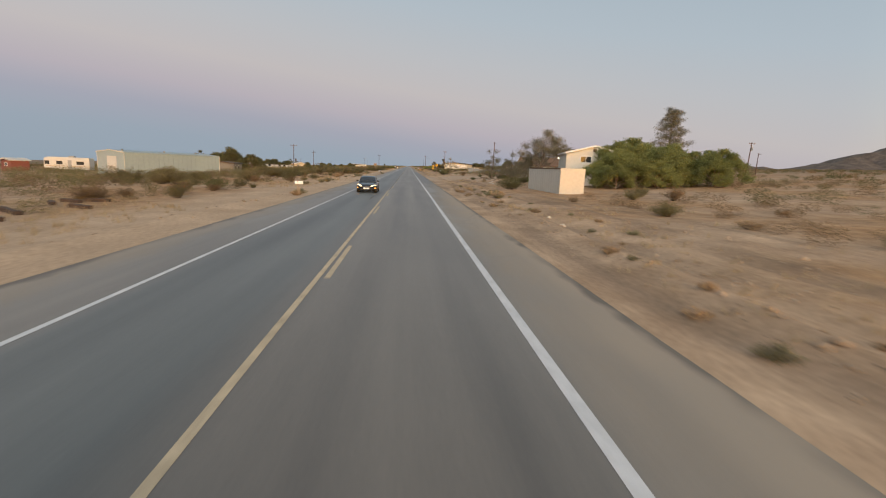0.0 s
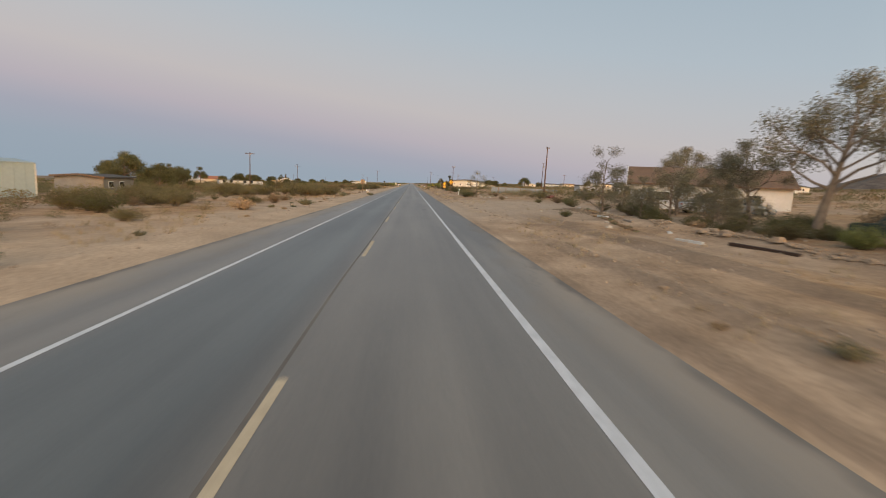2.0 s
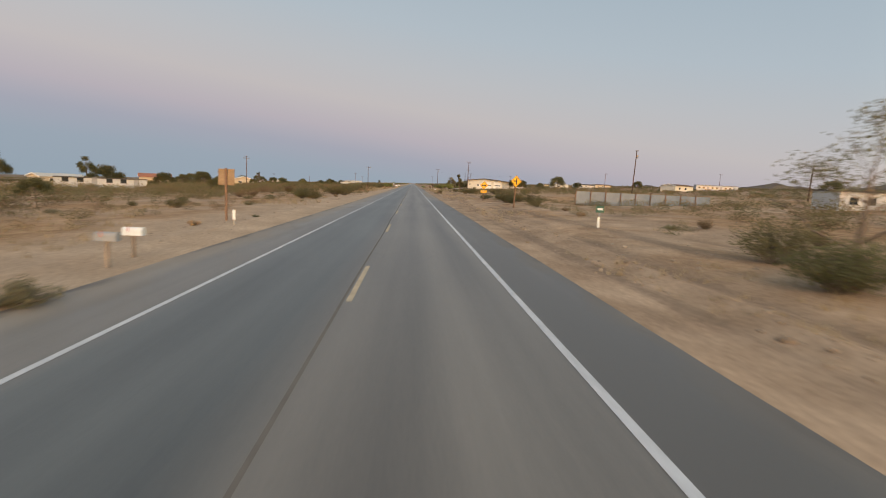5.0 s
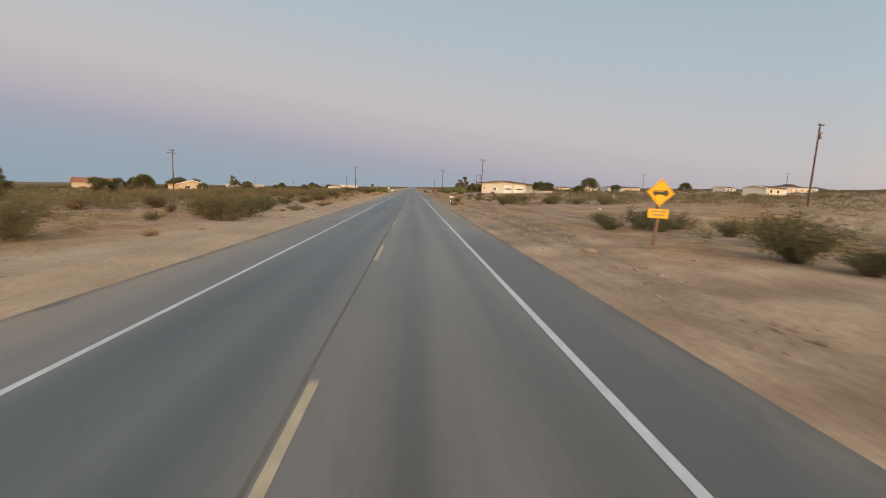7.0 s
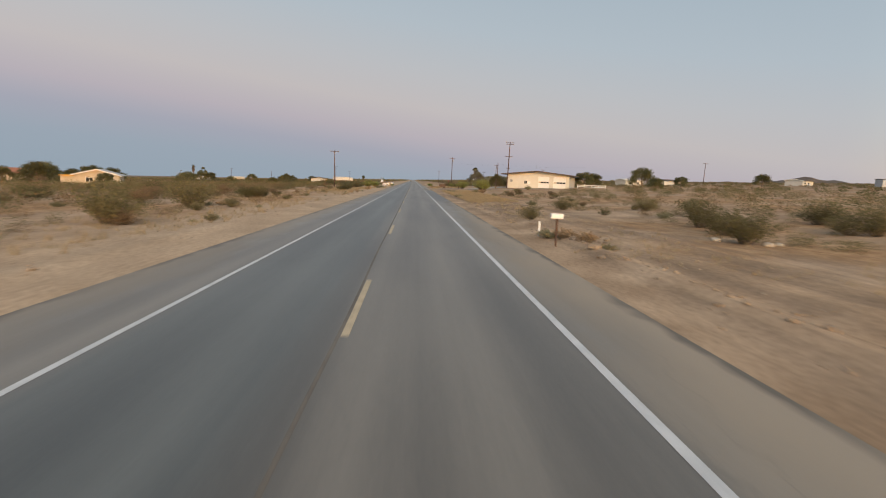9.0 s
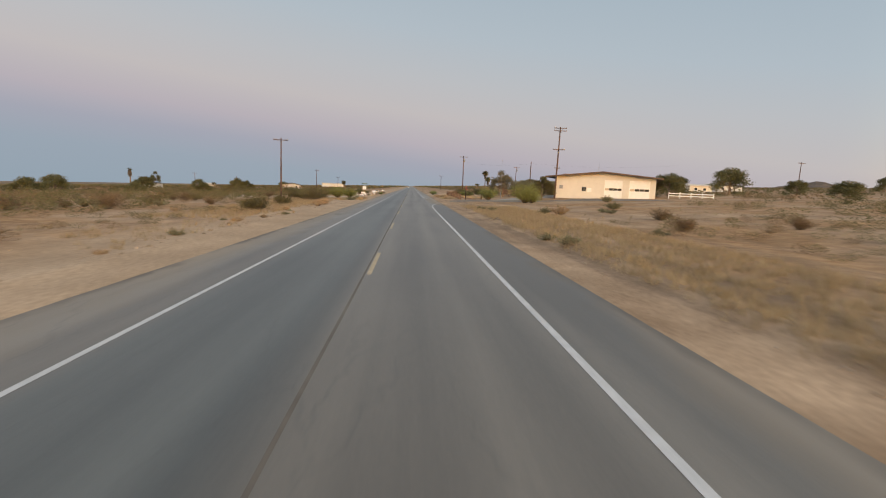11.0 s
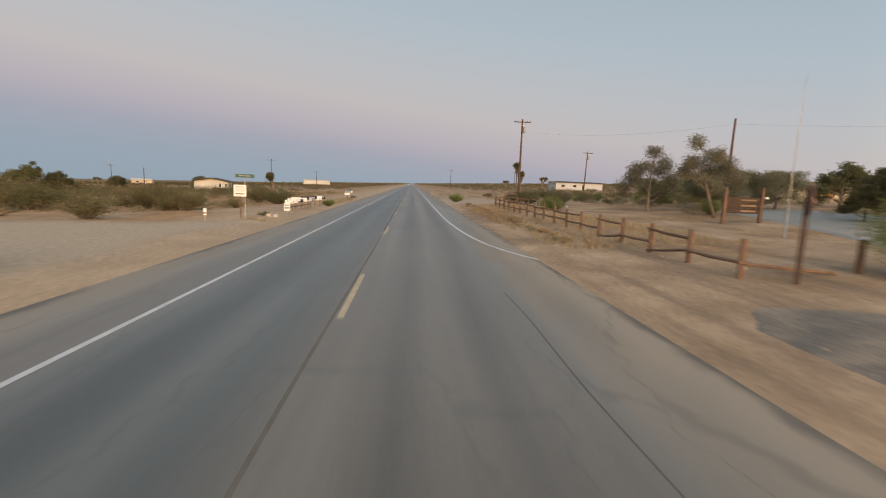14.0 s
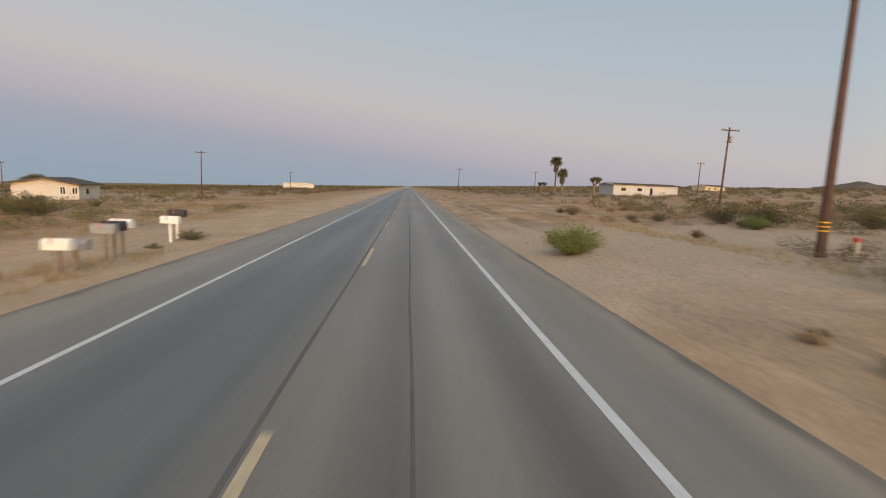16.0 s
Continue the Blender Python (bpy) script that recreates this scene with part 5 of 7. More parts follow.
# ---- utility poles ----
def utility_pole(x, y, top, lean=0.0, arms=((0.4, 2.4),), turn=0.0, r=0.15, can=False, bands=False, dark=True, label="tall wooden utility pole with a crossarm", near=True):
    z0 = flat_ground(x, y)
    h = top - z0
    root = thing("utility_pole", label, "utility pole", "utility poles")
    part("shaft", rod((0, 0, -0.6), (0, 0, h), r, 10, r * 0.62), POLE_WOOD, root)
    for drop, w in arms:
        part("crossarm", one_box(-w / 2, w / 2, -r - 0.10, -r + 0.02, h - drop - 0.06, h - drop + 0.06), POLE_WOOD, root)
        for k in (-0.94, -0.6, 0.6, 0.94) if w > 1.8 else (-0.9, 0.9):
            c = k * w / 2
            part("insulator", tube(bmesh.new(), [(c, -r - 0.04, h - drop + 0.06), (c, -r - 0.04, h - drop + 0.12), (c, -r - 0.04, h - drop + 0.20), (c, -r - 0.04, h - drop + 0.25)], [0.02, 0.055, 0.06, 0.03], 8), GREY_PAINT, root)
        if w > 1.8:
            for s in (-1, 1):
                part("brace", rod((s * 0.55, -r - 0.04, h - drop - 0.04), (0, -r - 0.04, h - drop - 0.55), 0.018, 5), STEEL, root)
    if can:
        part("transformer", tube(bmesh.new(), [(0.32, 0, h - 1.95), (0.32, 0, h - 1.9), (0.32, 0, h - 1.15), (0.32, 0, h - 1.08)], [0.16, 0.2, 0.2, 0.1], 12), GREY_PAINT, root, "grey transformer can")
    if bands:
        for k in range(3):
            part("marker_band", rod((0, 0, 1.0 + 0.16 * k), (0, 0, 1.05 + 0.16 * k), r * 0.985 + 0.008, 12), SIGN_YELLOW, root, "yellow reflective band")
    root.matrix_world = pose(x, y, z0, 0, lean, turn)
    return root


utility_pole(27.0, 142.8, 10.6, 0.6, arms=((0.25, 0.7),), can=False, label="leaning wooden utility pole with a short bracket")
utility_pole(-40.3, 180, 8.5, 0.2, label="grey wooden utility pole with one crossarm")
utility_pole(-57.5, 305.7, 9.3, 0, arms=((0.25, 1.2), (0.9, 2.4)), label="grey wooden utility pole with two crossarms")
utility_pole(54.5, 245, 13.1, 1.2, arms=((0.2, 0.8),), can=True, label="leaning wooden utility pole with a transformer")
utility_pole(29.9, 383.6, 15.2, 1.0, arms=((0.25, 2.4), (0.75, 2.4), (4.4, 2.3), (8.0, 1.1)), turn=-8, r=0.19, can=False, label="tall leaning wooden utility pole with several crossarms")
utility_pole(16.8, 435.8, 12.3, -0.3, arms=((0.45, 2.4),), r=0.18, can=True, bands=True, label="tall reddish wooden utility pole with yellow bands")
utility_pole(-21.1, 372.4, 9.75, 0.3, label="dark wooden utility pole with one crossarm")
utility_pole(-46.6, 534, 8.75, 0.5, label="wooden utility pole with one crossarm")
utility_pole(31.5, 411.2, 9.9, 0.6, arms=(), label="bare wooden pole without crossarms")
utility_pole(42.65, 480, 11.8, 1.4, can=True, label="wooden utility pole with a transformer")
utility_pole(88, 557.6, 13, 0.5)
utility_pole(82, 108.7, 11.5, 2.5, arms=((0.3, 1.4),), can=True, label="leaning wooden utility pole")
utility_pole(108, 140, 11.0, 1.0, arms=((0.3, 1.4),))
utility_pole(125.4, 435.7, 14.9, 0.5)
utility_pole(185.4, 409.4, 17, 0.0)
utility_pole(72, 212.9, 8.8, 0.5, arms=(), label="thin bare wooden pole")
utility_pole(-125, 578, 5.3, 0)
utility_pole(-81, 520.5, 3.9, 0, arms=(), label="thin bare wooden pole")
utility_pole(60, 640, 11.5, 0.5)
utility_pole(-52, 640, 7.0, 0.5)
utility_pole(20, 600, 10, 0.5)
# antenna by the station
root = thing("antenna_mast", "thin grey metal antenna mast", "antenna")
part("base_post", rod((0, 0, -0.3), (0, 0, 1.4), 0.06, 8), GREY_PAINT, root, "grey base post")
part("whip", rod((0, 0, 1.4), (0.05, 0, 8.0), 0.03, 6, 0.01), STEEL, root)
root.matrix_world = pose(20, 389.5, flat_ground(20, 389.5))


def wire(a, b, sag):
    pts = [tuple(Vector(a).lerp(Vector(b), k / 14) - Vector((0, 0, sag * 4 * (k / 14) * (1 - k / 14)))) for k in range(15)]
    return tagged(part("overhead_wire", tube(bmesh.new(), pts, [0.0045] * 15, 4), BLACK), "thin black overhead wire between poles", "wire")


wire((16.8, 435.8, 10.6), (31.6, 411.2, 9.4), 0.8)
wire((31.6, 411.2, 9.4), (58, 389, 9.0), 0.6)


# ---- buildings ----
def window(parent, x0, x1, z0, z1, y, frame_mat, sill=True, name="window"):
    """A framed pane on a wall that faces -y at the given y."""
    w = part(name, box(box(box(box(bmesh.new(), x0, x0 + 0.07, y - 0.05, y + 0.05, z0, z1), x1 - 0.07, x1, y - 0.05, y + 0.05, z0, z1), x0 + 0.07, x1 - 0.07, y - 0.05, y + 0.05, z1 - 0.07, z1), x0 + 0.07, x1 - 0.07, y - 0.05, y + 0.05, z0, z0 + 0.07), frame_mat, parent)
    m = (x0 + x1) / 2
    part("mullion", one_box(m - 0.03, m + 0.03, y - 0.045, y + 0.03, z0 + 0.07, z1 - 0.07), frame_mat, w)
    part("pane", one_box(x0 + 0.07, m - 0.03, y - 0.025, y + 0.03, z0 + 0.07, z1 - 0.07), DARK_GLASS, w)
    part("pane", one_box(m + 0.03, x1 - 0.07, y - 0.025, y + 0.03, z0 + 0.07, z1 - 0.07), DARK_GLASS, w)
    return w


def gable_house(name, label, half, length, eave, peak, wall, roof, over=0.5, thick=0.16, windows=(), doors=(), side_windows=(), vent=False, fascia=None, cat="house"):
    """Gable ends face -y and +y, the ridge runs along y; the front lies at y = 0."""
    root = thing(name, label, cat)
    part("wall", prism(bmesh.new(), [(-half, -0.3), (half, -0.3), (half, eave), (0, peak), (-half, eave)], 0, length), wall, root)
    s = (peak - eave) / half
    for sg in (-1, 1):
        e = half + over
        o = [(0, peak + 0.01), (sg * e, eave - s * over + 0.01), (sg * e, eave - s * over + thick), (0, peak + thick)]
        part("roof", prism(bmesh.new(), o, -over, length + over), roof, root)
        f = [(0, peak - 0.06), (sg * e, eave - s * over - 0.08), (sg * e, eave - s * over + thick + 0.02), (0, peak + thick + 0.02)]
        part("fascia", prism(bmesh.new(), f, -over - 0.05, -over - 0.005), fascia or WHITE_PAINT, root)
    for x0, x1, z0, z1 in windows:
        window(root, x0, x1, z0, z1, 0.0, WHITE_PAINT)
    for x0, x1, z0, z1, m in doors:
        d = part("door", one_box(x0, x1, -0.06, 0.04, z0, z1), m, root)
        part("handle", one_box(x1 - 0.16, x1 - 0.10, -0.11, -0.06, (z0 + z1) / 2 - 0.08, (z0 + z1) / 2 + 0.06), STEEL, d)
    for sg, y0, y1, z0, z1 in side_windows:
        w = part("window", one_box(sg * half - 0.05, sg * half + 0.05, y0, y1, z0, z1), WHITE_PAINT, root)
        part("pane", one_box(sg * half - 0.07, sg * half + 0.07, y0 + 0.08, y1 - 0.08, z0 + 0.08, z1 - 0.08), DARK_GLASS, w)
    if vent:
        part("vent", one_box(-0.25, 0.25, -0.05, 0.03, peak - 0.75, peak - 0.3), BROWN_ROOF, root)
    return root


def ground_at(root, x, y, turn=0.0, dz=0.0):
    root.matrix_world = pose(x, y, flat_ground(x, y) + dz, 0, 0, turn)
    return root


# two-storey house behind the container
h = gable_house("house", "cream two-storey house with a low gable roof", 3.7, 8.6, 4.3, 5.25, CREAM_WALL, BROWN_ROOF, over=0.25, thick=0.12,
                windows=((-1.85, -0.35, 3.0, 3.9), (1.5, 2.7, 2.9, 3.85)), vent=True)
# thin grey slab gives the lower side wall its shade as colour
part("lower_storey", one_box(-3.78, -3.705, 0.3, 8.4, -0.2, 1.9), GREY_WALL, h, "lower side wall with its shade coloured grey")
part("eave_trim", one_box(-4.0, -3.96, -0.25, 8.85, 4.18, 4.36), WHITE_PAINT, h)
lamp_mat = bpy.data.materials.new("lit_bulb"); lamp_mat.use_nodes = True
lamp_mat.node_tree.nodes["Principled BSDF"].inputs["Emission Color"].default_value = (1, 0.85, 0.6, 1)
lamp_mat.node_tree.nodes["Principled BSDF"].inputs["Emission Strength"].default_value = 2.5
pl = part("porch_light", tube(bmesh.new(), [(-3.85, 8.2, 3.62), (-3.85, 8.2, 3.67), (-3.85, 8.2, 3.8), (-3.85, 8.2, 3.86)], [0.03, 0.09, 0.09, 0.03], 8), lamp_mat, h, "lit porch lamp")
ground_at(h, 26.85, 63.3, -11)
# long low house with a brown roof
h = gable_house("house", "long white single-storey house with a brown shingle roof", 3.6, 15.0, 2.85, 4.55, WHITE_WALL, BROWN_ROOF, over=0.45,
                windows=(), side_windows=((1, 2.5, 4.0, 1.0, 2.0), (1, 7.0, 8.6, 0.9, 2.0), (1, 11, 12.4, 1.0, 2.0)), fascia=WHITE_PAINT)
h.matrix_world = pose(27.12, 106.66, flat_ground(27, 105), 0, 0, -115)
# pale green metal shed
h = gable_house("metal_shed", "long pale grey-green sheet-metal shed with a white roller door", 3.85, 20.5, 4.0, 4.4, PANEL_GREEN, PANEL_GREEN, over=0.06, thick=0.06,
                doors=((-0.9, 1.7, 0.0, 3.3, WHITE_WALL),), fascia=WHITE_METAL, cat="shed")
for k in range(20):
    part("rib", one_box(3.85, 3.89, 0.5 + k, 0.56 + k, 0.0, 3.94), PANEL_GREEN, h)
for x in (-3.85, 3.75):
    part("corner_trim", one_box(x, x + 0.14, -0.02, -0.002, 0.0, 3.95), WHITE_METAL, h)
part("end_trim", one_box(3.852, 3.9, 20.36, 20.5, 0.0, 3.95), WHITE_METAL, h)
for x, y in ((1.5, 1.2), (1.5, 16.5), (2.0, 9.0)):
    part("roof_vent", tube(bmesh.new(), [(x, y, 4.1), (x, y, 4.5), (x, y, 4.62)], [0.16, 0.16, 0.28], 10), GREY_PAINT, h)
ground_at(h, -52.0, 90.8, -27.5)
# small grey house by the trees
WEATHERED = material("weathered_boards", (0.17, 0.15, 0.13), (0.26, 0.235, 0.205), 0.9, 0.9, bump=0.006)
h = gable_house("house", "low weathered house with a flat brown roof", 3.0, 10, 2.3, 2.6, WEATHERED, DARK_ROOF, over=0.4, fascia=BROWN_ROOF, side_windows=((1, 1.5, 3, 0.9, 1.8), (1, 5, 6.5, 0.9, 1.8)))
ground_at(h, -44.5, 122, 8)
# beige gable house, left
h = gable_house("house", "beige stucco gable house among desert scrub", 4.6, 10.0, 2.6, 3.9, TAN_WALL, GREY_WALL, over=0.6, windows=((-2.4, -0.8, 0.9, 2.0),), side_windows=((1, 2, 3.4, 0.9, 1.9),))
part("lean_to", one_box(-7.6, -4.62, 1.5, 6.0, -0.2, 2.2), TAN_WALL, h)
part("awning", one_box(-7.9, -4.64, 0.9, 6.2, 2.22, 2.34), SIGN_YELLOW, h, "yellow awning")
ground_at(h, -77.5, 361.0, 24, -0.3)
h = gable_house("house", "salmon house with a red clay tile roof", 6.0, 15.0, 2.7, 4.4, TAN_WALL, RED_ROOF, over=0.7, windows=((-3, -1.4, 0.9, 2.0), (1.4, 3, 0.9, 2.0)))
h.matrix_world = pose(-150, 408, flat_ground(-143, 400), 0, 0, -62)
# white house with a dark roof, left
h = gable_house("house", "white stucco house with a dark low gable roof", 3.8, 8.0, 2.35, 3.1, WHITE_WALL, DARK_ROOF, over=0.55, thick=0.14, fascia=DARK_ROOF,
                windows=((1.6, 2.3, 0.95, 2.0), (3.0, 3.7, 0.95, 2.0)), side_windows=((1, 2.2, 3.4, 0.9, 1.9), (-1, 2, 3.2, 0.9, 1.9)))
ground_at(h, -47.6, 487.5, 14, -0.2)
h = gable_house("house", "small white house with a flat dark roof", 4.0, 7, 2.2, 2.5, WHITE_WALL, DARK_ROOF, over=0.4, windows=((-2.5, -1.2, 0.8, 1.8), (1, 2.4, 0.8, 1.8)))
ground_at(h, -121, 517, -10)
# long white building far off
h = gable_house("warehouse", "long white warehouse far away", 4.0, 20, 2.9, 3.4, WHITE_WALL, WHITE_METAL, over=0.2)
h.matrix_world = pose(-84, 752, flat_ground(-74, 750) + 0.5, 0, 0, -75)
# flat-roofed house far right
h = gable_house("house", "chalky flat-roofed house on a low rise", 4.0, 18, 2.6, 2.95, DULL_METAL, DARK_ROOF, over=0.5, windows=(), side_windows=((1, 2, 3.6, 0.9, 1.9), (1, 6.5, 8, 0.9, 1.9), (1, 10, 11, 0.0, 2.0)))
h.matrix_world = pose(53.5, 543, flat_ground(56, 540) + 0.3, 0, 0, -86)
for x, y, L, wall, roof, t in ((118, 470, 14, WHITE_WALL, DARK_ROOF, -70), (150, 520, 14, TAN_WALL, BROWN_ROOF, -80), (96, 452, 10, WHITE_METAL, WHITE_METAL, -75), (178, 450, 12, WHITE_WALL, DARK_ROOF, -60), (110, 330, 12, CREAM_WALL, BROWN_ROOF, -65), (130, 210, 12, WHITE_WALL, DARK_ROOF, -60), (160, 250, 14, WHITE_METAL, WHITE_METAL, -70), (140, 640, 14, TAN_WALL, DARK_ROOF, -70)):
    h = gable_house("house", "small pale single-storey desert house far off", 3.6, L, 2.5, 3.1, wall, roof, over=0.4, side_windows=((1, 2, 3.4, 0.9, 1.9), (1, 6, 7.4, 0.9, 1.9)))
    ground_at(h, x, y, t)
h = gable_house("house", "long low house with a brown roof behind the station", 3.4, 13, 2.4, 3.2, TAN_WALL, BROWN_ROOF, over=0.7, fascia=BROWN_ROOF, side_windows=((1, 2, 3.6, 0.9, 1.9), (1, 7, 8.6, 0.9, 1.9)))
h.matrix_world = pose(54.0, 436.5, flat_ground(56, 434) - 0.3, 0, 0, -100)
for x, y, t in ((-95, 260, -30), (-120, 300, -60), (-140, 620, -70)):
    h = gable_house("house", "small pale desert house among scrub far off", 3.2, 9, 2.1, 2.8, TAN_WALL, WHITE_METAL, over=0.3, side_windows=((1, 2, 3.4, 0.9, 1.7),))
    ground_at(h, x, y, t)



def mobile_home(x, y, length, turn, high=2.7, label="white single-wide mobile home with dark windows", dz=0.0):
    root = thing("mobile_home", label, "mobile home")
    part("body", one_box(0, length, 0, 3.4, 0.35, high, bevel=0.05), DULL_METAL, root)
    part("skirt", one_box(0.05, length - 0.05, 0.05, 3.35, -0.3, 0.35), GREY_PAINT, root)
    part("roof", prism(bmesh.new(), [(-0.15, high + 0.002), (length + 0.15, high + 0.002), (length + 0.1, high + 0.14), (-0.1, high + 0.14)], -0.2, 3.6), DARK_ROOF, root)
    k, i = 1.2, 0
    while k < length - 1.6:
        if i % 3 == 2:
            part("door", one_box(k, k + 0.9, -0.05, 0.02, 0.45, 2.35), GREY_PAINT, root)
        else:
            w = part("window", one_box(k, k + 1.1, -0.04, 0.02, 1.25, 2.15), GREY_PAINT, root)
            part("pane", one_box(k + 0.07, k + 1.03, -0.055, 0.02, 1.32, 2.08), DARK_GLASS, w)
        k += 2.3
        i += 1
    root.matrix_world = pose(x, y, flat_ground(x, y) + dz, 0, 0, turn)
    return root


mobile_home(47.4, 180.5, 13, 4, dz=-0.6)
mobile_home(67.5, 182, 7.5, 6, 2.5, dz=-0.7)
mobile_home(-66, 226, 15, 32, 2.1, "white travel trailer with a bright roof behind scrub")
mobile_home(158, 388, 22, -10, 3.0)


def motorhome(x, y, turn):
    root = thing("motorhome", "white motorhome with dark windows behind scrub", "motorhome")
    side_ = [(0, 0.75), (0, 2.55), (0.25, 2.95), (0.9, 3.1), (8.2, 3.1), (8.4, 2.95), (8.4, 0.55), (1.6, 0.55), (1.35, 0.75)]
    part("body", prism(bmesh.new(), side_, 0, 2.4), WHITE_WALL, root)
    part("roof_unit", one_box(4.2, 5.3, 0.7, 1.6, 3.102, 3.4, bevel=0.06), GREY_PAINT, root)
    part("stripe", one_box(0.4, 8.3, -0.012, -0.002, 1.15, 1.3), TAN_WALL, root, "tan stripe")
    for a, b, c_, d in ((0.15, 1.0, 1.55, 2.3), (2.3, 3.4, 1.6, 2.3), (6.0, 7.4, 1.6, 2.3)):
        w = part("window", one_box(a, b, -0.03, -0.002, c_, d), BLACK, root)
        part("pane", one_box(a + 0.05, b - 0.05, -0.045, -0.031, c_ + 0.05, d - 0.05), DARK_GLASS, w)
    part("door", one_box(4.4, 5.1, -0.025, -0.002, 0.65, 2.5), GREY_PAINT, root)
    for wx in (1.5, 6.3):
        for wy in (0.15, 2.25):
            t = part("wheel", tube(bmesh.new(), [(wx, wy - 0.12, 0.4), (wx, wy + 0.12, 0.4)], [0.4, 0.4], 16), RUBBER, root, "black tyre")
            part("rim", tube(bmesh.new(), [(wx, wy - 0.13, 0.4), (wx, wy + 0.13, 0.4)], [0.2, 0.2], 12), STEEL, t)
    root.matrix_world = pose(x, y, flat_ground(x, y), 0, 0, turn)


motorhome(-75.4, 107.5, 10)
h = gable_house("hut", "small red-brown hut with a pale roof behind scrub", 2.0, 3.2, 2.2, 2.6, FADED_RED, WHITE_METAL, over=0.3, fascia=WHITE_METAL, windows=((-0.6, 0.6, 1.0, 1.8),), cat="hut")
ground_at(h, -81.8, 106.0, -30)


# fire station
def fire_station():
    root = thing("fire_station", "cream fire station with two white roller doors", "building")
    W, D, eave, peak = 18.9, 13.0, 4.0, 4.95
    m = W / 2 - 0.2
    doors = ((9.6, 12.95), (14.2, 17.9))
    # front wall in pieces round the doors
    segs = [(0.0, doors[0][0]), (doors[0][1], doors[1][0]), (doors[1][1], W)]

    def roofline(x):
        return eave + (peak - eave) * (x / m if x < m else (W - x) / (W - m))
    for a, b in segs:
        o = [(a, -0.3), (b, -0.3), (b, roofline(b))] + ([(m, peak)] if a < m < b else []) + [(a, roofline(a))]
        part("wall", prism(bmesh.new(), o, 0, 0.3), CREAM_WALL, root)
    for a, b in doors:
        o = [(a, 3.55), (b, 3.55), (b, roofline(b))] + ([(m, peak)] if a < m < b else []) + [(a, roofline(a))]
        part("wall", prism(bmesh.new(), o, 0, 0.3), CREAM_WALL, root)
        d = part("garage_door", one_box(a + 0.003, b - 0.003, 0.12, 0.2, 0.0, 3.545), WHITE_PAINT, root, "white sectional roller door")
        for k in range(5):
            z = 0.03 + 0.7 * k
            if k == 2:
                n = 4
                w = (b - a - 0.2) / n
                for j in range(n):
                    part("pane", one_box(a + 0.12 + j * w, a + 0.06 + (j + 1) * w, 0.09, 0.115, z + 0.12, z + 0.56), DARK_GLASS if j else TAN_WALL, d)
            else:
                part("panel", one_box(a + 0.06, b - 0.06, 0.095, 0.118, z + 0.03, z + 0.66, bevel=0.008), WHITE_PAINT, d)
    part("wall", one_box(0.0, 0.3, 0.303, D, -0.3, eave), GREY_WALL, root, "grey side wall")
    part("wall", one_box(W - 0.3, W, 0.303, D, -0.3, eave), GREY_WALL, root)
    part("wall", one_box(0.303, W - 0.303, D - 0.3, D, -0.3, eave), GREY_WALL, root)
    for sg, o in ((-1, [(m, peak + 0.01), (-1.9, eave - 0.19), (-1.9, eave + 0.06), (m, peak + 0.25)]), (1, [(m, peak + 0.01), (W + 1.2, eave - 0.13), (W + 1.2, eave + 0.12), (m, peak + 0.25)])):
        part("roof", prism(bmesh.new(), o, -1.1, D + 0.8), DARK_ROOF, root)
        part("fascia", prism(bmesh.new(), [(a, b + 0.02 if i < 2 else b - 0.05) for i, (a, b) in enumerate(o)], -1.16, -1.105), BROWN_ROOF, root)
    w = window(root, 5.3, 6.2, 1.2, 2.1, 0.0, GREY_PAINT)
    part("notice", one_box(6.35, 7.2, -0.03, -0.002, 1.1, 1.9), WHITE_PAINT, root, "pale notice panel")
    part("utility_box", one_box(0.9, 1.6, -0.22, -0.002, 1.6, 2.3), GREY_PAINT, root)
    part("side_door", one_box(-0.05, 0.04, 5.0, 5.95, 0, 2.1), GREY_PAINT, root)
    part("roof_mast", rod((8.0, 4, 4.7), (8.0, 4, 7.2), 0.025, 6), STEEL, root)
    root.matrix_world = pose(30.4, 385.4, 1.6, 0, 0, -26)


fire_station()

# shipping container
root = thing("shipping_container", "cream-white steel shipping container on the sand", "container")
x0, x1, y0, y1, z0, z1 = 16.4, 18.84, 44.75, 56.9, 0.48, 3.0
core = bmesh.new()
n = 60
zig = []
for k in range(n + 1):
    y = y0 + 0.2 + (y1 - y0 - 0.4) * k / n
    zig.append((y, 0.028 if k % 4 in (1, 2) else 0.0))
for side_x, sg in ((x0, 1), (x1, -1)):
    prev = None
    for y, d in zig:
        cur = (core.verts.new((side_x + sg * (0.03 + d), y, z0 + 0.1)), core.verts.new((side_x + sg * (0.03 + d), y, z1 - 0.1)))
        if prev:
            core.faces.new((prev[0], cur[0], cur[1], prev[1]))
        prev = cur
part("side_panel", core, WHITE_METAL, root)
part("roof", one_box(x0 + 0.05, x1 - 0.05, y0 + 0.05, y1 - 0.05, z1 - 0.07, z1 - 0.03), WHITE_METAL, root)
part("floor", one_box(x0 + 0.05, x1 - 0.05, y0 + 0.05, y1 - 0.05, z0 + 0.04, z0 + 0.12), DARK_ROOF, root)
part("end_wall", one_box(x0 + 0.1, x1 - 0.1, y1 - 0.08, y1 - 0.03, z0 + 0.1, z1 - 0.1), WHITE_METAL, root)
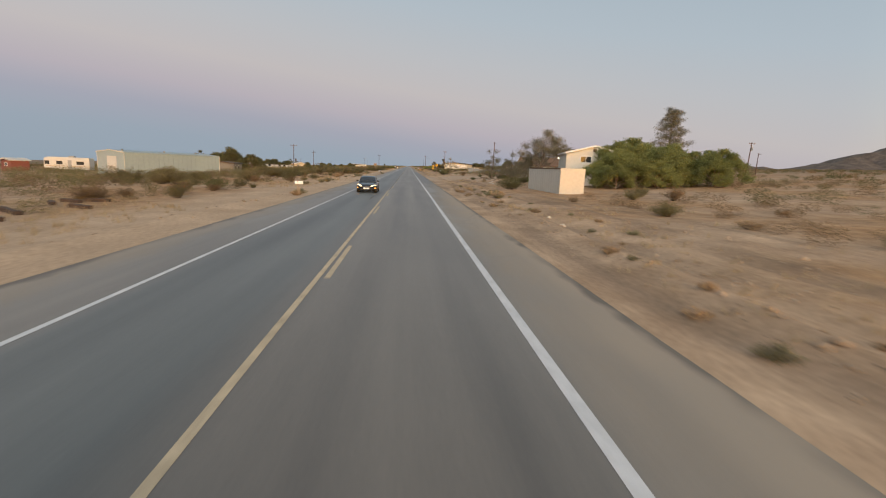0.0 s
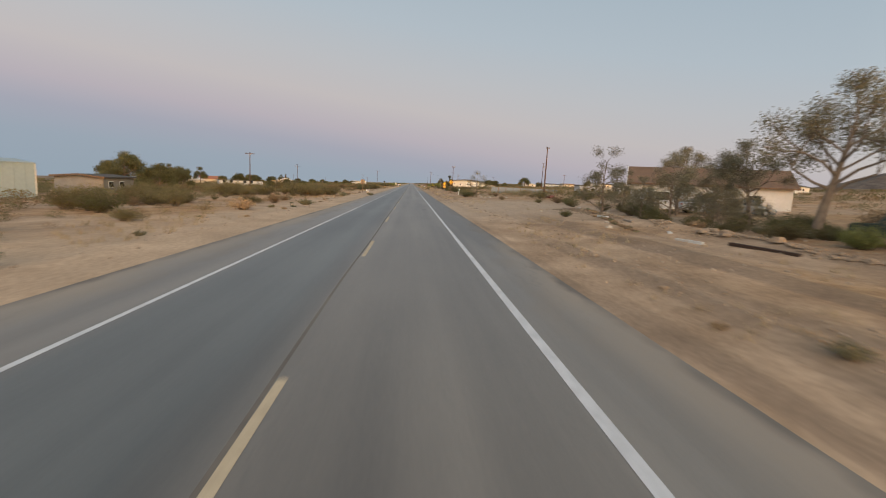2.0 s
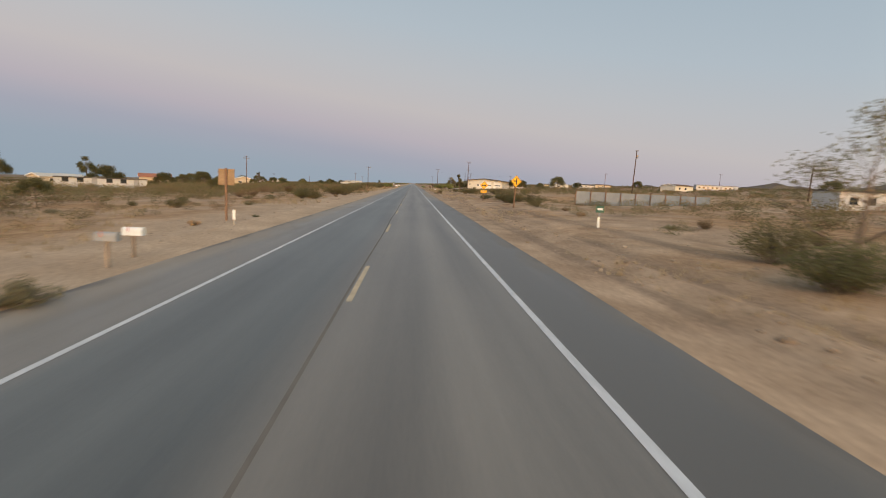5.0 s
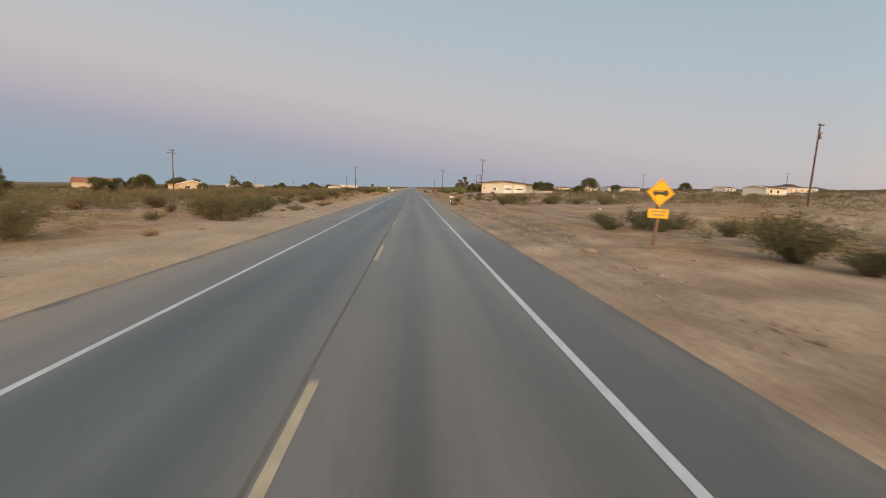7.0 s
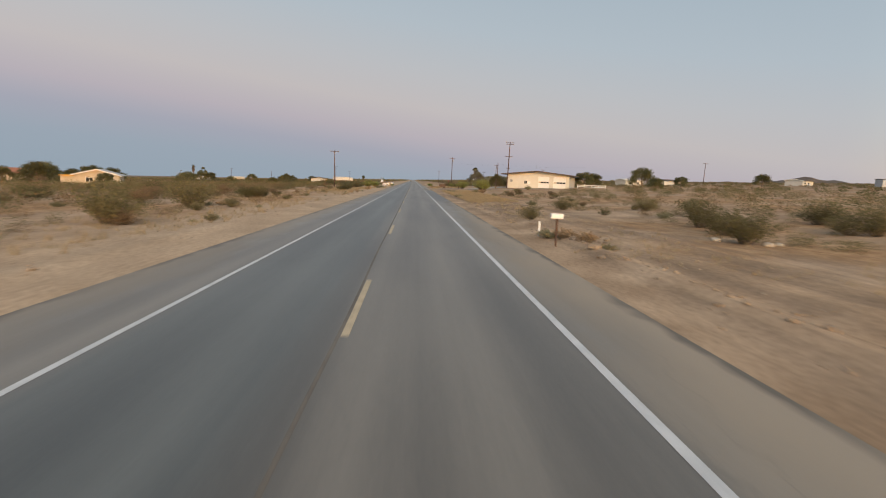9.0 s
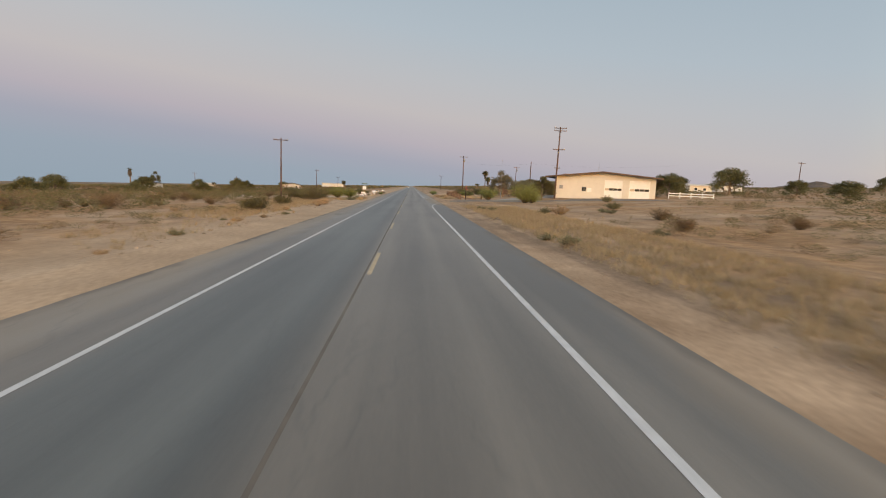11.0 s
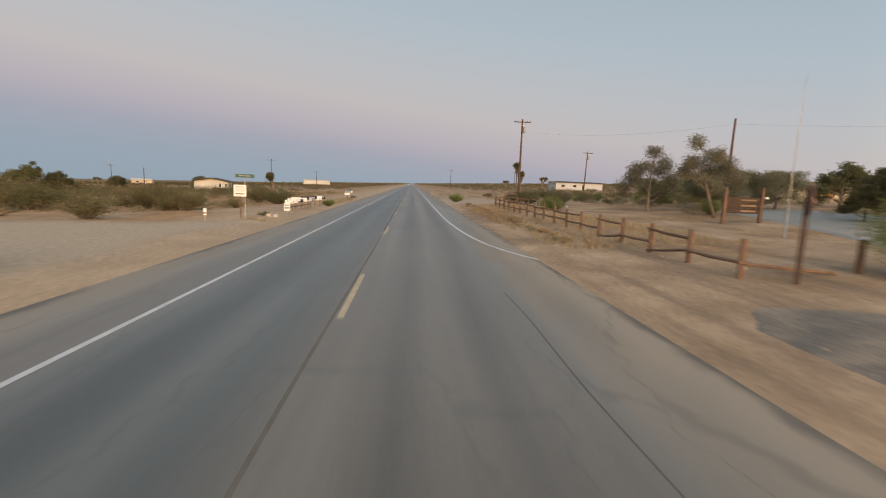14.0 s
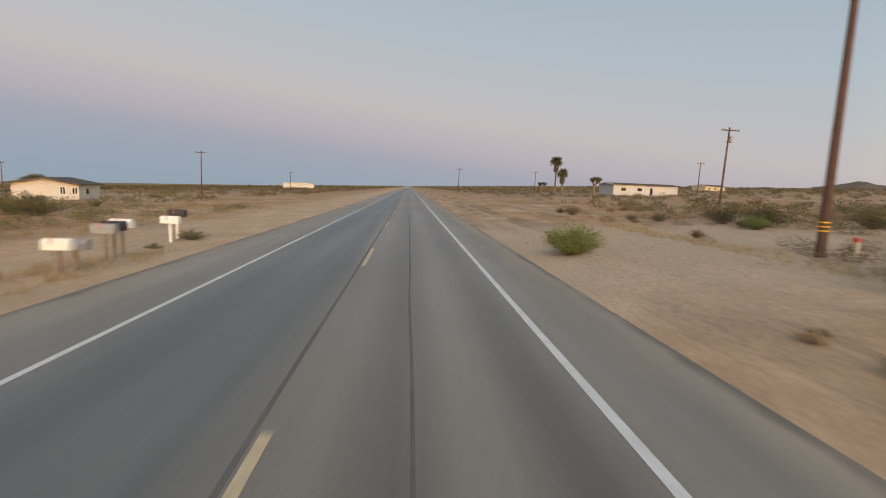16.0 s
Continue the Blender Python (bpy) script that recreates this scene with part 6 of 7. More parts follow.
for x in (x0, x1 - 0.14):
    for y in (y0, y1 - 0.16):
        part("corner_post", one_box(x, x + 0.14, y, y + 0.16, z0, z1, bevel=0.01), WHITE_METAL, root)
    part("top_rail", one_box(x, x + 0.10, y0 + 0.163, y1 - 0.163, z1 - 0.12, z1 - 0.005), BROWN_ROOF if x == x0 else WHITE_METAL, root)
    part("bottom_rail", one_box(x, x + 0.10, y0 + 0.163, y1 - 0.163, z0, z0 + 0.14), WHITE_METAL, root)
for y in (y0, y1 - 0.14):
    part("end_rail", one_box(x0 + 0.143, x1 - 0.143, y, y + 0.12, z1 - 0.12, z1 - 0.005), WHITE_METAL, root)
    part("end_sill", one_box(x0 + 0.143, x1 - 0.143, y, y + 0.12, z0, z0 + 0.14), WHITE_METAL, root)
mid = (x0 + x1) / 2
for a, b in ((x0 + 0.145, mid - 0.004), (mid + 0.004, x1 - 0.145)):
    d = part("door", one_box(a, b, y0 + 0.03, y0 + 0.09, z0 + 0.145, z1 - 0.125), WHITE_METAL, root)
for x in (x0, x1 - 0.3):
    for y in (y0 + 0.2, y1 - 0.5):
        part("block", one_box(x, x + 0.3, y, y + 0.3, 0.3, z0 - 0.002), WOOD, root)

# grey sheet fence
root = thing("sheet_fence", "blue-grey corrugated sheet fence with wooden posts", "fence")
for k in range(9):
    bm = bmesh.new()
    prev = None
    for q in range(37):
        x = 2.4 * k + 0.02 + 2.34 * q / 36
        d = 0.007 * math.sin(q * math.pi / 2)
        cur = [bm.verts.new((x, d + e, z)) for e, z in ((0, 0.02), (0, 2.1), (0.012, 2.1), (0.012, 0.02))]
        if prev:
            for i in range(4):
                bm.faces.new((prev[i], prev[(i + 1) % 4], cur[(i + 1) % 4], cur[i]))
        prev = cur
    bmesh.ops.recalc_face_normals(bm, faces=bm.faces)
    part("panel", bm, GALVANISED, root)
    part("post", one_box(2.4 * k - 0.07, 2.4 * k + 0.07, -0.16, -0.03, -0.4, 2.25 + 0.08 * (k % 3)), WOOD, root)
root.matrix_world = pose(27.6, 207.5, ground_height(34, 207.5) - 0.05, 0, 0, -5)

# ---- signs, mailboxes, fence ----
OLD_POST = material("bleached_post_wood", (0.20, 0.155, 0.12), (0.34, 0.275, 0.215), 0.35, 0.9, bump=0.004, fine=20, jitter=0.25)
PALE_INK = material("sun_bleached_ink", (0.30, 0.30, 0.31), (0.42, 0.42, 0.43), 0.3, 0.7)
DARK_WOOD = material("dark_stained_wood", (0.045, 0.028, 0.02), (0.085, 0.055, 0.04), 0.35, 0.8, bump=0.004, fine=20)
def diamond(bm, cx, cz, s, y0, y1):
    return prism(bm, [(cx, cz - s), (cx + s, cz), (cx, cz + s), (cx - s, cz)], y0, y1)


def warning_sign(x, y, zc, symbol, plaque=False, turn=-2, label="yellow diamond warning sign on a wooden post"):
    z0 = ground_height(x, y)
    root = thing("warning_sign", label, "road sign", "warning signs")
    c, s = zc - z0, 0.63
    part("post", one_box(-0.06, 0.06, 0.0, 0.12, -0.3, c + 0.35), WOOD, root)
    p = part("panel", diamond(bmesh.new(), 0, c, s, -0.025, -0.003), SIGN_YELLOW, root, "yellow reflective panel")
    bm = bmesh.new()
    t = 0.03
    for (a, b) in (((0, -1), (1, 0)), ((1, 0), (0, 1)), ((0, 1), (-1, 0)), ((-1, 0), (0, -1))):
        o, i = s - 0.05, s - 0.05 - t
        prism(bm, [(a[0] * i, c + a[1] * i), (a[0] * o, c + a[1] * o), (b[0] * o, c + b[1] * o), (b[0] * i, c + b[1] * i)], -0.029, -0.0255)
    part("border", bm, BLACK_PAINT, p)
    if symbol == "side_road":
        part("symbol", box(one_box(-0.02, 0.10, -0.03, -0.0255, c - 0.36, c + 0.36), -0.32, -0.021, -0.03, -0.0255, c - 0.04, c + 0.08), BLACK_PAINT, p, "black side-road symbol")
    else:
        # a fire engine seen from the side
        bm = prism(bmesh.new(), [(-0.36, c - 0.09), (0.36, c - 0.09), (0.36, c + 0.04), (0.27, c + 0.12), (0.12, c + 0.12), (0.1, c + 0.05), (-0.36, c + 0.05)], -0.03, -0.0255)
        for wx in (-0.22, 0.23):
            prism(bm, [(wx + 0.07 * math.cos(a * math.pi / 5), c - 0.10 + 0.07 * math.sin(a * math.pi / 5)) for a in range(10)], -0.0305, -0.0255)
        part("symbol", bm, BLACK_PAINT, p, "black fire engine symbol")
        part("ladder", one_box(-0.36, 0.10, -0.03, -0.0255, c + 0.075, c + 0.10), BLACK_PAINT, p)
    if plaque:
        q = part("plaque", one_box(-0.46, 0.46, -0.025, -0.003, c - 1.13, c - 0.72, bevel=0.01), SIGN_YELLOW, root, "small yellow plaque")
        for k, w in enumerate((0.34, 0.28)):
            part("lettering_bar", one_box(-w, w, -0.029, -0.0255, c - 0.86 - 0.16 * k, c - 0.79 - 0.16 * k), TUMBLE, q)
    root.matrix_world = pose(x, y, z0, 0, 1.5, turn)


warning_sign(12.25, 182.7, 3.32, "side_road", turn=14)
warning_sign(12.05, 204.3, 2.78, "engine", plaque=True, label="yellow fire engine warning sign with plaque")


def mailbox(x, y, top, paint, post=None, turn=0.0, group="roadside mailboxes", label="", size=1.0, tilt=0.0):
    """A rounded box on a post; its door looks at the road."""
    z0 = ground_height(x, y)
    h = top - z0
    names = {WHITE_PAINT.name: "white", BLACK_PAINT.name: "black", GREY_PAINT.name: "grey"}
    root = thing("mailbox", label or names[paint.name] + " metal mailbox on a wooden post by the road", "mailbox", group)
    part("post", one_box(-0.04, 0.04, -0.04, 0.04, -0.3, h - 0.26 * size), OLD_POST if post is WOOD else post or OLD_POST, root)
    w, l, t = 0.10 * size, 0.27 * size, 0.24 * size
    arch = [(-w, h - t), (w, h - t), (w, h - 0.09 * size)] + [(w * math.cos(a), h - 0.09 * size + 0.09 * size * math.sin(a)) for a in (0.5, 1.0, 1.57, 2.14, 2.64)] + [(-w, h - 0.09 * size)]
    body = part("body", prism(bmesh.new(), arch, -l, l), paint, root)
    part("door", prism(bmesh.new(), [(a * 1.06, h - t + (b - h + t) * 1.04) for a, b in arch], l + 0.001, l + 0.02), paint, body)
    part("flag", one_box(w + 0.004, w + 0.014, -0.1, -0.075, h - 0.13 * size, h + 0.02 * size), SIGN_RED, body, "small red flag")
    root.matrix_world = pose(x, y, z0, 0, tilt, turn)
    return root


mailbox(-6.75, 37.6, 1.05, WHITE_PAINT, WOOD, -90, label="white mailbox on a pale post beside the road", size=1.05)
mailbox(-7.15, 38.9, 0.95, GREY_PAINT, WOOD, -90, size=0.9)
mailbox(-6.6, 144.3, 0.95, GREY_PAINT, WOOD, -90)
mailbox(-6.9, 146.0, 0.9, WHITE_PAINT, WOOD, -90)
mailbox(7.1, 256.1, 1.42, WHITE_PAINT, POLE_WOOD, 84, size=0.9, tilt=4, label="white mailbox on a wooden post beside a dirt drive")
# by the dirt road, before the green trees
for x, y, z, m in ((-7.2, 368.9, 0.75, GREY_PAINT), (-7.15, 369.6, 0.85, WHITE_PAINT), (-7.1, 370.2, 0.95, BLACK_PAINT), (-7.05, 370.8, 1.25, WHITE_PAINT), (-6.95, 372.0, 0.95, WHITE_PAINT)):
    mailbox(x, y, z, m, WOOD, -90, size=1.15)
# the long row
row = [WHITE_PAINT, WHITE_PAINT, WHITE_PAINT, BLACK_PAINT, WHITE_PAINT, BLACK_PAINT, WHITE_PAINT, GREY_PAINT, BLACK_PAINT, WHITE_PAINT, WHITE_PAINT, GREY_PAINT, BLACK_PAINT]
for k, m in enumerate(row):
    s = k / (len(row) - 1)
    mailbox(-7.95 + 0.55 * s, 403.6 + 10.2 * s, 1.02 + 0.08 * ((k * 7) % 3 - 1), m, WOOD, -90 + (k * 13) % 11 - 5, size=1.1 + 0.12 * ((k * 5) % 3), tilt=((k * 17) % 7) - 3)
part_root = thing("mailbox_rail", "long weathered wooden rail carrying the mailboxes", "rail")
part("rail", one_box(-0.05, 0.05, 0, 6.0, 0.32, 0.42), WOOD, part_root)
for k in range(3):
    part("post", one_box(0.052, 0.14, 0.3 + 2.6 * k, 0.4 + 2.6 * k, -0.4, 0.55), WOOD, part_root)
part_root.matrix_world = pose(-8.05, 404.2, 0, 0, 0, -3)
for x, y, z, m, p_ in ((-7.35, 431.6, 0.95, WHITE_PAINT, WOOD), (-7.4, 432.3, 0.85, GREY_PAINT, WOOD), (-7.5, 433.7, 1.15, GREY_PAINT, WOOD), (-7.6, 434.3, 1.18, BLACK_PAINT, WOOD), (-7.7, 434.9, 1.2, WHITE_PAINT, WOOD), (-7.8, 438.2, 1.08, WHITE_PAINT, WHITE_PAINT), (-8.1, 439.4, 1.25, BLACK_PAINT, WHITE_PAINT)):
    mailbox(x, y, z, m, p_, -90, size=1.2)


def post_sign(name, x, y, zc, w, h, mat, label, bars=(), turn=0.0, post=STEEL, bar_mat=None):
    z0 = ground_height(x, y)
    c = zc - z0
    root = thing(name, label, "sign")
    part("post", one_box(-0.03, 0.03, 0.0, 0.05, -0.3, c + h / 2), post, root)
    p = part("panel", one_box(-w / 2, w / 2, -0.02, -0.002, c - h / 2, c + h / 2, bevel=0.004), mat, root)
    for a, b, hh, m in bars:
        part("lettering_bar", one_box(-a, a, -0.024, -0.0205, c + b - hh / 2, c + b + hh / 2), m, p)
    root.matrix_world = pose(x, y, z0, 0, 0, turn)
    return root


post_sign("notice_sign", -9.4, 397.4, 1.68, 0.76, 0.72, WHITE_PAINT, "white notice sign with red and grey lettering bars on a post",
          ((0.28, 0.23, 0.045, PALE_INK), (0.3, 0.1, 0.04, PALE_INK), (0.26, -0.02, 0.04, PALE_INK), (0.28, -0.2, 0.055, FADED_RED)), 0, WOOD)
post_sign("yard_sign", -7.45, 401, 0.55, 0.42, 0.52, WHITE_PAINT, "small white yard sign with blue-grey bars", ((0.15, 0.14, 0.07, GREY_PAINT), (0.16, -0.05, 0.12, GREY_PAINT)))
post_sign("street_sign", -9.5, 398.6, 2.6, 1.15, 0.22, SIGN_GREEN, "green street name sign on a thin post", ((0.36, 0, 0.06, GREY_PAINT),), 12)
post_sign("delineator", 12.1, 158.6, 0.85, 0.14, 0.6, WHITE_PAINT, "white roadside marker post", ())
post_sign("marker_sign", 12.25, 158.9, 1.6, 0.5, 0.4, SIGN_GREEN, "small green roadside marker sign", ((0.16, 0, 0.12, WHITE_PAINT),))
post_sign("delineator", -7.75, 156.3, 0.55, 0.14, 0.5, WHITE_PAINT, "white roadside marker post")
post_sign("delineator", 7.3, 259.6, 0.55, 0.10, 0.5, WHITE_PAINT, "white roadside marker post")
post_sign("delineator", 23.8, 240, 0.8, 0.25, 0.35, WHITE_PAINT, "small white marker on a stake")
post_sign("small_marker", -10.86, 395.76, 0.42, 0.2, 0.4, WHITE_PAINT, "small white roadside marker with a red band", ((0.09, -0.08, 0.07, FADED_RED),))
# a sign for the other lane, seen from behind
root = thing("sign_back", "grey-brown back of a road sign on a post", "road sign")
part("post", one_box(-0.05, 0.05, 0.0, 0.10, -0.3, 2.9), WOOD, root)
part("panel", one_box(-0.45, 0.45, 0.102, 0.12, 1.95, 2.85, bevel=0.01), TUMBLE, root)
root.matrix_world = pose(-9.2, 159.1, 0)
# stop sign at the station drive
root = thing("stop_sign", "faded red octagonal stop sign on a dark post", "road sign")
part("post", one_box(-0.06, 0.06, -0.06, 0.06, -0.3, 2.55), POLE_WOOD, root)
oc = part("panel", prism(bmesh.new(), [(0.38 * math.cos(math.pi * (k + 0.5) / 4), 2.15 + 0.38 * math.sin(math.pi * (k + 0.5) / 4)) for k in range(8)], -0.075, -0.052), FADED_RED, root)
oc2 = part("panel_back", prism(bmesh.new(), [(0.38 * math.cos(math.pi * (k + 0.5) / 4), 2.15 + 0.38 * math.sin(math.pi * (k + 0.5) / 4)) for k in range(8)], -0.0515, -0.0505), STEEL, root)
root.matrix_world = pose(11.3, 378.4, ground_height(11.3, 378.4), 0, 0, 55)
# carved wooden board at the station
root = thing("wooden_board_sign", "dark brown wooden board sign between two posts", "sign")
for x, top in ((0, 2.35), (2.7, 2.5)):
    part("post", one_box(x - 0.1, x + 0.1, -0.1, 0.1, -0.3, top, bevel=0.01), WOOD, root)
for k in range(3):
    b = part("plank", one_box(0.105, 2.595, -0.03, 0.03, 0.75 + 0.36 * k, 1.09 + 0.36 * k, bevel=0.008), DARK_WOOD, root)
    part("lettering_bar", one_box(1.2, 2.3, -0.036, -0.0305, 0.86 + 0.36 * k, 0.96 + 0.36 * k), TUMBLE, b)
part("cap", one_box(2.9, 3.1, -0.12, 0.12, 1.75, 1.9, bevel=0.01), WHITE_PAINT, root, "small white lamp box")
part("lamp_arm", one_box(2.805, 2.9, -0.03, 0.03, 1.78, 1.84), STEEL, root)
root.matrix_world = pose(21.95, 397.2, ground_height(22, 397.2), 0, 0, 4)

# split-rail fence along the yard
root = thing("rail_fence", "weathered brown two-rail wooden fence, sagging in places", "fence")
fx = lambda y: 10.55 + 0.0115 * (y - 384)
posts = [379.4, 382.0, 384.6, 387.2, 389.9, 392.5, 395.1, 397.8, 400.4, 403.0, 405.7, 408.3, 410.9, 413.6, 416.2, 418.8, 421.5, ]
r_ = random.Random(3)
tops = []
for y in posts:
    x, z = fx(y), ground_height(fx(y), y)
    t = r_.uniform(-0.05, 0.05)
    part("post", tube(bmesh.new(), [(x, y, z - 0.3), (x + t * 0.4, y, z + 0.6), (x + t, y + t, z + 1.12)], [0.095, 0.088, 0.08], 7), WOOD, root)
    tops.append((x, y, z))
for k, (a, b) in enumerate(zip(tops, tops[1:])):
    for lev, h in ((0, 0.42), (1, 0.88)):
        if (k, lev) in ((0, 1), (2, 1), (4, 1)):
            continue
        d0, d1 = r_.uniform(-0.06, 0.06), r_.uniform(-0.06, 0.06)
        if (k, lev) in ((1, 0), (3, 0)):
            d1 = -0.35
        m = ((a[0] + b[0]) / 2 - 0.09, (a[1] + b[1]) / 2, (a[2] + b[2]) / 2 + h + (d0 + d1) / 2 - 0.03)
        part("rail", tube(bmesh.new(), [(a[0] - 0.10, a[1] - 0.1, a[2] + h + d0), m, (b[0] - 0.10, b[1] + 0.1, b[2] + h + d1)], [0.05, 0.058, 0.048], 6), WOOD, root)
end = tops[-1]
for k in range(3):
    x, y = end[0] + 2.5 * (k + 1), end[1] + 0.2 * k
    z = ground_height(x, y)
    part("post", tube(bmesh.new(), [(x, y, z - 0.3), (x, y, z + 1.1)], [0.09, 0.08], 7), WOOD, root)
    part("rail", tube(bmesh.new(), [(x - 2.5, y - 0.2, z + 0.85), (x, y, z + 0.88)], [0.05, 0.05], 6), WOOD, root)


a, b = tops[0], (14.5, 379.9, ground_height(14.5, 379.9))
part("rail", tube(bmesh.new(), [(a[0], a[1] - 0.1, a[2] + 0.42), (12.6, 379.3, ground_height(12.6, 379.3) + 0.12), (13.4, 379.5, ground_height(13.4, 379.5) + 0.06)], [0.05, 0.055, 0.045], 6), WOOD, root)
part("post", tube(bmesh.new(), [(b[0], b[1], b[2] - 0.3), (b[0], b[1], b[2] + 1.0)], [0.11, 0.1], 8), WOOD, root)
part("post_cap", one_box(b[0] - 0.16, b[0] + 0.16, b[1] - 0.16, b[1] + 0.16, b[2] + 1.002, b[2] + 1.07, bevel=0.01), WHITE_PAINT, root, "white post cap")


# ---- small things on the ground ----
def rock(x, y, s, seed):
    bm = bmesh.new()
    bmesh.ops.create_icosphere(bm, subdivisions=2, radius=s)
    for v in bm.verts:
        v.co *= 1 + 0.35 * noise.noise(v.co * (1.4 / s) + Vector((seed, 0, 0)))
        v.co.z *= 0.65
    ob = tagged(part("rock", bm, STONE), "pale rounded stone on sand", "rock", "scattered stones")
    ob.matrix_world = pose(x, y, ground_height(x, y) + 0.15 * s)


for k, (x, y, s) in enumerate(((-7.9, 398.4, 0.22), (-7.6, 398.7, 0.2), (-8.2, 399.3, 0.15), (15.0, 143.0, 0.28), (15.7, 142.6, 0.2), (16.6, 142.8, 0.3), (18.4, 142.2, 0.2), (19.6, 141.8, 0.22), (14.2, 256.2, 0.2), (15.6, 254.9, 0.22), (16.3, 255.2, 0.18), (9.3, 24, 0.12), (8.9, 20.5, 0.14), (17.4, 432.2, 0.2), (16.2, 430.6, 0.16), (11.4, 380.6, 0.14), (11.0, 380.2, 0.12), (19.0, 420.5, 0.25), (13.7, 96, 0.14), (17.0, 95, 0.2), (19.0, 93.5, 0.25), (-10.5, 118, 0.12), (-12.8, 121, 0.14), (13.5, 80, 0.22), (15.0, 84, 0.16), (-10.8, 348, 0.14))):
    rock(x, y, s, k * 3.1)

def gravel(n, region, size, seed, label):
    """Pebbles and clods too many to count."""
    r = np.random.default_rng(seed)
    x0, x1, y0, y1 = region
    verts, faces = [], []
    for _ in range(n):
        x, y = r.uniform(x0, x1), r.uniform(y0, y1)
        if noise.noise(Vector((x * 0.5, y * 0.2, seed))) < -0.05:
            continue
        s, z = size * r.lognormal(0, 0.45), ground_height(x, y)
        i = len(verts)
        a = r.uniform(0, 6.28)
        verts += [(x + s * math.cos(a + 2.09 * k) * r.uniform(0.7, 1.2), y + s * math.sin(a + 2.09 * k), z - 0.01) for k in range(3)]
        verts += [(x + s * 0.5 * math.cos(a + 1 + 2.09 * k), y + s * 0.5 * math.sin(a + 1 + 2.09 * k), z + s * r.uniform(0.5, 0.8)) for k in range(3)]
        faces += [(i + 3, i + 4, i + 5)] + [q for k in range(3) for q in ((i + k, i + (k + 1) % 3, i + 3 + k), (i + (k + 1) % 3, i + 3 + (k + 1) % 3, i + 3 + k))]
    tagged(raw("gravel", verts, faces, GRIT), label, "gravel", kind="stuff")


def clods(n, x0, x1, y0, y1, size, seed, label):
    """Broken lumps of earth that gather in bands along the ruts."""
    r = np.random.default_rng(seed)
    verts, faces = [], []
    for _ in range(n):
        y = r.uniform(y0, y1)
        band = x0 + (x1 - x0) * (0.5 + 0.5 * noise.noise(Vector((seed, y * 0.02, 0)))) + r.normal(0, 0.55)
        if noise.noise(Vector((band * 0.8, y * 0.3, seed))) < 0.0:
            continue
        s, z, a = size * r.lognormal(0, 0.5), ground_height(band, y), r.uniform(0, 6.28)
        i = len(verts)
        for h, q in ((-0.02, 1.0), (0.35, 0.9), (0.62, 0.5)):
            verts += [(band + s * q * math.cos(a + 1.257 * k) * r.uniform(0.75, 1.15), y + s * q * math.sin(a + 1.257 * k) * r.uniform(0.75, 1.15), z + s * h * r.uniform(0.8, 1.1)) for k in range(5)]
        for lev in (0, 5):
            faces += [(i + lev + k, i + lev + (k + 1) % 5, i + lev + 5 + (k + 1) % 5, i + lev + 5 + k) for k in range(5)]
        faces.append(tuple(i + 10 + k for k in range(5)))
    tagged(raw("clods", verts, faces, CLOD), label, "clods", kind="stuff")


CLOD = material("dry_earth_clods", (0.16, 0.115, 0.08), (0.33, 0.25, 0.175), 0.4, 0.95, fine=10, bump=0.01)
clods(2400, 7.0, 10.0, 0, 360, 0.05, 91, "lumps of dry earth along the wheel ruts")
clods(500, 7.2, 9.6, 190, 262, 0.06, 92, "broken earth along the graded bank")
clods(2200, 15.4, 18.4, 64, 100, 0.065, 93, "rubble and earth on the yard's bank")
clods(500, -9.5, -7.4, 0, 360, 0.05, 94, "lumps of dry earth on the left verge")
GRIT = material("brown_gravel", (0.20, 0.15, 0.11), (0.42, 0.34, 0.26), 0.3, 0.95, leaf=False)
gravel(4200, (6.9, 14, 0, 445), 0.035, 51, "brown gravel and clods on the right verge")
gravel(3000, (-13, -7.0, 0, 445), 0.03, 52, "brown gravel and clods on the left verge")
gravel(2500, (9.5, 26, 0, 180), 0.045, 53, "scattered brown stones on the sandy lot")

OLD_POST_WOOD = material("bleached_boards", (0.24, 0.19, 0.145), (0.38, 0.31, 0.245), 0.35, 0.9, bump=0.004, fine=20)
DARK_BEAM = material("charred_beam", (0.035, 0.022, 0.016), (0.075, 0.045, 0.032), 0.35, 0.85, bump=0.004, fine=20)
# timber kerb of the yard
for k in range(7):
    ob = tagged(part("timber", one_box(-0.07, 0.07, 0, 2.3, -0.03, 0.08, bevel=0.02), WOOD), "old grey timber lying as a kerb", "timber", "kerb timbers")
    x, y = 14.2 + 0.45 * k, 78 + 2.4 * k
    ob.matrix_world = pose(x, y, ground_height(x, y) + 0.01, 0, 0, -11)
# pale boards and a dark beam lying along the yard's bank
for x, y, l, t, m in ((14.9, 72.9, 1.5, 18, WHITE_WALL), (15.3, 76.4, 0.9, -25, WHITE_WALL), (16.1, 86.5, 1.3, 10, WHITE_WALL), (15.9, 82.0, 1.8, -8, OLD_POST_WOOD), (15.9, 68.6, 3.4, 6, DARK_BEAM)):
    ob = tagged(part("board", one_box(-0.1, 0.1, 0, l, -0.04, 0.10, bevel=0.015), m), "old board lying on the dirt bank", "board", "loose boards")
    ob.matrix_world = pose(x, y, ground_height(x, y) + 0.03, 0, 0, t)
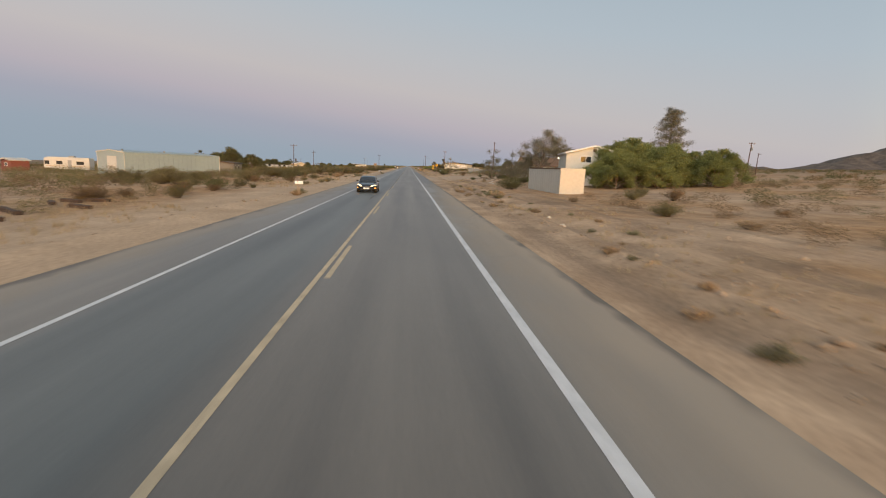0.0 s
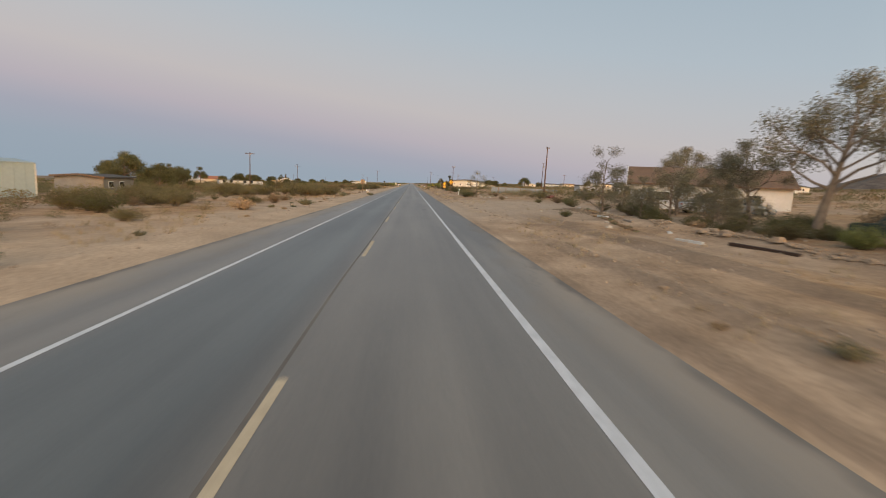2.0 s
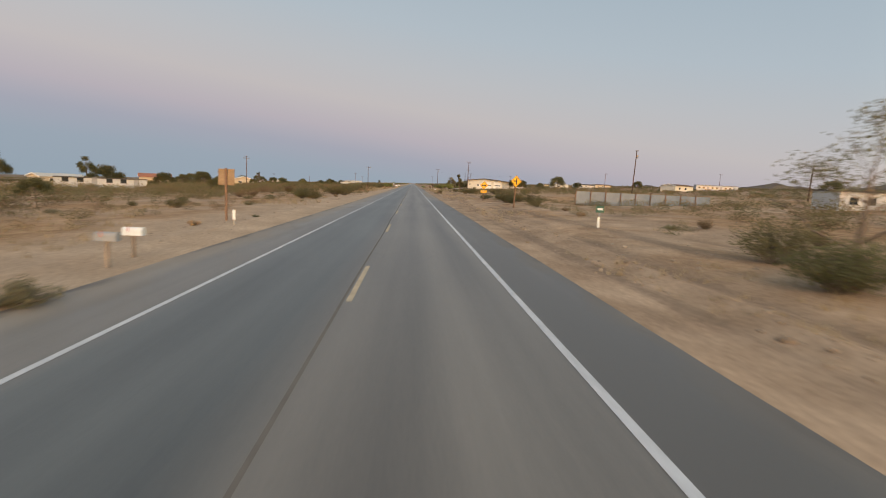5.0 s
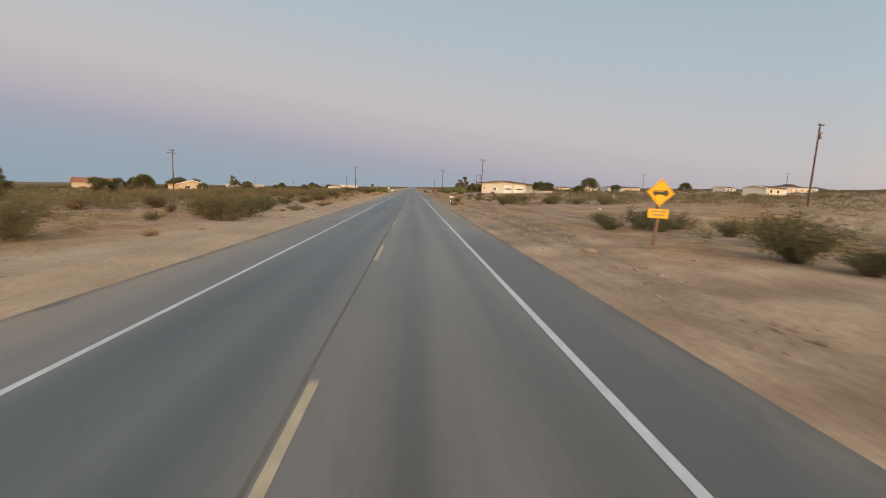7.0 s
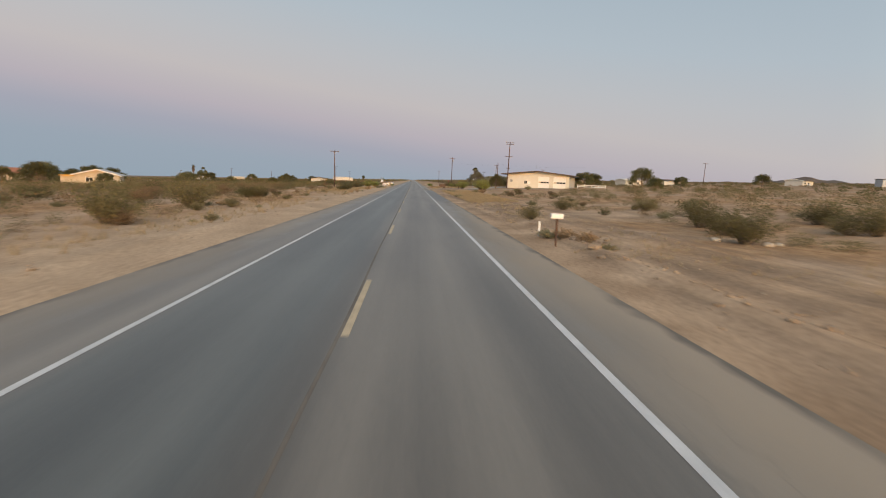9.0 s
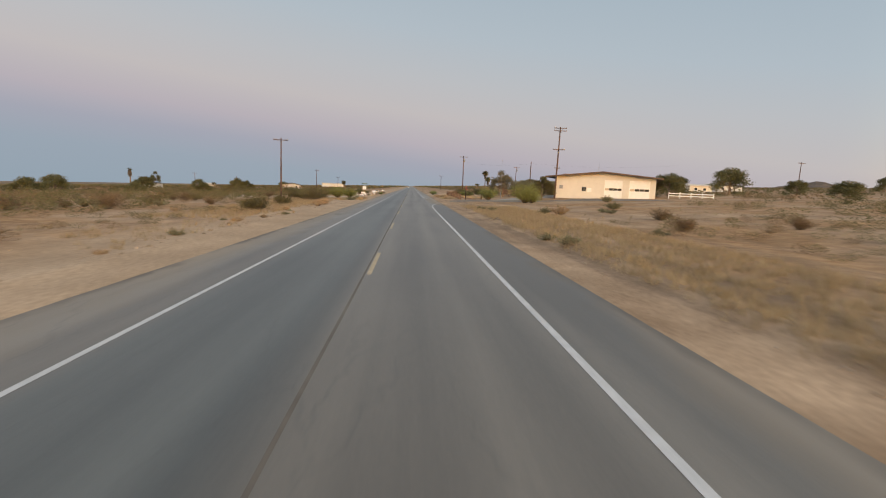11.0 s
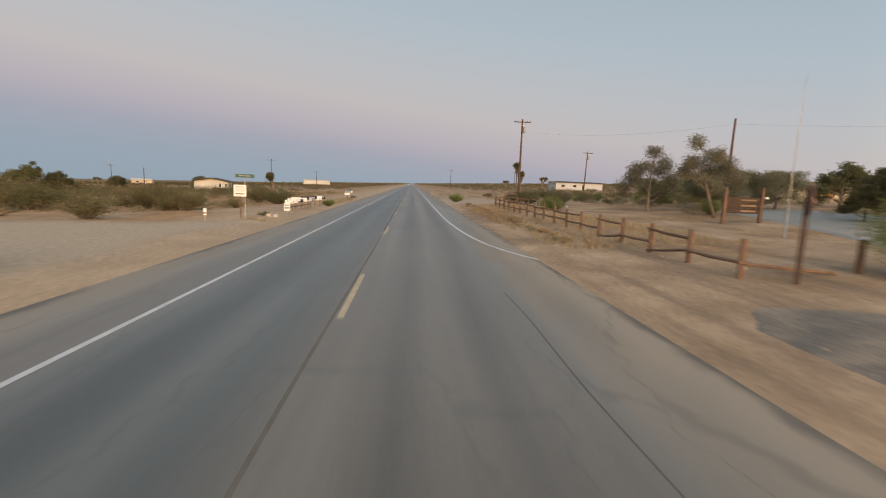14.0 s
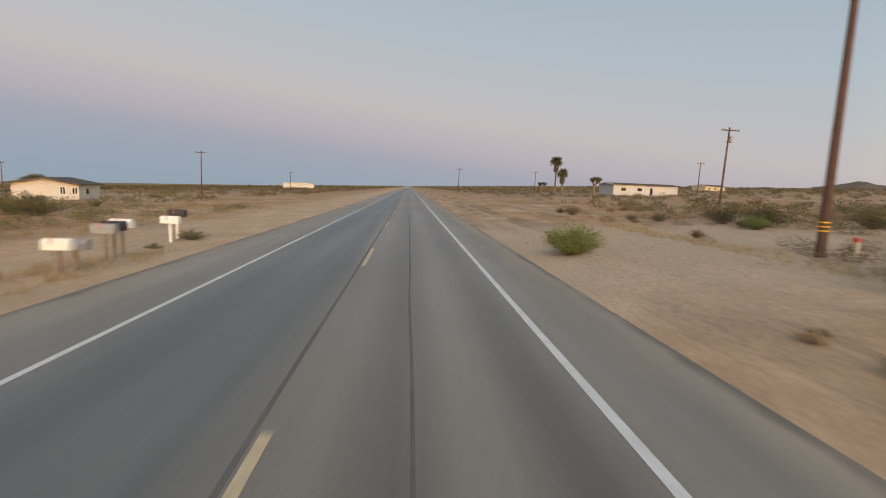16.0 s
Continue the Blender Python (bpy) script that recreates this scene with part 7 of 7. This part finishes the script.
# red tarpaulin heap
bm = bmesh.new()
bmesh.ops.create_icosphere(bm, subdivisions=3, radius=0.85)
for v in bm.verts:
    v.co *= 1 + 0.4 * noise.noise(v.co * 2.2)
    v.co.z = max(-0.1, v.co.z * 0.5)
ob = tagged(part("tarpaulin", bm, FADED_RED), "crumpled faded red tarpaulin heap on sand", "tarpaulin")
ob.matrix_world = pose(26.9, 137.5, ground_height(26.9, 137.5) + 0.1)
# fallen plank and pipe
for x, y, l, t in ((26.0, 428.5, 3.2, 70), (20.5, 433.2, 1.4, 40), (13.4, 190.5, 0.9, 80)):
    ob = tagged(part("plank", one_box(-0.1, 0.1, 0, l, 0, 0.05), WOOD), "weathered plank lying on sand", "plank")
    ob.matrix_world = pose(x, y, ground_height(x, y) + 0.02, 0, 0, t)
# old dark sleepers lying in the grass
for x, y, l, t in ((-16.4, 25.2, 1.3, 40), (-16.2, 27.0, 1.6, 65), (-15.3, 28.0, 1.4, 80), (-14.6, 20.6, 2.6, 50), (-13.6, 23.6, 1.7, 60), (-13.4, 18.2, 1.9, 70), (-17.5, 22.0, 1.2, 20)):
    ob = tagged(part("sleeper", one_box(-0.13, 0.13, 0, l, -0.05, 0.17, bevel=0.015), DARK_WOOD), "old dark timber sleeper lying in dry grass", "timber", "old sleepers")
    ob.matrix_world = pose(x, y, ground_height(x, y), 0, 0, t)
# marker post by the tall pole
root = thing("marker_post", "short tan marker post with a red cap", "post")
part("post", one_box(-0.09, 0.09, -0.09, 0.09, -0.2, 0.55, bevel=0.02), TAN_WALL, root)
part("cap", one_box(-0.10, 0.10, -0.10, 0.10, 0.55, 0.72, bevel=0.03), SIGN_RED, root)
root.matrix_world = pose(18.3, 435.9, ground_height(18.3, 435.9))
# stakes by the pull-out
for x, y in ((24.6, 108.6), (24.9, 108.9), (27.2, 107.6)):
    ob = tagged(part("stake", one_box(-0.06, 0.06, -0.06, 0.06, -0.2, 0.95), WHITE_PAINT), "short white wooden stake", "stake", "white stakes")
    ob.matrix_world = pose(x - 1.5, y - 3.5, ground_height(x - 1.5, y - 3.5))
# propane tank
root = thing("propane_tank", "white horizontal propane tank on feet", "tank")
part("tank", tube(bmesh.new(), [(-1.2, 0, 0.75), (-1.1, 0, 0.75), (-0.85, 0, 0.75), (0.85, 0, 0.75), (1.1, 0, 0.75), (1.2, 0, 0.75)], [0.05, 0.3, 0.45, 0.45, 0.3, 0.05], 14), WHITE_PAINT, root, smooth=True)
for x in (-0.7, 0.7):
    part("foot", one_box(x - 0.08, x + 0.08, -0.3, 0.3, -0.1, 0.36), GREY_PAINT, root)
root.matrix_world = pose(28.2, 94.5, flat_ground(28.2, 94.5), 0, 0, -20)
# white board gate by the station
root = thing("board_fence", "low white board fence beside the station", "fence")
for k in range(5):
    part("post", one_box(2.0 * k - 0.06, 2.0 * k + 0.06, -0.06, 0.06, -0.2, 1.15), WHITE_PAINT, root)
    if k < 4:
        for z in (0.35, 0.8):
            part("board", one_box(2.0 * k + 0.062, 2.0 * k + 1.938, -0.02, 0.02, z, z + 0.16), WHITE_PAINT, root)
root.matrix_world = pose(50, 377, flat_ground(54, 376), 0, 0, -12)


# ---- vehicles ----
def car_paint(name, c):
    return material(name, c, tuple(min(1, v * 1.25 + 0.004) for v in c), 2.0, 0.25, spec=0.5, coat=0.8)


def lamp_material(name, c, k):
    m = bpy.data.materials.new(name); m.use_nodes = True
    b = m.node_tree.nodes["Principled BSDF"]
    b.inputs["Base Color"].default_value = (*c, 1)
    b.inputs["Emission Color"].default_value = (*c, 1)
    b.inputs["Emission Strength"].default_value = k
    return m


HEADLAMP = lamp_material("lit_headlamp", (1.0, 0.70, 0.32), 5.0)
AMBER = lamp_material("lit_amber", (1.0, 0.33, 0.04), 4.0)
LENS = material("clear_lens", (0.3, 0.3, 0.3), (0.4, 0.4, 0.4), 0.4, 0.15, spec=0.6)


def wheel(parent, x, y, r, w):
    t = part("wheel", tube(bmesh.new(), [(x - w / 2, y, r), (x - w / 2 + 0.03, y, r), (x + w / 2 - 0.03, y, r), (x + w / 2, y, r)], [r * 0.92, r, r, r * 0.92], 20), RUBBER, parent, "black tyre")
    part("rim", tube(bmesh.new(), [(x - w / 2 - 0.006, y, r), (x - w / 2 + 0.02, y, r), (x + w / 2 - 0.02, y, r), (x + w / 2 + 0.006, y, r)], [r * 0.35, r * 0.64, r * 0.64, r * 0.35], 14), STEEL, t, "silver rim")


def loft(bm, rings, caps=True):
    """Skin between rings of points."""
    vs = [[bm.verts.new(p) for p in r] for r in rings]
    n = len(vs[0])
    for a, b in zip(vs, vs[1:]):
        for k in range(n):
            bm.faces.new((a[k], a[(k + 1) % n], b[(k + 1) % n], b[k]))
    if caps:
        bm.faces.new(vs[0][::-1]); bm.faces.new(vs[-1])
    bmesh.ops.recalc_face_normals(bm, faces=bm.faces)
    return bm


def dense(rows, n):
    """Rows of numbers, smoothed to n rows."""
    a = np.array(rows, float)
    u = np.linspace(0, len(rows) - 1, n)
    out = []
    for v in u:
        i = min(int(v), len(rows) - 2)
        f = v - i
        p0, p1, p2, p3 = a[max(i - 1, 0)], a[i], a[i + 1], a[min(i + 2, len(rows) - 1)]
        out.append(0.5 * (2 * p1 + (p2 - p0) * f + (2 * p0 - 5 * p1 + 4 * p2 - p3) * f * f + (3 * p1 - p0 - 3 * p2 + p3) * f ** 3))
    return out


def sedan(x, y, turn, paint, label, lit=False, suv=False, z=None, length=4.7, width=1.8, hgt=1.45):
    """The nose points to -y."""
    root = thing("car", label, "car")
    L, W, H = length / 2, width / 2, hgt
    belt = 0.95 if not suv else 1.08
    # lower body: y, half width, underside, shoulder, centre of the bonnet or boot
    st = [(-L, 0.66, 0.34, 0.56, 0.60), (-L + 0.08, 0.80, 0.24, 0.63, 0.68), (-L + 0.3, 0.90, 0.20, 0.70, 0.76), (-L + 0.75, 0.97, 0.19, 0.79, 0.85), (-L + 1.3, 1.0, 0.19, belt - 0.07, belt - 0.02), (-0.4, 1.0, 0.19, belt, belt + 0.01),
          (0.6, 1.0, 0.19, belt + 0.02, belt + 0.03), (L - 1.1, 0.99, 0.20, belt + 0.04, belt + 0.06), (L - 0.45, 0.95, 0.24, belt + 0.03, belt + 0.07), (L - 0.08, 0.88, 0.30, belt - 0.04, belt + 0.02), (L, 0.78, 0.42, belt - 0.18, belt - 0.16)]
    rings = []
    for yy, w, lo, sh, top in dense(st, 34):
        w *= W
        half = [(0.0, lo), (w * 0.80, lo), (w * 0.95, lo + 0.06), (w * 0.99, lo + 0.2), (w, (lo + sh) / 2 + 0.06), (w * 0.985, sh - 0.10), (w * 0.955, sh - 0.03), (w * 0.89, sh + 0.005), (w * 0.6, (sh + top) / 2 + 0.012), (w * 0.3, top - 0.004), (0.0, top)]
        rings.append([(px, yy, pz) for px, pz in half] + [(-px, yy, pz) for px, pz in half[-2:0:-1]])
    body = part("body", loft(bmesh.new(), rings), paint, root, smooth=True)
    # glasshouse: y, half width at the foot, half width at the top, foot, top
    if suv:
        gh = [(-L + 1.15, 0.80, 0.80, belt - 0.06, belt - 0.05), (-L + 1.5, 0.90, 0.78, belt - 0.05, belt + 0.28), (-L + 1.9, 0.92, 0.74, belt - 0.03, H - 0.05), (0.3, 0.93, 0.75, belt, H), (L - 0.6, 0.92, 0.73, belt, H - 0.03), (L - 0.2, 0.88, 0.74, belt, belt + 0.35), (L - 0.08, 0.84, 0.82, belt - 0.02, belt)]
    else:
        gh = [(-L + 1.15, 0.82, 0.82, belt - 0.06, belt - 0.05), (-L + 1.6, 0.90, 0.77, belt - 0.05, belt + 0.22), (-L + 2.1, 0.92, 0.70, belt - 0.03, H - 0.06), (0.25, 0.93, 0.70, belt, H), (L - 1.55, 0.92, 0.69, belt, H - 0.07), (L - 1.0, 0.88, 0.73, belt, belt + 0.24), (L - 0.6, 0.80, 0.80, belt, belt + 0.03)]
    rows = dense(gh, 25)
    def hoop(r, grow):
        yy, a, b, lo, hi = r
        a, b = a * W + grow, b * W + grow
        half = [(a, lo), (a * 0.6 + b * 0.4, lo + (hi - lo) * 0.45), (b + 0.02, lo + (hi - lo) * 0.86), (b - 0.06, hi - 0.012 + grow), (b * 0.5, hi + 0.012 + grow), (0.0, hi + 0.018 + grow)]
        return [(px, yy, pz) for px, pz in half] + [(-px, yy, pz) for px, pz in half[-2::-1]]
    part("glass", loft(bmesh.new(), [hoop(r, 0.0) for r in rows]), DARK_GLASS, root, "dark window glass", smooth=True)
    # painted roof skin over the glass
    bm = bmesh.new()
    skin = []
    for r in rows:
        if r[4] > H - 0.12:
            skin.append([bm.verts.new(p) for p in hoop(r, 0.008)[2:-2]])
    for a, b in zip(skin, skin[1:]):
        for k in range(len(a) - 1):
            bm.faces.new((a[k], a[k + 1], b[k + 1], b[k]))
    part("roof", bm, paint, root, smooth=True)
    rod_at = (0.25, len(rows) // 2)
    for sg in (-1, 1):
        first = next(i for i, r in enumerate(rows) if r[4] > H - 0.12)
        last = max(i for i, r in enumerate(rows) if r[4] > H - 0.12)
        for name, seq in (("windscreen_pillar", rows[1:first + 1]), ("rear_pillar", rows[last:-1])):
            pts = [(sg * (r[2] * W - 0.01), r[0], r[4] - 0.005) for r in seq]
            part(name, tube(bmesh.new(), pts, [0.04] * len(pts), 6), paint, root)
        mid = rows[rod_at[1]]
        part("door_pillar", rod((sg * mid[1] * W, mid[0], mid[3]), (sg * (mid[2] * W + 0.01), mid[0], mid[4] - 0.05), 0.035, 6), BLACK, root)
        # almond headlamp wrapped round the corner of the nose
        lamp = []
        for q in range(9):
            f = q / 8
            px = sg * W * (0.48 + 0.42 * f)
            py = -L + 0.02 + 0.10 * f + 0.30 * f ** 2.2
            zc = 0.575 + 0.115 * f
            t = 0.012 + 0.062 * math.sin(math.pi * min(1, 0.16 + 0.80 * f)) ** 0.7
            lamp.append([(px, py, zc - t), (px, py - 0.03, zc), (px, py, zc + t), (px, py + 0.12, zc)])
        part("headlight", loft(bmesh.new(), lamp), HEADLAMP if lit else LENS, root, "lit warm headlight" if lit else "", smooth=True)
        mark = []
        for q in range(5):
            f = q / 4
            px, py = sg * W * (0.80 + 0.135 * f), -L + 0.09 + 0.25 * f
            mark.append([(px, py, 0.415), (px + sg * 0.02, py - 0.02, 0.43), (px, py, 0.455), (px - sg * 0.05, py + 0.05, 0.43)])
        part("indicator", loft(bmesh.new(), mark), AMBER if lit else LENS, root, "amber side light")
        part("tail_light", one_box(sg * W * 0.68 - 0.17, sg * W * 0.68 + 0.17, L - 0.10, L - 0.005, belt - 0.24, belt - 0.10, bevel=0.02), SIGN_RED, root)
        part("side_mirror", one_box(sg * (W + 0.06) - 0.10, sg * (W + 0.06) + 0.10, -L + 1.62, -L + 1.74, belt, belt + 0.13, bevel=0.04), paint, root)
        for yy in (-L + 0.90, L - 0.98):
            part("wheel_arch", tube(bmesh.new(), [(sg * (W - 0.30), yy, 0.33), (sg * (W + 0.006), yy, 0.33)], [0.365, 0.365], 20), BLACK, root)
            wheel(root, sg * (W - 0.09), yy, 0.32, 0.22)
        for yy in (-0.55, 0.45):
            part("door_seam", one_box(sg * (W + 0.001) - 0.003, sg * (W + 0.001) + 0.003, yy - 0.008, yy + 0.008, 0.35, belt - 0.12), BLACK, root)
            part("door_handle", one_box(sg * (W + 0.004) - 0.012, sg * (W + 0.004) + 0.012, yy + 0.72, yy + 0.90, belt - 0.20, belt - 0.165, bevel=0.006), paint, root)
    part("grille", one_box(-0.42, 0.42, -L - 0.012, -L + 0.08, 0.50, 0.585, bevel=0.02), BLACK, root)
    part("air_intake", one_box(-0.55, 0.55, -L + 0.005, -L + 0.14, 0.24, 0.315, bevel=0.02), BLACK, root)
    part("number_plate", one_box(-0.26, 0.26, -L - 0.03, -L - 0.002, 0.34, 0.47, bevel=0.004), WHITE_PAINT, root, "blank pale plate")
    root.matrix_world = pose(x, y, (flat_ground(x, y) if z is None else z), 0, 0, turn)
    return root


def pickup(x, y, turn):
    """The nose points to -y."""
    root = thing("pickup_truck", "old dark green pickup truck with brush in its bed", "pickup truck")
    green_paint = material("faded_green_paint", (0.025, 0.038, 0.03), (0.05, 0.066, 0.054), 1.2, 0.5)
    W = 0.92
    body = [(-2.5, 0.45), (-2.5, 0.85), (-2.35, 0.98), (-1.2, 1.03), (-0.75, 1.62), (-0.6, 1.68), (0.35, 1.68), (0.5, 1.55), (0.52, 0.45)]
    bm = bmesh.new()
    prism(bm, [(a, b) for a, b in body], -W, W)
    for v in bm.verts:
        v.co.x, v.co.y = v.co.y * (0.86 if v.co.z > 1.2 else 1.0), v.co.x
    bmesh.ops.recalc_face_normals(bm, faces=bm.faces)
    bmesh.ops.bevel(bm, geom=list(bm.edges), offset=0.04, segments=2, profile=0.5, affect="EDGES")
    part("cab", bm, green_paint, root)
    for sg in (-1, 1):
        part("bed_side", one_box(sg * W - 0.05, sg * W + 0.05, 0.56, 2.5, 0.45, 1.05, bevel=0.02), green_paint, root)
        part("side_window", one_box(sg * 0.87 - 0.03, sg * 0.87 + 0.03, -0.55, 0.3, 1.12, 1.55), DARK_GLASS, root)
        part("headlight", tube(bmesh.new(), [(sg * 0.68, -2.45, 0.72), (sg * 0.68, -2.53, 0.72)], [0.11, 0.09], 12), LENS, root)
        for yy in (-1.65, 1.55):
            t = part("wheel", tube(bmesh.new(), [(sg * 0.80 - 0.11, yy, 0.36), (sg * 0.80 + 0.13, yy, 0.36)], [0.36, 0.36], 20), RUBBER, root, "black tyre")
            part("rim", tube(bmesh.new(), [(sg * 0.80 - 0.12, yy, 0.36), (sg * 0.80 + 0.15, yy, 0.36)], [0.23, 0.2], 14), WHITE_PAINT, t, "white painted rim")
    part("tailgate", one_box(-W + 0.052, W - 0.052, 2.42, 2.5, 0.47, 1.03, bevel=0.02), green_paint, root)
    part("bed_floor", one_box(-W + 0.052, W - 0.052, 0.56, 2.41, 0.5, 0.58), DARK_ROOF, root)
    part("bumper", one_box(-W, W, -2.62, -2.505, 0.42, 0.58, bevel=0.03), STEEL, root)
    part("windscreen", one_box(-0.7, 0.7, -1.02, -0.98, 1.1, 1.5), DARK_GLASS, root).rotation_euler = (0, 0, 0)
    root.matrix_world = pose(x, y, flat_ground(x, y), 0, 0, turn)
    r = np.random.default_rng(77)
    c = np.stack([x + r.uniform(-0.8, 0.8, 160), y + r.uniform(0.6, 2.4, 160), flat_ground(x, y) + r.uniform(0.6, 1.5, 160)], 1)
    tagged(foliage("cut_brush", leaf_cloud(r, c, 0.22, 30, 0.05), TUMBLE, None), "heap of cut dry brush in a pickup bed", "brush")


sedan(-1.95, 45.0, 0, car_paint("black_car_paint", (0.009, 0.010, 0.013)), "black sedan with lit headlights on the opposite lane", lit=True, z=0.02)
sedan(28.6, 94.4, 78, car_paint("white_car_paint", (0.5, 0.5, 0.5)), "white parked sedan before the long house")
sedan(30.2, 91.6, 70, car_paint("grey_car_paint", (0.14, 0.15, 0.16)), "grey parked sedan in the yard")
pickup(22.5, 70.2, 180)
sedan(-2.0, 900, 0, WHITE_PAINT, "white vehicle far down the road", suv=True, lit=True, hgt=2.2, z=0.02)
